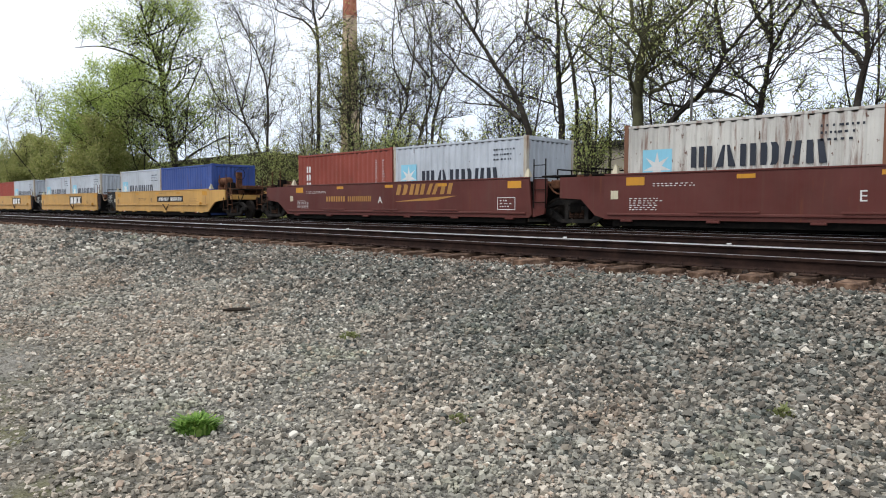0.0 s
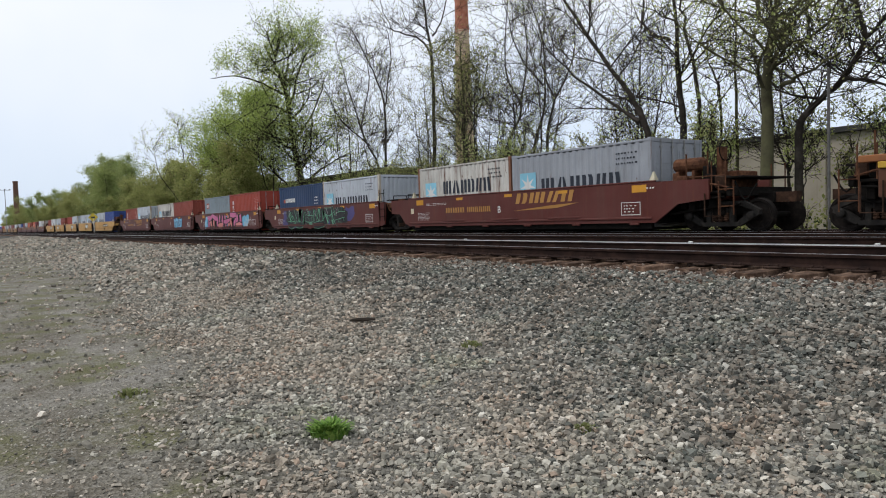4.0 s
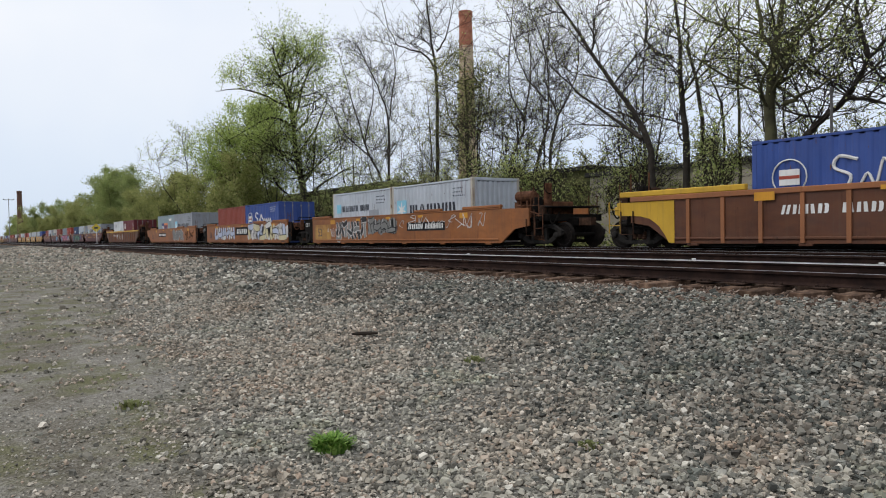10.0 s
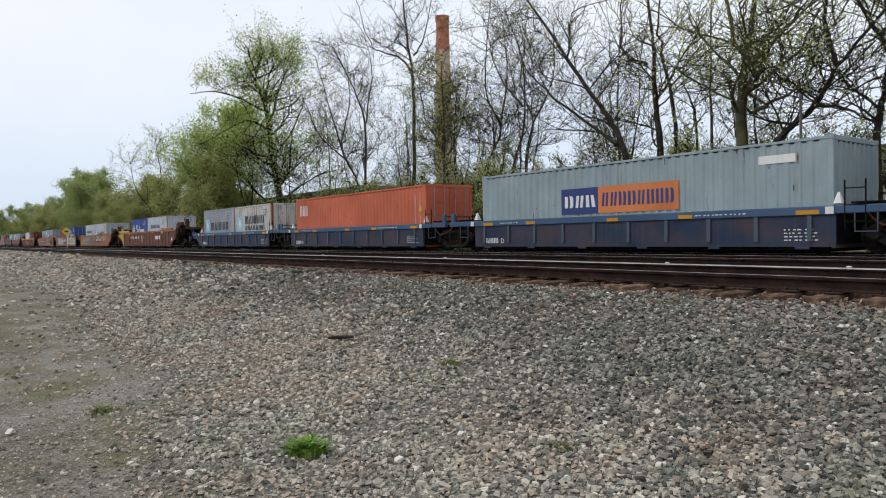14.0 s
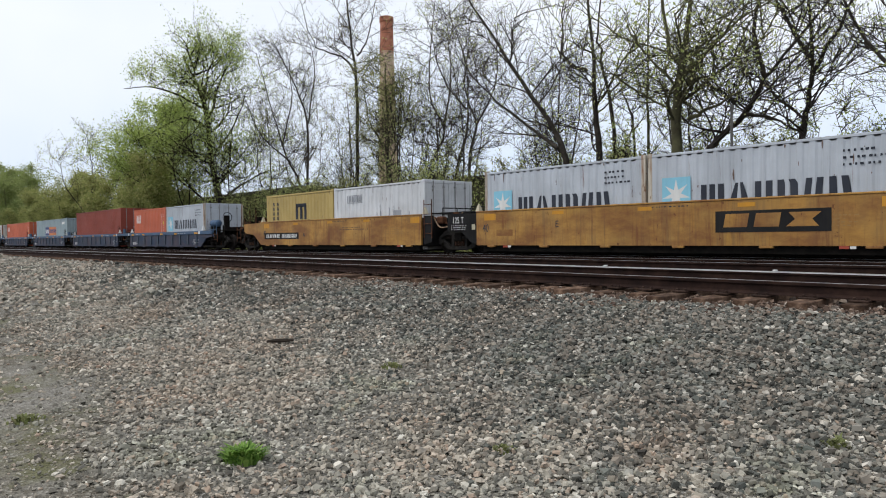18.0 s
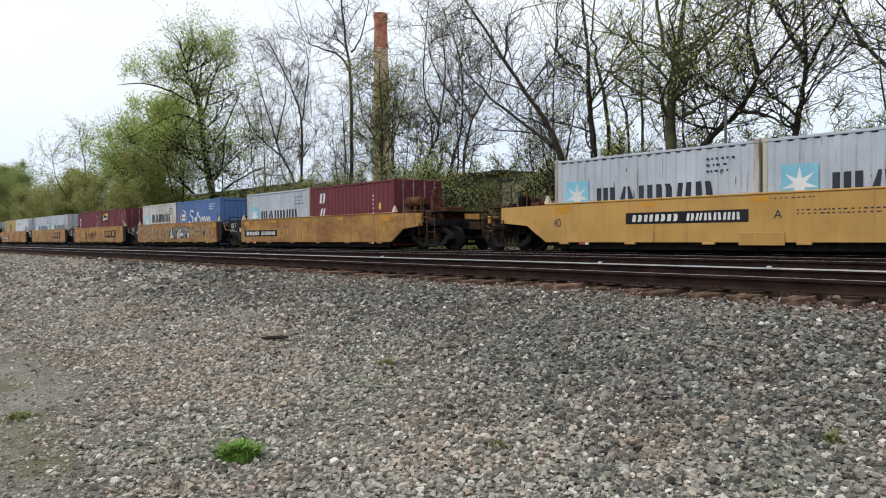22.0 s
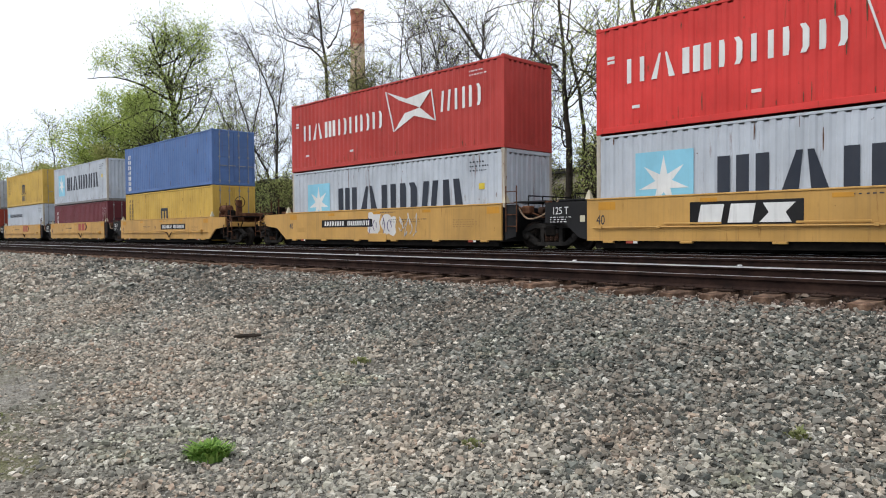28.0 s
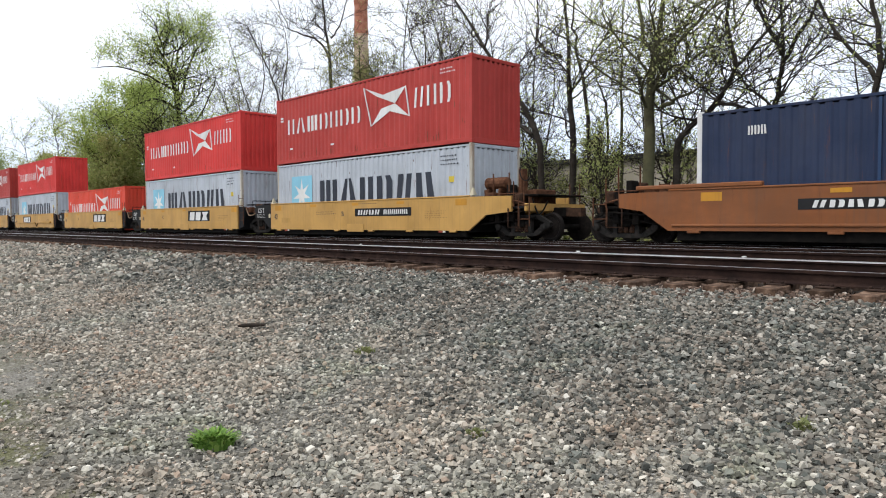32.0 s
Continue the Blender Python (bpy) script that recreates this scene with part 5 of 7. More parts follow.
    for end, xe, d in ((left, xl, -1), (right, xr, 1)):
        if end == "J":
            # black articulated end with wing plates
            reach = 1.45 if style != "orange" else 1.1
            for s in (-1, 1):
                ya, yb = (SIDE + 0.02, SIDE + 0.08) if s < 0 else (-SIDE - 0.08, -SIDE - 0.02)
                if d < 0:
                    poly = [(xe - 0.3, zb + 0.1), (xe - 0.002, zb + 0.02), (xe - 0.002, zt), (xe - reach, zt), (xe - reach, zt - 0.58), (xe - 0.75, zt - 0.62)]
                else:
                    poly = [(xe + 0.14, zb + 0.02), (xe + 0.55, zb + 0.12), (xe + 0.62, zt - 0.5), (xe + 0.62, zt - 0.02), (xe + 0.14, zt - 0.02)]
                if style == "blue":
                    continue
                part("end_wing", Geo().prism(poly, ya, yb), dark if style != "oxide" else S["end"], car)
            if style == "blue":
                part("end_arm", Geo().box(min(xe, xe + d * 1.5), max(xe, xe + d * 1.5), SIDE - 0.03, SIDE + 0.12, 0.92, 1.10, 0.015), S["end"], car)
                part("end_post", Geo().box(min(xe + d * 1.25, xe + d * 1.45), max(xe + d * 1.25, xe + d * 1.45), SIDE, SIDE + 0.1, 1.102, 1.42, 0.012), S["end"], car)
                part("step_frame", Geo().tube([(xe + d * 0.4, SIDE - 0.02, 0.92), (xe + d * 0.4, SIDE - 0.02, 0.52), (xe + d * 0.85, SIDE - 0.02, 0.52), (xe + d * 0.85, SIDE - 0.02, 0.92)], 0.018, 6), BLUE_RIB, car)
            part("end_beam", Geo().box(min(xe + d * 0.3, xe + d * 1.5), max(xe + d * 0.3, xe + d * 1.5), -0.45, 0.45, 0.75, 1.05, 0.03), dark, car)
            part("walkway", Geo().box(min(xe + d * 0.15, xe + d * 1.35), max(xe + d * 0.15, xe + d * 1.35), -1.1, 1.1, zt + 0.04, zt + 0.09, 0.01), dark, car)
            rail = Geo()
            for y in (-1.05, -0.35, 0.35, 1.05):
                rail.tube([(xe + d * 0.7, y, zt - 0.4), (xe + d * 0.7, y, zt + 0.25)], 0.02, 6)
            rail.tube([(xe + d * 0.7, -1.05, zt + 0.25), (xe + d * 0.7, 1.05, zt + 0.25)], 0.02, 6)
            part("handrail", rail, dark, car)
            if d > 0 and style in ("ttx", "ttx_old", "orange", "oxide"):
                part("rod", Geo().tube([(xe + 0.35, -1.25, zt - 0.05), (xe + 1.3, -1.1, zt - 0.42), (xe + 1.9, -1.1, zt - 0.35)], 0.03, 6), END_RUST, car)
                part("valve", Geo().box(xe + 0.62, xe + 0.95, -1.30, -1.05, zt - 0.32, zt - 0.06, 0.04), END_RUST, car)
                part("valve", Geo().lathe_y([(-1.32, 0.05), (-1.30, 0.10), (-1.16, 0.12), (-1.05, 0.08)], xe + 1.35, zt - 0.22, 10), RUST_GEAR, car)
                part("bracket", Geo().box(xe + 1.55, xe + 1.68, -1.35, -1.15, zt - 0.5, zt + 0.06, 0.015), END_RUST, car)
            if d > 0:
                ladder(car, xe + 0.2, 0.55, zt + 0.55, END_RUST if style in ("ttx", "ttx_old") else END_RUST if style == "orange" else dark, y=SIDE - 0.02)
                truck(car, (xr + 1.5) if style == "orange" else 13.88)
                hose(car, [(xe + 0.5, -1.3, zt - 0.1), (xe + 0.9, -1.35, zt - 0.45), (xe + 1.5, -1.35, zt - 0.35), (xe + 2.0, -1.3, zt + 0.05)], 0.026, PALE_HOSE if style in ("ttx", "ttx_old") else END_RUST)
                hose(car, [(xe + 0.4, -0.9, zt - 0.05), (xe + 1.0, -0.95, zt - 0.5), (xe + 1.7, -0.9, zt - 0.1)])
        else:
            xa = xe + d * arm
            if style == "rib" and d < 0:
                arch = [(xe - d * 0.1, zb + 0.02), (xe - d * 0.1, 1.35), (xa, 1.35), (xa, 0.98), (xe + d * 1.05, 0.94), (xe + d * 0.72, 0.86), (xe + d * 0.42, 0.66), (xe + d * 0.2, 0.38), (xe + d * 0.08, zb + 0.02)]
                part("end_arch", Geo().prism(arch if d < 0 else arch[::-1], SIDE - 0.012, SIDE - 0.003), S["end"], car, "bright yellow arched end plate")
            part("end_platform", Geo().box(min(xe, xa), max(xe, xa), -1.38, 1.38, zt - 0.42, zt - 0.34, 0.02), S["end"] if style == "rib" and d < 0 else dark, car)
            part("end_sill", Geo().box(min(xa, xa + d * 0.12), max(xa, xa + d * 0.12), -1.5, 1.5, zt - 0.50, zt - 0.26, 0.02), S["end"] if (style == "rib" and d < 0) or style == "ttx" else dark, car)
            part("draft_gear", Geo().box(min(xa, xa + d * 0.55), max(xa, xa + d * 0.55), -0.2, 0.2, 0.72, 1.02, 0.03), GEAR, car)
            xk = xa + d * 0.55
            part("coupler", Geo().prism([(xk - 0.12, 0.74), (xk + 0.42 * (d > 0) + 0.12, 0.74), (xk + 0.42 * (d > 0) + 0.12, 1.0), (xk - 0.42 * (d < 0) - 0.12, 1.0), (xk - 0.42 * (d < 0) - 0.12, 0.74)], -0.13, 0.13), RUST_GEAR, car)
            for y in (-1.44, 1.44):
                g = Geo()
                for x in (xa - d * 0.05, xa - d * 0.45):
                    g.tube([(x, y, zt - 0.36), (x, y, zt + 0.42)], 0.018, 6)
                g.tube([(xa - d * 0.05, y, zt + 0.05), (xa - d * 1.1, y, zt + 0.05)], 0.016, 6)
                part("grab_iron", g, S["end"] if style == "blue" else END_RUST, car)
            for q, (x, w, y, z0, z1) in enumerate(((0.62, 0.22, -1.36, -0.34, -0.02), (0.95, 0.5, -1.30, -0.33, -0.16), (1.5, 0.16, -1.34, -0.33, 0.12), (0.3, 0.18, -1.1, -0.33, 0.22), (1.15, 0.3, -0.7, -0.33, 0.30))):
                xx = xe + d * x
                part("fitting", Geo().box(min(xx, xx + d * w), max(xx, xx + d * w), y, y + 0.28, zt + z0, zt + z1, 0.025), (RUST_GEAR, END_RUST, GEAR, END_RUST, RUST_GEAR)[q] if style != "blue" else (GEAR, BLUE_RIB)[q % 2], car)
            part("cross_pipe", Geo().tube(smooth_path([(xe + d * 0.2, -1.42, zt - 0.12), (xe + d * 0.8, -1.44, zt - 0.2), (xa - d * 0.6, -1.44, zt - 0.14), (xa + d * 0.1, -1.44, zt - 0.3)], 3), 0.026, 6), END_RUST if style != "blue" else GEAR, car)
            ladder(car, min(xa, xa + d * 0.1) - 0.2, 0.45, zt - 0.1, S["end"] if style in ("blue", "rib") and d < 0 else END_RUST, y=SIDE - 0.02)
            part("brake_rack", Geo().box(min(xa - d * 0.9, xa - d * 0.3), max(xa - d * 0.9, xa - d * 0.3), -0.5, 0.5, zt - 0.33, zt + 0.2, 0.03), END_RUST if style != "blue" else dark, car)
            truck(car, xe + d * (arm - 0.45))
            if d > 0:
                part("air_tank", Geo().tube([(xe + 0.25, -0.9, zt + 0.42), (xe + 0.32, -0.9, zt + 0.42), (xe + 1.15, -0.9, zt + 0.42), (xe + 1.22, -0.9, zt + 0.42)], [0.10, 0.19, 0.19, 0.10], 12), END_RUST if style != "blue" else BLUE_TOP, car, "rusty air reservoir" if style != "blue" else "blue air reservoir")
                for xt in (0.4, 0.9):
                    part("tank_bracket", Geo().box(xe + xt, xe + xt + 0.1, -1.08, -0.72, zt - 0.34, zt + 0.25), END_RUST if style != "blue" else dark, car)
                part("brake_stand", Geo().box(xe + 1.45, xe + 1.6, -0.75, -0.45, zt - 0.34, zt + 0.85, 0.02), END_RUST if style != "blue" else dark, car)
                part("brake_wheel", Geo().tube([(xe + 1.62, -0.6 + 0.27 * math.cos(a), zt + 0.75 + 0.27 * math.sin(a)) for a in np.linspace(0, 2 * math.pi, 17)], 0.018, 6, False), dark, car)
            lever = Geo()
            for k in range(5):
                xx = xe + d * (0.35 + 0.3 * k)
                lever.box(min(xx, xx + d * 0.18), max(xx, xx + d * 0.18), -1.3 + 0.08 * (k % 2), -1.05, zt - 0.75 - 0.05 * (k % 3), zt - 0.42, 0.02)
            lever.tube([(xe + d * 0.2, -1.36, zt - 0.62), (xa - d * 0.1, -1.36, zt - 0.5)], 0.03, 6)
            lever.tube([(xe + d * 0.3, -1.2, 0.5), (xa + d * 0.2, -1.2, 0.72)], 0.035, 6)
            part("brake_rigging", lever, GEAR, car)
            if style != "blue":
                for q, (x, w, z0, z1, yy) in enumerate(((0.5, 0.35, -0.30, 0.12, -1.2), (1.25, 0.2, -0.3, 0.35, -1.1), (1.7, 0.3, -0.28, 0.05, -1.25))):
                    part("valve_box", Geo().box(min(xe + d * x, xe + d * (x + w)), max(xe + d * x, xe + d * (x + w)), yy, yy + 0.35, zt + z0, zt + z1, 0.03), (END_RUST, GEAR, RUST_GEAR)[q], car)
                pole = Geo()
                for x in (0.9, 1.55):
                    pole.tube([(xe + d * x, -1.3, zt - 0.35), (xe + d * x, -1.3, zt + 0.7)], 0.022, 6)
                part("upright", pole, END_RUST, car, "rusty brown upright pipes")
            step_iron = Geo().tube([(xa - d * 0.15, SIDE - 0.03, zt - 0.4), (xa - d * 0.15, SIDE - 0.03, 0.42), (xa - d * 0.6, SIDE - 0.03, 0.42), (xa - d * 0.6, SIDE - 0.03, zt - 0.4)], 0.02, 6)
            part("step", step_iron, RUST_GEAR if style != "blue" else GEAR, car, "stirrup step")
            part("end_grating", Geo().box(min(xa - d * 0.5, xa + d * 0.3), max(xa - d * 0.5, xa + d * 0.3), -1.2, 1.2, zt - 0.03, zt + 0.02, 0.01), GEAR, car, "dark crossover platform")
            hose(car, [(xa, -1.1, zt - 0.1), (xa + d * 0.3, -1.15, zt - 0.6), (xa + d * 0.6, -1.1, zt - 0.2)], 0.024)
            hose(car, [(xa, -0.5, 0.85), (xa + d * 0.3, -0.55, 0.45), (xa + d * 0.75, -0.5, 0.4)])
    # white guide cones at the container corners
    for x in ((0.0 - 0.16, 12.19 + 0.16) if style not in ("orange", "rib", "rib_plain", "long_orange") else ()):
        for y in (-1.33, 1.33):
            g = Geo()
            g.add([(x - 0.09, y - 0.09, zt + 0.05), (x + 0.09, y - 0.09, zt + 0.05), (x + 0.09, y + 0.09, zt + 0.05), (x - 0.09, y + 0.09, zt + 0.05), (x - 0.02, y - 0.02, zt + 0.3), (x + 0.02, y - 0.02, zt + 0.3), (x + 0.02, y + 0.02, zt + 0.3), (x - 0.02, y + 0.02, zt + 0.3)],
                  [(3, 2, 1, 0), (4, 5, 6, 7), (0, 1, 5, 4), (1, 2, 6, 5), (2, 3, 7, 6), (3, 0, 4, 7)])
            part("corner_guide", g, CREAM_INK if style != "blue" else WHITE_INK, car, "pale corner guide cone", key=("cone", style, x, y))
    return car


def put_car(style, left, right, s):
    key = (style, left, right)
    if key not in PROTO:
        PROTO[key] = well_car(*key)
        ob = PROTO[key]
    else:
        ob = copy_thing(PROTO[key], Matrix())
        for c in list(ob.children):          # markings belong to one car alone
            if c.name.split(".")[0] in MARKS:
                for k in list(c.children):
                    bpy.data.objects.remove(k)
                bpy.data.objects.remove(c)
    TRAIN.append((ob, s, 0.0))
    return ob


# ---- markings ----
MARKS = {"rust_stain", "lettering", "marking_panel", "reflector", "number_plate", "graffiti", "car_number", "stencil", "logo", "patch"}


def panel(ob, name, x0, x1, z0, z1, mat, y, label=""):
    return part(name, Geo().box(x0, x1, y - 0.004, y, z0, z1, 0.001), mat, ob, label)


def words(ob, text, x, z, size, mat, y, sx=1.0, name="lettering"):
    key = ("text", text, size, sx, mat.name)
    if key not in MESHES:
        me = text_mesh(text, size, sx)
        me.materials.append(mat)
        MESHES[key] = me
    o = new(name, MESHES[key])
    o.parent = ob
    o.location = (x, y, z)
    return o


def flat_bar(g, a, b, y, z0, z1):
    g.add([(a, y, z0), (b, y, z0), (b, y, z1), (a, y, z1), (a, y - 0.003, z0), (b, y - 0.003, z0), (b, y - 0.003, z1), (a, y - 0.003, z1)],
          [(4, 5, 6, 7), (5, 1, 2, 6), (7, 6, 2, 3), (0, 4, 7, 3), (0, 1, 5, 4)])


SHAPES = {  # plain solid shapes: relative width, then bodies of (height, left edge, right edge)
    "n": (1.25, [[(0, 0.0, 0.25), (1, 0.0, 0.25)], [(0, 0.375, 0.625), (1, 0.375, 0.625)], [(0, 0.75, 1.0), (1, 0.75, 1.0)]]),
    "t": (1.12, [[(0, 0.0, 1.0), (1, 0.33, 0.67)]]),
    "b": (0.86, [[(0, 0.0, 1.0), (1, 0.0, 1.0)]]),
    "c": (0.95, [[(0, 0.0, 0.88), (0.2, 0.0, 1.0), (0.8, 0.0, 1.0), (1, 0.0, 0.86)]]),
    "p": (0.90, [[(0, 0.0, 0.86), (1, 0.14, 1.0)]]),
    "k": (1.0, [[(0, 0.0, 1.0), (1, 0.0, 0.8)]]),
    "x": (1.05, [[(0, 0.0, 1.0), (0.5, 0.24, 0.76), (1, 0.0, 1.0)]]),
}


def bars(ob, x0, x1, z0, z1, n, mat, y, name="lettering", slant=0.0, seed=0, form=None, slit=0.26, gap=0.24):
    """A row of plain solid shapes, each slit down the middle, that stands for a word."""
    rng = random.Random(seed * 7 + n)
    form = form or "".join(rng.choice("bcpkc") for _ in range(n))
    g, h = Geo(), z1 - z0
    total = sum(SHAPES[f][0] for f in form) + gap * (len(form) - 1)
    unit, x = (x1 - x0) / total, x0
    for f in form:
        wide, bodies = SHAPES[f]
        wide *= unit
        for body in bodies:
            halves = [body] if not slit or len(bodies) > 1 else [[(z, a, a + (b - a) * (0.5 - slit / 2)) for z, a, b in body], [(z, a + (b - a) * (0.5 + slit / 2), b) for z, a, b in body]]
            for cut in halves:
                for (za, la, ra), (zb, lb, rb) in zip(cut, cut[1:]):
                    sa, sb = x + slant * za * h, x + slant * zb * h
                    q = [(sa + la * wide, z0 + za * h), (sa + ra * wide, z0 + za * h), (sb + rb * wide, z0 + zb * h), (sb + lb * wide, z0 + zb * h)]
                    g.add([(a, y, c) for a, c in q] + [(a, y - 0.003, c) for a, c in q], [(4, 5, 6, 7), (5, 1, 2, 6), (7, 6, 2, 3), (0, 4, 7, 3), (0, 1, 5, 4)])
        x += wide + gap * unit
    ob = part(name, g, mat, ob)
    ob["kind"] = "stuff"
    return ob


def fine_print(ob, x0, x1, z0, z1, rows, mat, y, seed=0):
    """Small stencilled lines that cannot be read."""
    g, rng = Geo(), random.Random(seed + 3)
    step = (z1 - z0) / rows
    for r in range(rows):
        x = x0
        end = x1 - rng.uniform(0, 0.35) * (x1 - x0)
        while x < end:
            w = rng.uniform(0.03, 0.09)
            flat_bar(g, x, min(x + w, x1), y, z0 + r * step + step * 0.32, z0 + r * step + step * 0.66)
            x += w + rng.uniform(0.03, 0.09)
    ob = part("stencil", g, mat, ob)
    ob["kind"] = "stuff"
    return ob


def star(ob, cx, cz, r, y, points=7):
    n = 2 * points
    ring = []
    for i in range(n):
        a = math.pi / 2 + math.pi * i / points
        rr = r if i % 2 == 0 else r * 0.34
        ring.append((cx + rr * math.cos(a), cz + rr * math.sin(a)))
    g = Geo()
    vs = [(cx, y - 0.003, cz)] + [(a, y - 0.003, b) for a, b in ring] + [(a, y, b) for a, b in ring]
    fs = [(0, 1 + i, 1 + (i + 1) % n) for i in range(n)] + [(1 + i, 1 + n + i, 1 + n + (i + 1) % n, 1 + (i + 1) % n) for i in range(n)]
    return part("logo", g.add(vs, fs), WHITE_INK, ob, "white pointed star")


def blob(g, cx, cz, w, h, y, rng, slant=0.15):
    """An uneven, angular patch."""
    n, ph = 22, rng.uniform(0, 6)
    pts = []
    for i in range(n):
        a = 2 * math.pi * (i + rng.uniform(-0.25, 0.25)) / n
        sq = 1 / max(abs(math.cos(a)), abs(math.sin(a))) ** 0.85
        r = sq * (0.84 + 0.12 * math.sin(2 * a + ph) + 0.10 * math.sin(5 * a + 2 * ph) + rng.uniform(-0.04, 0.04))
        z = h / 2 * r * math.sin(a)
        pts.append((cx + w / 2 * r * math.cos(a) + slant * z, cz + z))
    vs = [(cx, y, cz)] + [(a, y, b) for a, b in pts] + [(a, y + 0.002, b) for a, b in pts]
    g.add(vs, [(0, 1 + i, 1 + (i + 1) % n) for i in range(n)] + [(1 + i, 1 + n + i, 1 + n + (i + 1) % n, 1 + (i + 1) % n) for i in range(n)])


def stroke(g, pts, w, y):
    """A broad bent spray stroke with square-cut ends."""
    n = len(pts)
    L, R = [], []
    for i in range(n):
        ax, az = pts[max(i - 1, 0)]
        bx, bz = pts[min(i + 1, n - 1)]
        q = math.hypot(bx - ax, bz - az) or 1.0
        nx, nz = -(bz - az) / q, (bx - ax) / q
        e = w * 0.5 * (1.12 - 0.3 * abs(2 * i / (n - 1) - 1))
        L.append((pts[i][0] + nx * e, pts[i][1] + nz * e))
        R.append((pts[i][0] - nx * e, pts[i][1] - nz * e))
    vs = [(a, y, c) for a, c in L] + [(a, y, c) for a, c in R] + [(a, y + 0.002, c) for a, c in L] + [(a, y + 0.002, c) for a, c in R]
    fs = []
    for i in range(n - 1):
        fs += [(i, n + i, n + i + 1, i + 1), (i + 1, 2 * n + i + 1, 2 * n + i, i), (n + i, 3 * n + i, 3 * n + i + 1, n + i + 1)]
    g.add(vs, fs)


def graffiti(ob, x0, x1, z0, z1, fills, line, seed, back=None, letters=6, y=SIDE, outline=0.03):
    """Sprayed bodies without readable words: a cloud behind, broad interlocking strokes with edges, thin glints."""
    rng = random.Random(seed)
    w, h, cz = (x1 - x0) / letters, z1 - z0, (z0 + z1) / 2
    made = []
    if back:
        g = Geo()
        for i in range(2 * letters):
            blob(g, x0 + (i + 0.5) * w / 2 + rng.uniform(-0.2, 0.2) * w, cz + rng.uniform(-0.06, 0.06) * h, w * 0.85, h * rng.uniform(0.7, 0.95), y - 0.003, rng)
        made.append(part("graffiti", g, SPRAY[back], ob))
    edge, glint = Geo(), Geo()
    body = [Geo() for _ in fills]
    thick = min(w * 0.30, h * 0.26)
    for i in range(letters):
        lean = rng.uniform(-0.12, 0.3)
        for k in range(3):
            # two steep angular bars a slot and one short tie between them
            foot = rng.uniform(-0.08, 0.12)
            side = 0.16 if k == 0 else 0.72
            path = [(side + rng.uniform(-0.1, 0.12), 1.0), (side + rng.uniform(-0.16, 0.16), rng.uniform(0.45, 0.7)), (side + rng.uniform(-0.12, 0.12), rng.uniform(0.2, 0.4)), (side + rng.uniform(-0.15, 0.2), foot)]
            if k == 2:
                level = rng.choice((0.08, 0.45, 0.95))
                path = [(-0.05, level + rng.uniform(-0.1, 0.1)), (0.45, level + rng.uniform(-0.15, 0.15)), (rng.uniform(0.75, 1.05), level + rng.uniform(-0.2, 0.2))]
            pts = [(x0 + (i + px) * w + lean * (pz - 0.5) * h * 0.5, z0 + (0.14 + 0.72 * pz) * h) for px, pz in path]
            pts = [(min(max(a, x0), x1), c) for a, c in pts]
            pts = [(v.x, v.z) for v in smooth_path([(a, 0, c) for a, c in pts], 3)]
            t = thick * rng.uniform(0.85, 1.25)
            lift = 0.0035 * k + 0.0105 * (i % 2)
            stroke(edge, pts, t + 2 * outline + 0.035, y - 0.005 - lift)
            stroke(body[(i + k) % len(fills)], pts, t, y - 0.0075 - lift)
            if k == 0:
                stroke(glint, [(p + t * 0.2, q + t * 0.2) for p, q in pts[:4]], 0.018, y - 0.034)
    made.append(part("graffiti", edge, SPRAY[line], ob))
    made.append(part("graffiti", glint, SPRAY["chalk"], ob))
    for f, g in zip(fills, body):
        if g.v:
            made.append(part("graffiti", g, SPRAY[f], ob))
    for o in made:
        o["kind"] = "stuff"


def cloud(ob, x0, x1, z0, z1, colour, seed, y=SIDE):
    """A sprayed cloud of rounded patches."""
    rng, g = random.Random(seed), Geo()
    n = max(3, int((x1 - x0) / 0.7))
    for i in range(n):
        blob(g, x0 + (i + 0.5) * (x1 - x0) / n, (z0 + z1) / 2 + rng.uniform(-0.1, 0.1) * (z1 - z0), 1.1, (z1 - z0) * rng.uniform(0.6, 0.9), y - 0.003 - 0.0008 * (i % 2), rng, 0.3)
    part("graffiti", g, SPRAY[colour], ob)["kind"] = "stuff"


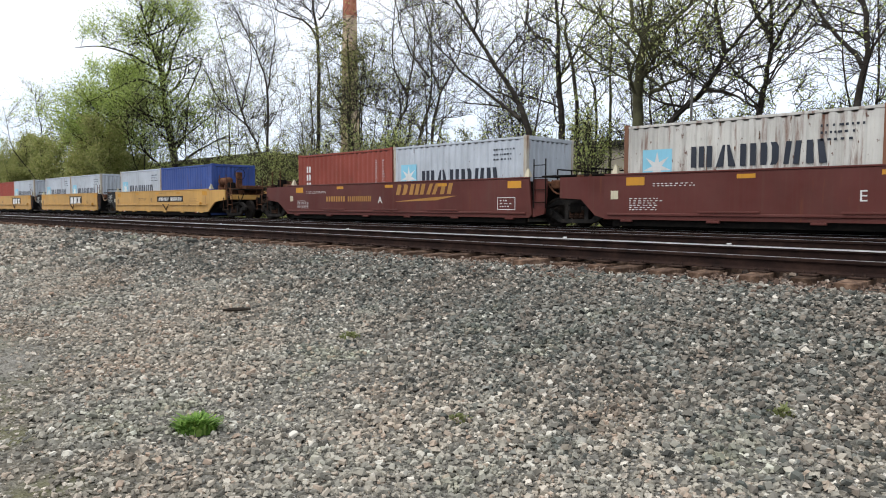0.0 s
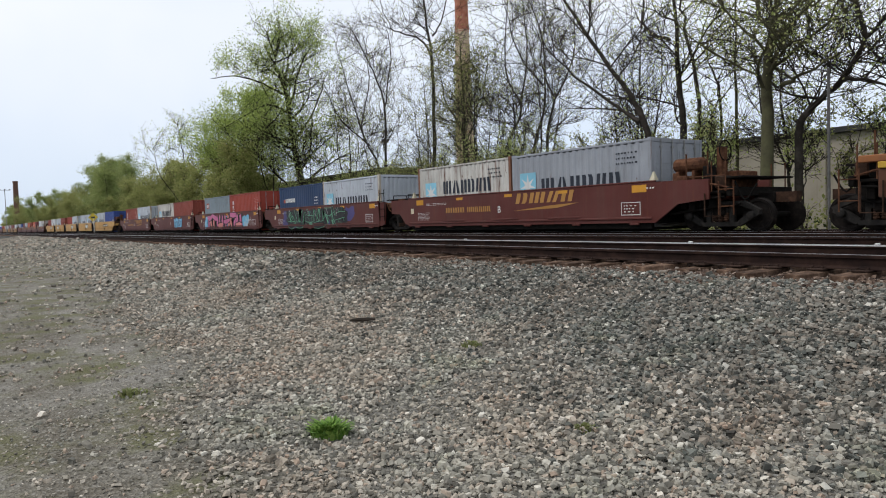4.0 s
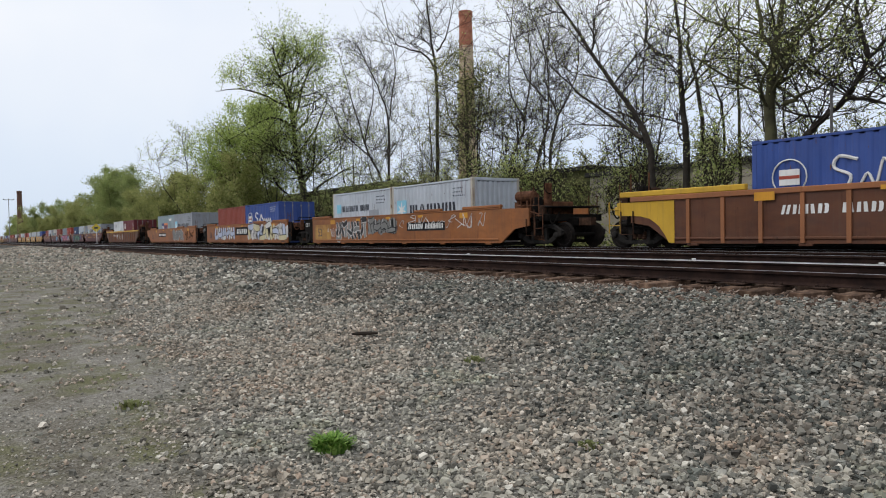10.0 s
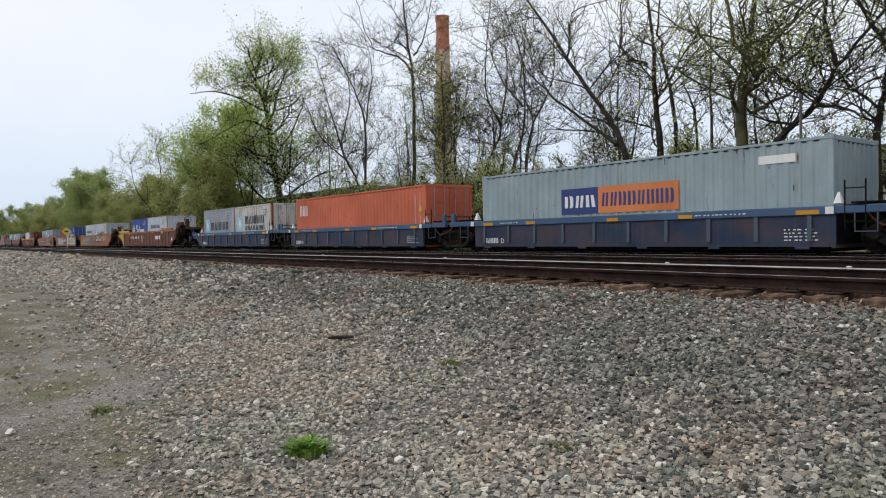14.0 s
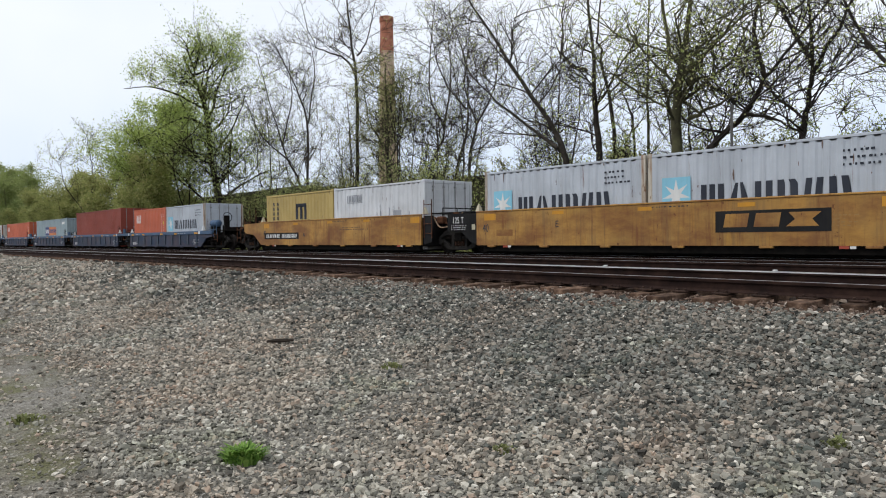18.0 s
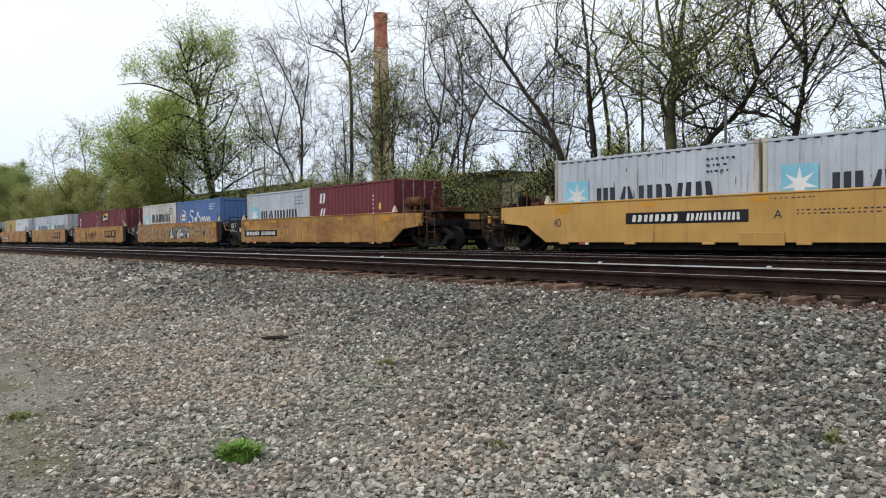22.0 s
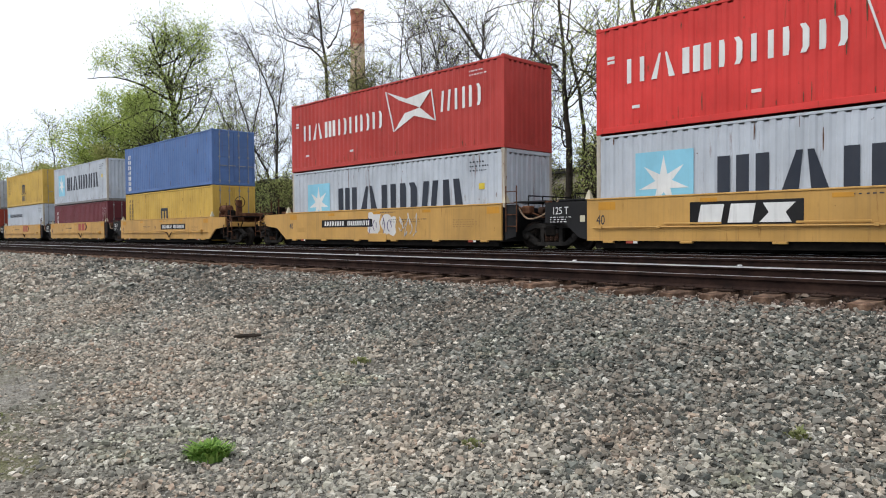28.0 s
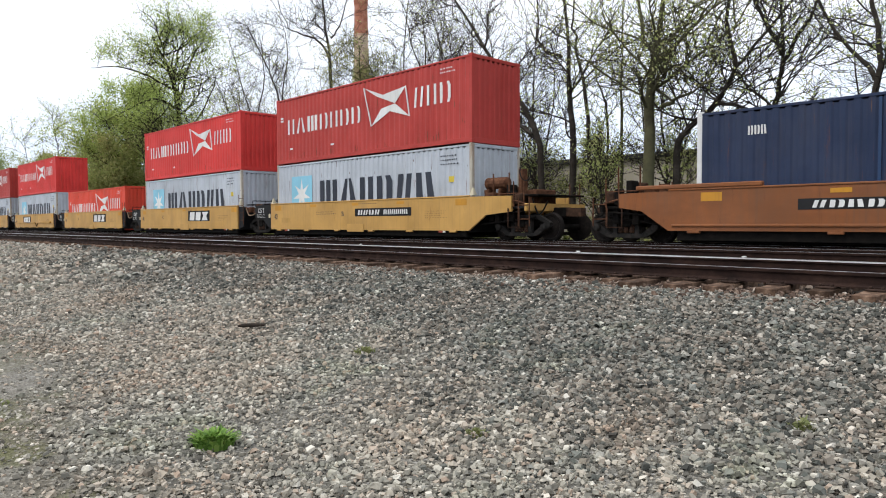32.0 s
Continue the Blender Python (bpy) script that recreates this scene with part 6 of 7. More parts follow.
def bubbles(ob, x0, x1, z0, z1, n, layers, line, seed, y=SIDE):
    """Swollen bodies run into one another: wider coats behind, then thin bent lines in them."""
    w, cz = (x1 - x0) / n, (z0 + z1) / 2
    for j, (colour, grow) in enumerate(layers):
        rng, g = random.Random(seed), Geo()
        for i in range(n):
            cx, dz, hh = x0 + (i + 0.5) * w, rng.uniform(-0.08, 0.08) * (z1 - z0), (z1 - z0) * rng.uniform(0.86, 1.0)
            blob(g, cx, cz + dz, w * 1.02 + grow, hh + grow, y - 0.003 - 0.003 * j - 0.0006 * (i % 2), rng, 0.1)
        part("graffiti", g, SPRAY[colour], ob)["kind"] = "stuff"
    rng, g = random.Random(seed + 1), Geo()
    for i in range(n):
        cx, h = x0 + (i + 0.5) * w, z1 - z0
        for dx, a0, a1, r in ((-0.46, -1.3, 1.5, 0.34), (0.05, 1.2, 4.6, 0.20), (0.12, -0.6, 1.9, 0.13)):
            a1 += rng.uniform(-0.3, 0.3)
            pts = [(cx + (dx + 0.55 * r * math.cos(a0 + (a1 - a0) * t / 4)) * w + rng.uniform(-0.02, 0.02), cz + (1.15 * r * math.sin(a0 + (a1 - a0) * t / 4) + rng.uniform(-0.03, 0.03)) * h) for t in range(5)]
            stroke(g, [(v.x, v.z) for v in smooth_path([(a, 0, c) for a, c in pts], 3)], 0.032, y - 0.006 - 0.003 * len(layers))
    part("graffiti", g, SPRAY[line], ob)["kind"] = "stuff"


def scribble(ob, x0, x1, z0, z1, n, mat, seed, y=SIDE, r=0.012):
    rng = random.Random(seed)
    g = Geo()
    w = (x1 - x0) / n
    for i in range(n):
        c = [(x0 + (i + rng.uniform(0.0, 1.1)) * w, y - 0.004, rng.uniform(z0, z1)) for _ in range(6)]
        g.tube(smooth_path(c, 5), r, 4, False)
    part("graffiti", g, mat, ob)["kind"] = "stuff"


def car_marks(ob, style, letter, kind, seed, joint_left):
    """Reflectors, car letter, load stencils and the owner's panel on the side that faces the viewer."""
    y = SIDE - 0.002
    S = STYLES[style]
    style = style.replace("_flat", "")
    zt = S["zt"]
    top = S["chord"][2] - 0.02 if "chord" in S else zt
    ink = DARK_INK if style in ("ttx", "ttx_old", "orange", "long_orange") else WHITE_INK
    yc = y - (0.047 if "chord" in S else 0)
    for x in ((0.25, 3.1, 6.0, 8.7, 11.7) if style != "blue" else (0.4, 2.6, 6.0, 8.4, 11.5)):
        big = x in (0.25, 11.7, 11.5, 0.4)
        panel(ob, "reflector", x, x + (0.52 if big else 0.42), top - (0.27 if big and style != "blue" else 0.16), top - 0.06, ORANGE_INK, yc, "orange-yellow reflective patch")
    if style in ("ttx", "ttx_old"):
        fine_print(ob, 10.2, 11.3, 0.70, 1.0, 4, FAINT_INK, y, seed)
        fine_print(ob, 2.6 if kind == "red" else 6.4, 3.9 if kind == "red" else 7.6, 1.26, 1.34, 1, ink, y, seed)
        if joint_left:
            words(ob, "125 T", -1.32, 1.05, 0.30, WHITE_INK, SIDE + 0.012, 0.8)
            panel(ob, "patch", -0.36, -0.2, 0.82, 1.0, CREAM_INK, SIDE + 0.018)
            fine_print(ob, -1.38, -0.62, 0.80, 1.0, 3, WHITE_INK, SIDE + 0.012, seed)
        for x in (1.1, 10.9):
            panel(ob, "reflector", x, x + 0.2, 0.235, 0.295, RED_INK, y - 0.012, "small red reflector tab")
            panel(ob, "reflector", x + 0.21, x + 0.33, 0.235, 0.295, WHITE_INK, y - 0.012)
        words(ob, "40", 0.18, 0.74, 0.36, DARK_INK, y, 0.75)
        panel(ob, "patch", 0.8, 1.5, 0.60, 0.80, S["side"], y)
        old = style == "ttx_old"
        lx = {"plate": 3.95 if old else 6.5 if letter == "A" else 5.3, "red": 8.35 if letter == "E" else 3.0, "black": 8.0 if letter == "E" and not old else 3.2}[kind]
        words(ob, letter, lx, 0.66 if old and kind == "plate" else 0.84, 0.28, DARK_INK, y)
        if kind == "plate":
            a, z = (0.28, 0.57) if old else (2.63, 0.78) if letter == "A" else (6.2, 0.82)
            panel(ob, "number_plate", a, a + 3.3, z, z + 0.30, BLACK_PAINT, y, "black reporting-mark plate with pale strokes")
            bars(ob, a + 0.2, a + 1.5, z + 0.06, z + 0.24, 4, WHITE_INK, y - 0.005, "car_number", 0.12, seed=seed)
            bars(ob, a + 1.75, a + 3.1, z + 0.06, z + 0.24, 6, WHITE_INK, y - 0.005, "car_number", 0.12, seed=seed + 1)
            fine_print(ob, 7.0 if letter == "A" else 3.55, 9.0 if letter == "A" else 4.9, 0.9, 1.06, 2, ink, y, seed)
        elif kind == "black":
            a = 8.15 if old else 2.85 if letter == "E" else 6.7
            panel(ob, "marking_panel", a, a + 2.6, 0.62 if style == "ttx_old" else 0.70, 1.13 if style == "ttx_old" else 1.25, BLACK_PAINT, y, "black owner's panel with slanted pale strokes")
            bars(ob, a + 0.2, a + 2.35, 0.74, 1.06 if style == "ttx_old" else 1.18, 3, WHITE_INK if style == "ttx" else YELLOW_OLD, y - 0.005, "lettering", 0.18, form="bbx", slit=0)
        elif kind == "red":
            a = 3.35 if letter == "E" else 6.9
            bars(ob, a, a + 1.3, 0.86, 1.36, 2, RED_INK, y, form="bb", slit=0)
            for dx, mt in ((1.3, RED_INK), (1.5, BLACK_PAINT)):
                g = Geo().prism([(a + dx, 0.86), (a + dx + 0.14, 0.86), (a + dx + 0.42, 1.11), (a + dx + 0.14, 1.36), (a + dx, 1.36), (a + dx + 0.26, 1.11)], y - 0.004, y)
                part("logo", g, mt, ob)
            words(ob, "LD LMT 123,200 PER UNIT", 6.5 if letter == "E" else 3.9, 1.0, 0.13, DARK_INK, y)
    elif style == "oxide":
        fine_print(ob, 1.0, 2.4, 1.10, 1.21, 2, WHITE_INK, y, seed)
        fine_print(ob, 0.35, 1.3, 0.50, 0.84, 6, WHITE_INK, y, seed + 1)
        panel(ob, "patch", -0.2, 0.02, 0.8, 1.02, CREAM_INK, y)
        fr = Geo()
        for a, b, c, d in ((11.3, 12.0, 0.5, 0.52), (11.3, 12.0, 0.86, 0.88), (11.3, 11.32, 0.5, 0.88), (11.98, 12.0, 0.5, 0.88)):
            fr.box(a, b, y - 0.003, y, c, d, 0.0005)
        part("stencil", fr, WHITE_INK, ob)
        fine_print(ob, 11.4, 11.9, 0.56, 0.82, 3, WHITE_INK, y, seed + 2)
        words(ob, letter, 5.6, 0.72, 0.34, WHITE_INK, y)
        if kind == "gold":
            bars(ob, 6.6, 9.3, 1.0, 1.36, 4, GOLD_INK, y, "lettering", 0.3, form="cnpb")
            g = Geo().prism([(6.5, 0.76), (8.6, 0.80), (9.6, 0.95), (8.4, 0.90)], y - 0.003, y)
            part("logo", g, GOLD_INK, ob, "gold sweep under the owner's mark")
            bars(ob, 2.4, 3.6, 0.78, 0.98, 4, GOLD_INK, y, "car_number", seed=seed)
            bars(ob, 3.8, 5.2, 0.78, 0.98, 6, GOLD_INK, y, "car_number", seed=seed + 1)
        if joint_left:
            fine_print(ob, 12.2, 12.5, 1.2, 1.32, 1, WHITE_INK, y, 3)
    elif style == "orange":
        if letter == "B":
            panel(ob, "patch", -1.75, 0.25, 0.26, 1.12, YELLOW_OLD, y + 0.001, "paler yellow repainted patch")
        words(ob, "53", -1.3, 0.5, 0.62, DARK_INK, y - 0.004, 0.8)
        if joint_left:
            words(ob, "125 T", -3.0, 1.05, 0.3, WHITE_INK, SIDE + 0.012, 0.8)
        words(ob, letter, 6.9 if letter == "B" else 4.6, 0.72, 0.3, DARK_INK, y)
        if kind == "plate":
            a = 7.8 if letter == "B" else 1.4
            panel(ob, "number_plate", a, a + 2.9, 0.68, 1.04, BLACK_PAINT, y, "black reporting-mark plate with pale strokes")
            bars(ob, a + 0.12, a + 1.25, 0.76, 0.97, 4, WHITE_INK, y - 0.005, "car_number", 0.15, seed=seed)
            bars(ob, a + 1.45, a + 2.75, 0.76, 0.97, 6, WHITE_INK, y - 0.005, "car_number", 0.15, seed=seed + 2)
        elif kind == "badge":
            panel(ob, "marking_panel", 4.8, 7.4, 0.66, 1.22, BLACK_PAINT, y, "black owner's panel with white strokes")
            bars(ob, 5.1, 7.1, 0.76, 1.1, 3, WHITE_INK, y - 0.005, "lettering", 0.15, form="bpc")
    elif style in ("rib", "rib_plain"):
        bars(ob, 0.9, 2.0, 0.86, 1.08, 4, WHITE_INK, y - 0.002, "car_number", 0.1, seed=seed)
        bars(ob, 2.3, 4.0, 0.86, 1.08, 6, WHITE_INK, y - 0.002, "car_number", 0.1, seed=seed + 1)
        if style == "rib":
            words(ob, "53", 11.85, 0.55, 0.42, GEAR, y, 0.9)
            for t, z in (("20", 0.92), ("40", 0.76)):
                words(ob, t, 12.60, z, 0.15, DARK_INK, SIDE - 0.054)
            panel(ob, "patch", 14.5, 14.76, 0.62, 0.86, WHITE_INK, y)
            bars(ob, 9.4, 11.2, 0.75, 1.05, 3, WHITE_INK, y - 0.002, "lettering", 0.1, form="bbx", slit=0)
            scribble(ob, 4.6, 5.6, 0.5, 1.2, 2, WHITE_INK, seed)
        else:
            scribble(ob, 3.2, 7.5, 0.2, 1.2, 5, SPRAY["chalk"], seed, r=0.018)
    elif style == "blue":
        bars(ob, 0.5, 1.15, 0.30, 0.48, 4, WHITE_INK, y, "car_number", seed=seed)
        words(ob, letter, 1.28, 0.30, 0.24, WHITE_INK, y)
        fine_print(ob, 11.2, 12.1, 0.3, 0.62, 4, WHITE_INK, y, seed)
        fine_print(ob, 8.9, 10.6, 0.95, 1.03, 1, WHITE_INK, yc, seed)
        fine_print(ob, 1.3, 2.3, 0.95, 1.03, 1, WHITE_INK, yc, seed + 5)
        for x in (-0.3, 12.15):
            panel(ob, "patch", x, x + 0.18, 0.92, 1.08, WHITE_INK, yc)
    elif style == "long_orange":
        panel(ob, "number_plate", 2.46, 6.9, 0.82, 1.06, BLACK_PAINT, y, "black reporting-mark plate with pale strokes")
        bars(ob, 2.75, 4.1, 0.86, 1.02, 4, WHITE_INK, y - 0.005, "car_number", 0.12, seed=seed)
        bars(ob, 5.0, 6.5, 0.86, 1.02, 6, WHITE_INK, y - 0.005, "car_number", 0.12, seed=seed + 1)


# ---- containers ----
W = 2.438


def corrugated(length, z0, z1, y_out, depth, pitch, sign, shade_notch=0.0):
    """A wall of trapezoid waves with a flat back, sign -1 faces -y. Valleys can stop short at the top: gaps added to
    shape the shade under the rail.
    """
    xs, ys = [0.0], [0.0]
    n = max(3, int(round((length - 0.2) / pitch)))
    p = (length - 0.2) / n
    for i in range(n):
        a = 0.1 + i * p
        xs += [a + 0.10 * p, a + 0.27 * p, a + 0.58 * p, a + 0.75 * p]
        ys += [0, depth, depth, 0]
    xs.append(length)
    ys.append(0)
    m = len(xs)
    vs = [(x, y_out - sign * d, z0) for x, d in zip(xs, ys)] + [(x, y_out - sign * d, z1 - shade_notch * (d > 0)) for x, d in zip(xs, ys)]
    back_top = z1 - 1.3 * shade_notch
    vs += [(0, y_out - sign * (depth + 0.02), z0), (length, y_out - sign * (depth + 0.02), z0), (length, y_out - sign * (depth + 0.02), back_top), (0, y_out - sign * (depth + 0.02), back_top)]
    fs = [(i, i + 1, m + i + 1, m + i) for i in range(m - 1)]
    fs.append((2 * m + 1, 2 * m, 2 * m + 3, 2 * m + 2))
    if sign > 0:
        fs = [tuple(reversed(f)) for f in fs]
    return Geo().add(vs, fs)


def turn_geo(g, m):
    g.v = [tuple(m @ Vector(v)) for v in g.v]
    return g


def container(L, H, col, doors_right, label, posts=None):
    """A shipping container: its left lower corner at the origin, centred across the track."""
    mat = BOX[col]
    pm = posts or mat
    c = thing("shipping_container", Matrix(), label, "container", "containers of the train")
    k = (round(L, 2), round(H, 2))
    hw = W / 2
    part("side_wall", corrugated(L - 0.24, 0.16, H - 0.09, -hw + 0.012, 0.023, 0.278, -1, 0.042), mat, c, key=("near", k)).location.x = 0.12
    part("side_wall", corrugated(L - 0.24, 0.16, H - 0.09, hw - 0.012, 0.023, 0.278, 1, 0.042), mat, c, key=("far", k)).location.x = 0.12
    if ("roof", k, mat.name) not in MESHES:
        rg = corrugated(L - 0.2, -hw + 0.06, hw - 0.06, -H + 0.02, 0.02, 0.24, -1)
        turn_geo(rg, Matrix(((1, 0, 0, 0), (0, 0, 1, 0), (0, -1, 0, 0), (0, 0, 0, 1))))
    else:
        rg = None
    part("roof", rg, mat, c, key=("roof", k)).location.x = 0.1
    fr = Geo()
    for y in (-hw, hw - 0.06):
        fr.box(0.1, L - 0.1, y, y + 0.06, H - 0.10, H - 0.035, 0.008)
    for x in (0.0, L - 0.12):
        fr.box(x, x + 0.12, -hw + 0.1, hw - 0.1, H - 0.13, H - 0.01, 0.008)
    part("frame", fr, mat, c, key=("rails", k))
    base = Geo().box(0.12, L - 0.12, -hw + 0.06, hw - 0.06, 0.08, 0.14, 0.005)
    for y in (-hw, hw - 0.06):
        base.box(0.1, L - 0.1, y, y + 0.06, 0.02, 0.17, 0.008)
    for x in (0.0, L - 0.12):
        base.box(x, x + 0.12, -hw + 0.1, hw - 0.1, 0.0, 0.17, 0.008)
    part("base_frame", base, GRIMY_BASE if col in ("maersk", "maersk_grey", "sealand", "white", "pono", "tal_grey") else mat, c, key=("base", k))
    for x in (0.0, L - 0.13):
        for y in (-hw, hw - 0.13):
            g = Geo().box(x + 0.002, x + 0.128, y + 0.002, y + 0.128, 0.12, H - 0.12, 0.01)
            for z in (0.0, H - 0.118):
                g.box(x - 0.002, x + 0.132, y - 0.003, y + 0.133, z, z + 0.118, 0.008).box(x + 0.035, x + 0.10, y - 0.006, y + 0.10, z + 0.035, z + 0.085, 0.004)
            part("corner_post", g, pm, c, key=("post", k, x, y))
    for right in (False, True):
        xo = L if right else 0.0
        d = 1 if right else -1
        if right == doors_right:
            for j, (ya, yb) in enumerate(((-hw + 0.13, -0.006), (0.006, hw - 0.13))):
                g = Geo().box(min(xo - d * 0.07, xo - d * 0.015), max(xo - d * 0.07, xo - d * 0.015), ya, yb, 0.17, H - 0.13, 0.01)
                for q in range(4):
                    zz = 0.3 + q * (H - 0.55) / 4
                    g.box(min(xo - d * 0.02, xo - d * 0.003), max(xo - d * 0.02, xo - d * 0.003), ya + 0.1, yb - 0.1, zz, zz + (H - 0.55) / 4 - 0.12, 0.008)
                door = part("door", g, mat, c, key=("door", k, j, right))
                for y in (ya + 0.28, yb - 0.28):
                    rod = Geo().tube([(xo + d * 0.028, y, 0.09), (xo + d * 0.028, y, H - 0.05)], 0.02, 6)
                    for zz in (0.2, H * 0.5, H - 0.3):
                        rod.box(xo + min(0, d * 0.05), xo + max(0, d * 0.05), y - 0.05, y + 0.05, zz, zz + 0.06, 0.005)
                    rod.box(xo + min(d * 0.02, d * 0.05), xo + max(d * 0.02, d * 0.05), y, y + 0.38, 1.0, 1.04, 0.004)
                    part("lock_rod", rod, GALV, door, "grey locking bar", key=("rod", k, j, y, right))
        else:
            if ("end", k, right, mat.name) not in MESHES:
                g = corrugated(W - 0.26, 0.16, H - 0.12, 0, 0.040, 0.25, -1, 0.05)
                g = turn_geo(g, pose(xo - d * 0.012, -d * (hw - 0.13), 0, 0, 0, 90 * d))
            else:
                g = None
            part("end_wall", g, mat, c, key=("end", k, right))
    return c


CY = -W / 2 + 0.009    # plane of painted marks on a container side


def box_marks(c, kind, L, H, seed):
    y = CY
    ink = WHITE_INK
    if kind in ("blue_star", "blue_star_dark", "two_line"):
        ink = DARK_INK
        if L < 7:
            a, b, z0, z1 = (0.42, 1.22, 1.02, 1.92) if kind != "two_line" else (0.55, 1.35, 1.02, 1.92)
            panel(c, "marking_panel", a, b, z0, z1, SKY_INK, y, "light blue square behind a white star")
            star(c, (a + b) / 2, (z0 + z1) / 2, 0.40, y - 0.005)
            if kind == "two_line":
                bars(c, 1.85, 4.9, 1.42, 1.93, 6, DARK_INK, y, form="ntbcpk")
                bars(c, 1.85, 4.9, 1.02, 1.33, 7, DARK_INK, y, form="pbtbtnc")
            else:
                bars(c, 1.5, 4.95, 1.14, 1.68, 6, DARK_INK, y, form="ntbcpk")
            fine_print(c, 4.75, 5.6, H - 0.75, H - 0.3, 3, DARK_INK, y, seed)
        else:
            panel(c, "marking_panel", 1.2, 2.8, H - 2.2, H - 0.58, SKY_INK, y, "light blue square behind a white star")
            star(c, 2.0, H - 1.39, 0.70, y - 0.005)
            bars(c, 3.4, 10.4, H - 1.86, H - 0.84, 6, DARK_INK, y, form="ntbcpk")
            fine_print(c, 10.7, 11.6, H - 0.7, H - 0.28, 3, DARK_INK, y, seed)
            panel(c, "patch", 11.1, 11.35, H - 1.25, H - 1.05, SUN_INK, y)
    elif kind == "small_star":
        panel(c, "marking_panel", 0.45, 0.95, H - 1.05, H - 0.6, SKY_INK, y)
        n = 1.0 if L < 7 else 1.6
        bars(c, 1.1, 1.1 + 1.7 * n, H - 1.0, H - 0.7, 6, DARK_INK, y, form="ntbcpk")
        bars(c, 1.3 + 1.7 * n, 1.3 + 2.6 * n, H - 1.0, H - 0.7, 4, DARK_INK, y, seed=seed + 1)
        fine_print(c, L - 1.4, L - 0.5, H - 0.75, H - 0.3, 3, DARK_INK, y, seed)
        if L > 7:
            scribble(c, 1.3, 3.2, 0.75, 1.3, 3, RED_INK, seed, y)
        else:
            panel(c, "patch", 3.9, 4.8, 1.0, 1.6, BOX["maersk_grey"], y, "plain grey repainted patch")
    elif kind == "hamburg":
        bars(c, 0.95, 6.2, H - 1.62, H - 0.98, 7, WHITE_INK, y, form="btncbcc", slit=0.5, gap=0.34)
        flag = [[(6.45, H - 0.35), (7.6, H - 0.75), (8.9, H - 0.6), (8.3, H - 1.15), (7.2, H - 0.75)], [(6.9, H - 1.85), (7.5, H - 1.25), (8.3, H - 1.15), (9.1, H - 1.7), (8.0, H - 1.4)]]
        for f in flag:
            part("logo", Geo().prism(list(reversed(f)) if f is flag[0] else f[::-1], y - 0.004, y), WHITE_INK, c, "white flag shape")
        for p, q in (((6.45, H - 0.35), (6.9, H - 1.85)), ((8.9, H - 0.6), (9.1, H - 1.7))):
            part("logo", Geo().tube([(p[0], y - 0.002, p[1]), (q[0], y - 0.002, q[1])], 0.03, 4), WHITE_INK, c)
        bars(c, 9.35, 11.2, H - 1.45, H - 0.75, 3, WHITE_INK, y, form="pbc", slit=0.5, gap=0.34)
        fine_print(c, 10.7, 11.5, H - 0.5, H - 0.25, 2, WHITE_INK, y, seed)
        for x, z in ((0.35, H - 0.9), (0.35, H - 1.02), (1.1, 0.6), (4.2, 0.55)):
            panel(c, "patch", x, x + 0.22, z, z + 0.08, WHITE_INK, y)
    elif kind == "column":
        x = 0.62 if L < 7 else 0.7
        for i in range(4):
            bars(c, x, x + 0.28, H - 0.75 - i * 0.33, H - 0.5 - i * 0.33, 1, WHITE_INK, y, seed=seed + i)
        fine_print(c, L - 0.95, L - 0.85, 0.6, H - 0.4, 22, WHITE_INK, y, seed)
        fine_print(c, L - 0.55, L - 0.42, 0.8, H - 0.4, 14, WHITE_INK, y, seed + 1)
    elif kind == "corner_badge":
        bars(c, 0.5, 1.35, H - 0.95, H - 0.4, 3, WHITE_INK, y, form="ctb")
        fine_print(c, L - 0.8, L - 0.7, 0.5, H - 0.4, 22, WHITE_INK, y, seed)
        fine_print(c, L - 0.45, L - 0.35, 0.8, H - 0.3, 14, WHITE_INK, y, seed + 1)
        panel(c, "patch", L - 0.48, L - 0.32, H - 1.12, H - 0.92, SUN_INK, y)
    elif kind == "red_badge":
        panel(c, "marking_panel", 0.5, 1.15, H - 0.85, H - 0.45, RED_INK, y, "small red owner's badge")
        bars(c, 0.6, 1.05, H - 0.78, H - 0.55, 3, WHITE_INK, y - 0.005, seed=seed)
    elif kind == "sea":
        for i in range(5):
            bars(c, 0.95 + i * 0.28, 1.2 + i * 0.28, H - 0.95, H - 0.72, 1, WHITE_INK, y, seed=seed + i)
        panel(c, "marking_panel", 0.62, 0.9, H - 0.95, H - 0.78, RED_INK, y)
        fine_print(c, 5.0, 5.5, 0.9, 1.9, 6, WHITE_INK, y, seed)
    elif kind == "script":
        ring = Geo().tube([(0.95 + 0.42 * math.cos(a), y - 0.003, 1.62 + 0.42 * math.sin(a)) for a in np.linspace(0, 2 * math.pi, 21)], 0.02, 4, False)
        part("logo", ring, WHITE_INK, c, "white ring round a small flag")
        panel(c, "marking_panel", 0.7, 1.2, 1.42, 1.8, WHITE_INK, y)
        panel(c, "marking_panel", 0.7, 1.2, 1.57, 1.65, RED_INK, y - 0.005)
        g = Geo()
        g.tube(smooth_path([(2.5, y - 0.003, 1.9), (2.1, y - 0.003, 2.0), (2.0, y - 0.003, 1.75), (2.35, y - 0.003, 1.55), (2.2, y - 0.003, 1.25), (1.8, y - 0.003, 1.35)], 5), 0.04, 5)
        pts = []
        for i in range(15):
            pts.append((2.55 + i * 0.16, y - 0.003, 1.32 + 0.26 * (i % 2) + (0.3 if i in (3, 4) else 0)))
        g.tube(smooth_path(pts, 4), 0.035, 5)
        part("lettering", g, WHITE_INK, c, "flowing white brush strokes")
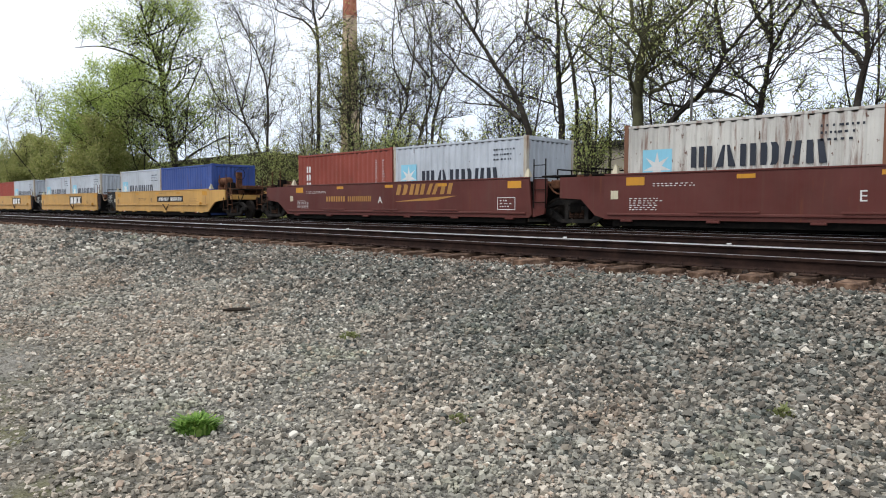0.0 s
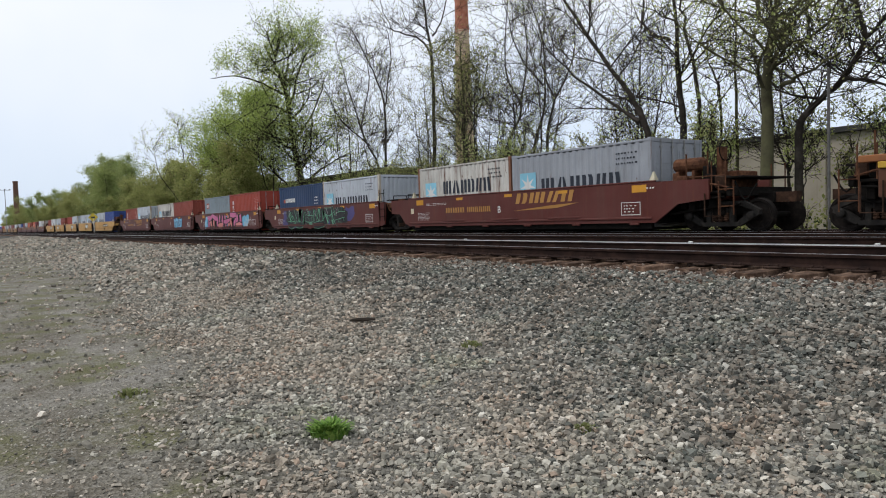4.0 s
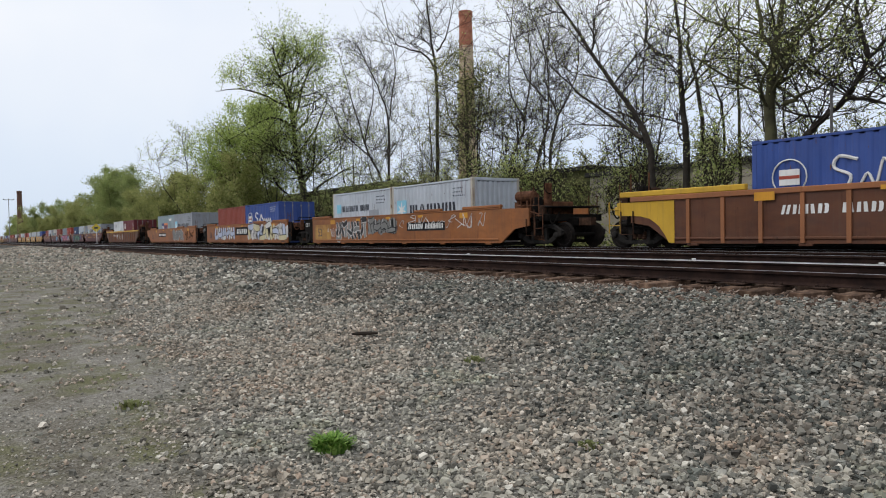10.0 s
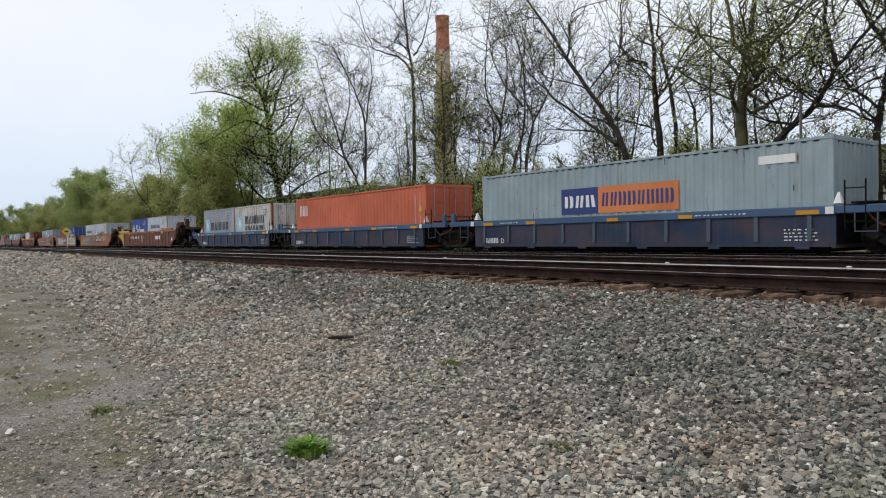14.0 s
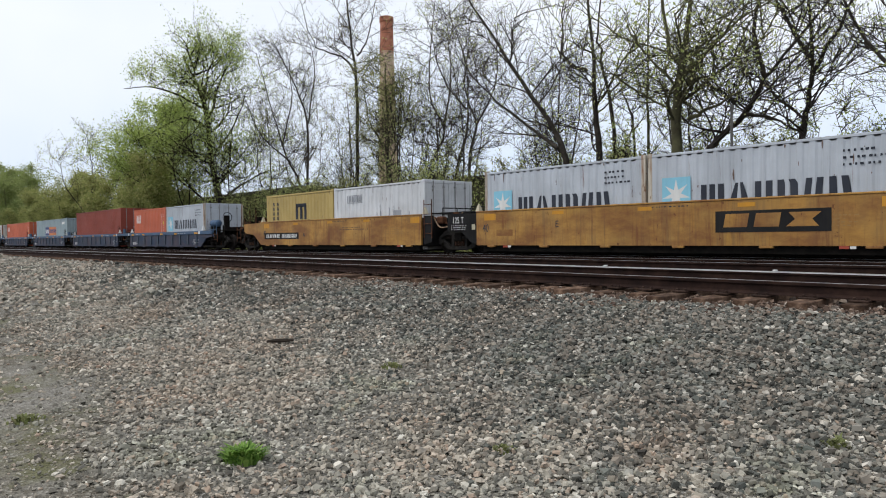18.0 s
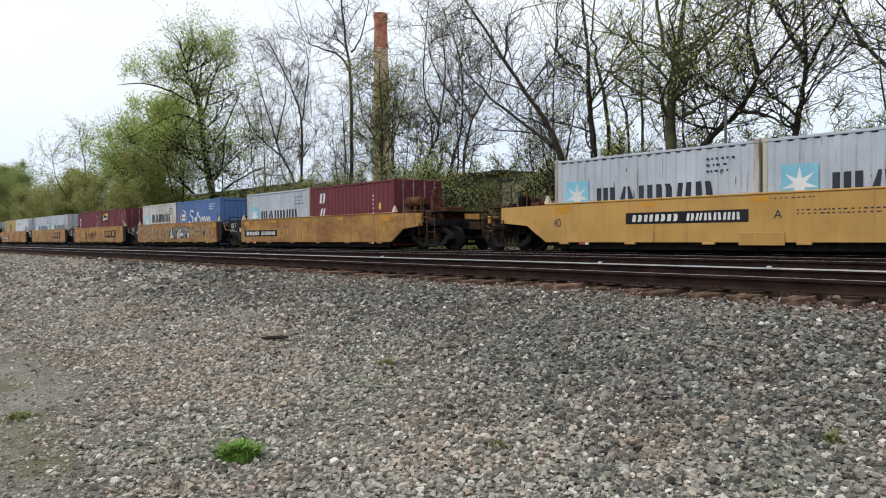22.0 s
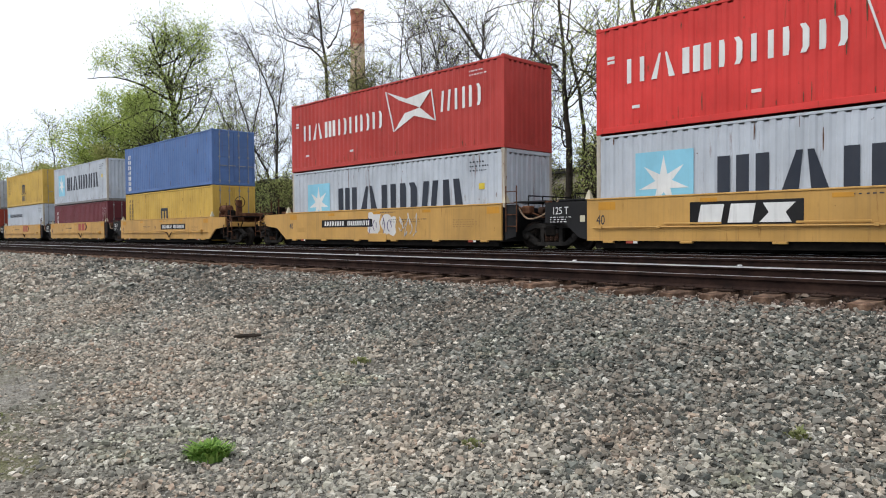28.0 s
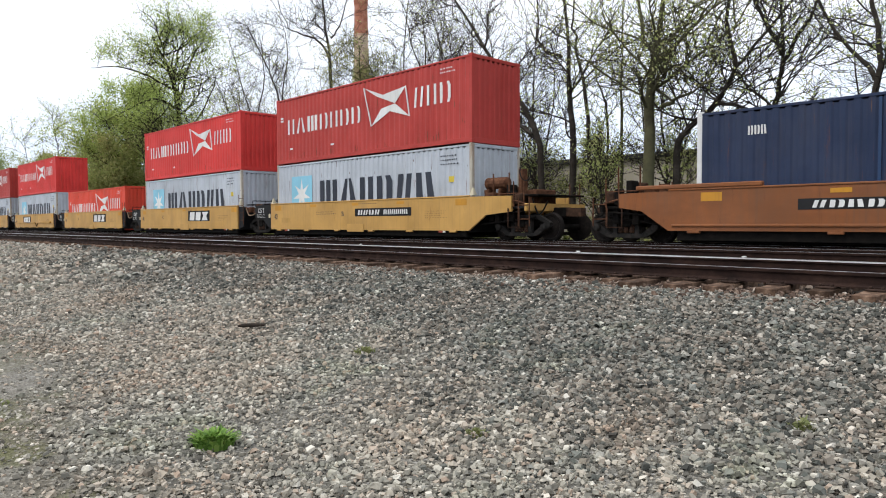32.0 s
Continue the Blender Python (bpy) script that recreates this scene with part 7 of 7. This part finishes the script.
        fine_print(c, 4.6, 5.5, H - 0.65, H - 0.25, 3, WHITE_INK, y, seed)
    elif kind == "two_panel":
        k = 1.0 if L > 7 else 0.5
        x0 = 3.9 * k if L > 7 else 1.6
        panel(c, "marking_panel", x0, x0 + 1.5 * k, 1.05, 1.85, NAVY_INK, y, "dark blue name panel")
        panel(c, "marking_panel", x0 + 1.5 * k + 0.003, x0 + 4.3 * k, 1.05, 1.85, COPPER_INK, y, "orange name panel")
        bars(c, x0 + 0.15 * k, x0 + 1.4 * k, 1.25, 1.62, 3, WHITE_INK, y - 0.005, seed=seed)
        bars(c, x0 + 1.65 * k, x0 + 4.15 * k, 1.25, 1.66, 8, NAVY_INK, y - 0.005, seed=seed)
        panel(c, "patch", L - 1.75, L - 0.85, H - 0.55, H - 0.35, WHITE_INK, y)
    elif kind == "lighthouse":
        panel(c, "marking_panel", 0.75, 1.95, 1.72, 2.36, BLACK_PAINT, y, "black and yellow lighthouse badge")
        part("logo", Geo().prism([(1.0, 2.22), (1.9, 2.05), (1.9, 2.32), (1.0, 2.28)], y - 0.008, y - 0.005), SUN_INK, c, "yellow light beam")
        part("logo", Geo().prism([(0.8, 1.76), (0.94, 1.76), (0.9, 2.28), (0.84, 2.28)], y - 0.008, y - 0.005), WHITE_INK, c)
        bars(c, 0.98, 1.9, 1.8, 2.0, 6, WHITE_INK, y - 0.005, seed=seed)
        fine_print(c, L - 0.95, L - 0.85, 0.5, H - 0.4, 22, WHITE_INK, y, seed)
        panel(c, "patch", L - 0.62, L - 0.45, H - 1.1, H - 0.9, SUN_INK, y)
    elif kind == "wave":
        x0, z0, k = (2.75, 1.35, 1.0) if L < 7 else (5.45, H - 1.75, 1.0)
        g = Geo()
        for i in range(3):
            a = x0 + 0.1 + i * 0.38 * k
            g.box(a, a + 0.2 * k, y - 0.004, y, z0, z0 + 0.62 * k, 0.001)
        g.box(x0 + 0.1, x0 + 1.05 * k, y - 0.004, y, z0 + 0.55 * k, z0 + 0.72 * k, 0.001)
        g.tube(smooth_path([(x0 - 0.1, y - 0.002, z0 - 0.05), (x0 + 0.25, y - 0.002, z0 - 0.13), (x0 + 0.6, y - 0.002, z0 - 0.05), (x0 + 0.95, y - 0.002, z0 - 0.13), (x0 + 1.3, y - 0.002, z0 - 0.05)], 4), 0.025, 4)
        if L > 7:
            bars(c, x0 + 0.1, x0 + 1.1, z0 - 0.75, z0 - 0.25, 2, DARK_INK, y, seed=seed)
        part("logo", g, DARK_INK, c, "dark arched owner's mark over a wave")["kind"] = "stuff"
        for q, n in ((0.55, 7), (0.95, 6)):
            for i in range(n):
                bars(c, q + 0.1, q + 0.26, H - 0.55 - i * 0.23, H - 0.38 - i * 0.23, 1, DARK_INK, y, seed=seed + i)
    elif kind == "ghost":
        g = Geo()
        rng = random.Random(seed)
        for i in range(9):
            flat_bar(g, 1.0 + i * 0.12, 1.07 + i * 0.12, y, H - 0.66, H - 0.40)
        flat_bar(g, 0.98, 2.1, y, H - 0.39, H - 0.37)
        flat_bar(g, 0.98, 2.1, y, H - 0.70, H - 0.68)
        for i in range(7):
            a = rng.uniform(2.4, L - 0.5)
            flat_bar(g, a, a + rng.uniform(0.015, 0.05), y, 1.15, 1.15 + rng.uniform(0.2, 0.8))
        flat_bar(g, L - 1.9, L - 1.4, y, 1.1, 1.5)
        part("patch", g, BOX["maersk_grey"], c, "faded grey traces of removed lettering")
    elif kind == "two_letter":
        bars(c, 0.75, 1.15, H - 0.75, H - 0.32, 1, WHITE_INK, y, slant=0.2, seed=seed)
        bars(c, 0.75, 1.15, H - 1.35, H - 0.98, 1, WHITE_INK, y, slant=0.2, seed=seed + 1)
        fine_print(c, L - 1.4, L - 1.3, 0.9, H - 0.5, 7, WHITE_INK, y, seed)
        panel(c, "patch", L - 1.0, L - 0.85, H - 1.15, H - 0.9, SUN_INK, y)
    elif kind == "tall_column":
        for i in range(7):
            bars(c, 0.55, 0.95, H - 0.72 - i * 0.33, H - 0.47 - i * 0.33, 1, WHITE_INK, y, seed=seed + i)
    elif kind == "high_tag":
        bars(c, 1.24, 1.66, H - 0.66, H - 0.45, 3, WHITE_INK, y, seed=seed)
        panel(c, "patch", 3.9, 3.96, 0.2, H - 0.12, BOX["navy"], y)


def rust_stains(c, L, H, seed, many):
    """Narrow rust runs: up from the bottom rail, down from the top rail and from dents between."""
    rng, g = random.Random(seed + 900), Geo()
    for i in range(int(many * L)):
        x, w = rng.uniform(0.15, L - 0.2), rng.uniform(0.005, 0.02)
        kind = rng.random()
        h = rng.expovariate(1 / 0.15) + 0.03
        z1 = 0.19 + h if kind < 0.6 else H - 0.1 if kind < 0.67 else rng.uniform(0.7, H - 0.3)
        z0 = max(0.18, z1 - h)
        n = len(g.v)
        y = CY - 0.002
        k = rng.uniform(-0.4, 0.4)
        g.v += [(x - w * 0.5, y, z0), (x + w * 0.5, y, z0), (x + w * (1 + k), y, z0 + 0.6 * (z1 - z0)), (x + w * 0.3, y, z1), (x - w * 0.3, y, z1), (x - w * (1 - k), y, z0 + 0.6 * (z1 - z0))]
        g.f.append(tuple(range(n, n + 6)))
    ob = part("rust_stain", g, RUST_STAIN, c, "rust runs and flaked spots")
    ob["kind"] = "stuff"


# ---- the train, unit by unit: place, style, ends, car letter, owner's mark, boxes ----
F20, F40, STD, HC = 6.058, 12.192, 2.591, 2.896
LO = 0.14
# box: offset, length, height, base, colour, marking, doors face the viewer's right, label
MSK, GRY, SEA = ("maersk", "blue_star"), ("maersk_grey", "blue_star"), ("sealand", "two_line")


def pair(a, b, da=False, db=False):
    return [(0.0, F20, STD, LO, *a, da), (6.13, F20, STD, LO, *b, db)]


def stack(low, high, split=3.18, dl=False, dh=False):
    h = HC if split > 3.0 else STD
    return [(0.0, F40, h, split - h, *low, dl), (0.0, F40, HC, split + 0.012, *high, dh)]


RED20, HAM, HAM_DULL = ("brown_red", "plain"), ("bright_red", "hamburg"), ("dull_red", "hamburg")
UNITS = [
    (-60.85, "ttx", "J", "J", "C", "black", pair(MSK, MSK)),
    (-45.10, "ttx", "J", "C", "B", "plate", pair(MSK, ("blue", "plain"))),
    (-25.08, "oxide", "C", "J", "A", "gold", pair(("brown_red", "column"), MSK)),
    (-9.64, "oxide", "J", "J", "E", "plain", pair(SEA, RED20)),
    (5.95, "oxide", "J", "J", "D", "plain", pair(("tal_grey", "red_badge"), ("orange_red", "column"), False, True)),
    (21.49, "oxide", "J", "J", "C", "plain", pair(("navy", "sea"), MSK)),
    (37.04, "oxide", "J", "C", "B", "gold", pair(SEA, GRY, False, True)),
    (58.90, "rib_plain", "C", "C", "A", "plain", pair(("white", "ghost"), ("dark_red", "corner_badge"), False, True)),
    (82.64, "orange", "C", "J", "A", "plate", pair(("pono", "two_panel"), GRY, False, True)),
    (102.09, "orange", "J", "J", "C", "badge", pair(RED20, ("blue", "script"), False, True)),
    (121.91, "orange", "J", "C", "B", "plate", pair(("maersk", "small_star"), MSK)),
    (145.63, "rib", "C", "C", "A", "plain", pair(("blue", "script"), ("maersk", "small_star"))),
    (167.46, "blue", "C", "J", "A", "plain", pair(GRY, SEA, False, True)),
    (182.98, "blue", "J", "J", "E", "plain", [(0, F40, STD, LO, "coral", "corner_badge", True)]),
    (198.72, "blue", "J", "J", "D", "plain", [(0, F40, STD, LO, "pono", "two_panel", False)]),
    (214.25, "blue", "J", "J", "C", "plain", [(0, F40, HC, LO, "brown_red", "plain", True)]),
    (229.50, "blue", "J", "C", "B", "plain", pair(("coral", "corner_badge"), MSK, False, True)),
    (249.37, "ttx_old", "C", "J", "A", "plate", pair(("yellow_tan", "wave"), ("white", "ghost"), False, True)),
    (264.66, "ttx_old", "J", "J", "E", "black", pair(MSK, MSK, False, True)),
    (280.12, "ttx_old", "J", "J", "D", "black", pair(("dark_red", "column"), ("dark_red", "lighthouse"), False, True)),
    (295.65, "ttx_old", "J", "J", "C", "black", pair(SEA, ("mid_blue", "script"))),
    (311.06, "ttx_old", "J", "C", "B", "plate", pair(MSK, ("dark_red", "two_letter"), False, True)),
    (330.99, "ttx_flat", "C", "J", "A", "plate", pair(MSK, MSK, False, True)),
    (346.58, "ttx", "J", "J", "E", "red", stack(("orange_red", "column"), ("maersk", "blue_star"), 3.16, True, True)),
    (362.06, "ttx", "J", "J", "D", "red", stack(("maersk", "small_star"), ("msc_yellow", "wave"), 3.2, True, True)),
    (377.58, "ttx", "J", "J", "C", "red", stack(("dark_red", "column"), ("maersk", "blue_star"), 2.86, True, False)),
    (393.18, "ttx", "J", "C", "B", "plate", stack(("msc_yellow", "wave"), ("mid_blue", "tall_column"), 3.1, True, True)),
    (413.02, "ttx_flat", "C", "J", "A", "plate", stack(MSK, HAM_DULL)),
    (428.55, "ttx", "J", "J", "E", "black", stack(MSK, HAM)),
    (444.00, "ttx_flat", "J", "J", "D", "black", [(0, F40, HC, LO + 0.02, "flame_red", "hamburg", False)]),
    (459.70, "ttx_flat", "J", "J", "C", "black", stack(MSK, HAM)),
    (475.29, "ttx_flat", "J", "C", "B", "plate", stack(MSK, HAM_DULL)),
    (495.14, "long_orange", "C", "C", "A", "plain", [(0, 16.15, HC, 0.35, "night", "high_tag", False)]),
]
BOX_LABEL = {"maersk": "pale grey corrugated shipping container", "maersk_grey": "dull grey corrugated shipping container", "sealand": "cream corrugated container streaked with rust",
             "white": "white corrugated shipping container", "brown_red": "brown-red corrugated shipping container", "bright_red": "bright red corrugated shipping container", "orange_red": "orange-red corrugated shipping container",
             "dark_red": "dark maroon corrugated shipping container", "coral": "faded coral-orange corrugated container", "tal_grey": "slate-grey corrugated shipping container", "navy": "navy blue corrugated shipping container",
             "blue": "strong blue corrugated shipping container", "mid_blue": "mid-blue corrugated shipping container", "yellow_tan": "dull mustard corrugated shipping container", "msc_yellow": "bright yellow corrugated shipping container", "dull_red": "dull red corrugated shipping container", "flame_red": "orange-tinged red corrugated shipping container", "pono": "grey-green corrugated container with name panel", "night": "dark navy domestic container with white corner post"}
BOX_PROTO = {}


def put_box(s, off, L, H, base, col, mark, doors, seed):
    key = (col, round(L, 2), round(H, 2), doors)
    if key not in BOX_PROTO:
        posts = WHITE_INK if col == "night" else WORN_POST if col == "maersk" else RUST_POST if col == "sealand" else None
        c = container(L, H, col, doors, BOX_LABEL[col], posts)
        BOX_PROTO[key] = c
    else:
        c = copy_thing(BOX_PROTO[key], Matrix())
        for o in list(c.children):
            if o.name.split(".")[0] in MARKS:
                bpy.data.objects.remove(o)
    size = "high, forty-foot" if L > 7 and H > 2.7 else "forty-foot" if L > 7 else "twenty-foot"
    tagged(c, BOX_LABEL[col].replace("shipping container", size + " container").replace("corrugated container", "corrugated " + size + " container"))
    box_marks(c, mark, L, H, seed)
    if s > -62:
        rust_stains(c, L, H, seed, {"sealand": 14, "coral": 3, "msc_yellow": 7, "night": 1, "maersk": 5.5}.get(col, 3.5))
    TRAIN.append((c, s + off, base))


def build_train():
    rng = random.Random(21)
    # the leading cars that have already passed
    ahead, s, i = [], -60.85, 0
    letters = "DECBA"
    choices = [MSK, MSK, RED20, ("dark_red", "column"), SEA, ("blue", "plain"), ("white", "ghost"), ("coral", "corner_badge")]
    lead = [pair(("orange_red", "plain"), MSK), pair(MSK, RED20)]
    while s > -420:
        first = i % 5 == 2
        s -= 15.5 if i % 5 != 3 else 19.9
        boxes = lead[i] if i < len(lead) else pair(rng.choice(choices), rng.choice(choices))
        st = "ttx" if i < 3 else "oxide" if (i - 3) // 5 % 2 == 0 else "ttx_old"
        ahead.append((s, st, "C" if i % 5 == 2 else "J", "C" if i % 5 == 3 else "J", letters[i % 5], "black" if st != "oxide" else "gold", boxes))
        i += 1
    for n, (s, st, left, right, letter, kind, boxes) in enumerate(ahead + UNITS):
        car = put_car(st, left, right, s)
        car_marks(car, st, letter, kind, n, left == "J")
        near = s > -62
        if st == "oxide" and near:
            if letter == "E":
                graffiti(car, 7.1, 9.8, 0.32, 1.35, ["cyan", "cyan"], "violet", 5, None, 4)
            if letter == "D":
                cloud(car, 0.9, 10.6, 0.28, 1.36, "cyan", 36)
                graffiti(car, 1.6, 9.6, 0.26, 1.42, ["pink", "salmon", "pink"], "black", 6, "black", 6, y=SIDE - 0.004, outline=0.05)
                scribble(car, 9.9, 11.2, 0.4, 1.1, 6, SPRAY["chalk"], 7)
            if letter == "C":
                cloud(car, 1.2, 10.0, 0.26, 1.40, "violet", 35)
                graffiti(car, 1.9, 9.3, 0.26, 1.40, ["black", "black"], "green", 8, "black", 6, y=SIDE - 0.004, outline=0.006)
                scribble(car, 2.2, 8.8, 0.4, 1.3, 9, SPRAY["green"], 9, r=0.02)
        if st == "orange":
            if letter == "A":
                bubbles(car, 6.7, 10.4, 0.28, 1.30, 3, [("chalk", 0.16), ("black", 0.09), ("silver", 0.0)], "black", 10)
                scribble(car, 10.9, 13.6, 0.3, 1.3, 7, SPRAY["black"], 11)
            if letter == "C":
                graffiti(car, 0.1, 4.7, 0.25, 1.4, ["lilac", "chalk", "lilac"], "black", 12, None, 5)
                graffiti(car, 7.5, 14.1, 0.25, 1.45, ["cream", "chalk", "lilac", "cream"], "black", 13, "chalk", 6)
            if letter == "B":
                graffiti(car, 0.9, 4.2, 0.2, 1.38, ["black", "black", "silver"], "chalk", 14, None, 5, outline=0.022)
                scribble(car, -0.1, 0.9, 0.4, 0.9, 4, SPRAY["chalk"], 24)
                graffiti(car, 4.3, 6.9, 0.5, 1.35, ["silver"], "black", 15, "silver", 4)
                scribble(car, 7.2, 13.5, 0.75, 1.35, 9, SPRAY["chalk"], 16, r=0.015)
        if st == "ttx_old" and near and letter == "C":
            graffiti(car, 0.3, 5.6, 0.34, 1.34, ["tan", "tan", "tan"], "black", 17, None, 7, outline=0.008)
            graffiti(car, 5.7, 8.6, 0.45, 1.2, ["chalk", "silver"], "black", 18, "black", 4)
            graffiti(car, 8.7, 12.0, 0.34, 1.3, ["tan", "tan"], "black", 27, None, 4, outline=0.008)
        if st == "ttx_old" and near and letter == "D":
            scribble(car, 3.0, 6.0, 0.45, 1.2, 8, SPRAY["black"], 19)
        if st == "ttx_flat" and letter == "A" and s > 400:
            bubbles(car, 5.6, 7.3, 0.36, 1.28, 2, [("chalk", 0.05)], "violet", 20)
            scribble(car, 7.45, 8.4, 0.4, 1.3, 4, SPRAY["chalk"], 21, r=0.017)
        for k, b in enumerate(boxes):
            put_box(s, *b, seed=n * 5 + k)


build_train()
build_sleepers()
rail_clips()


def motions():
    """The train runs off to the left, gaining a little speed."""
    for ob, s, base in TRAIN:
        rows = []
        for t in range(0, 33, 4):
            rows.append((t, pose(s - V0 * t - 0.5 * ACC * t * t, TRAIN_Y, base)))
        walk(ob, rows)


motions()
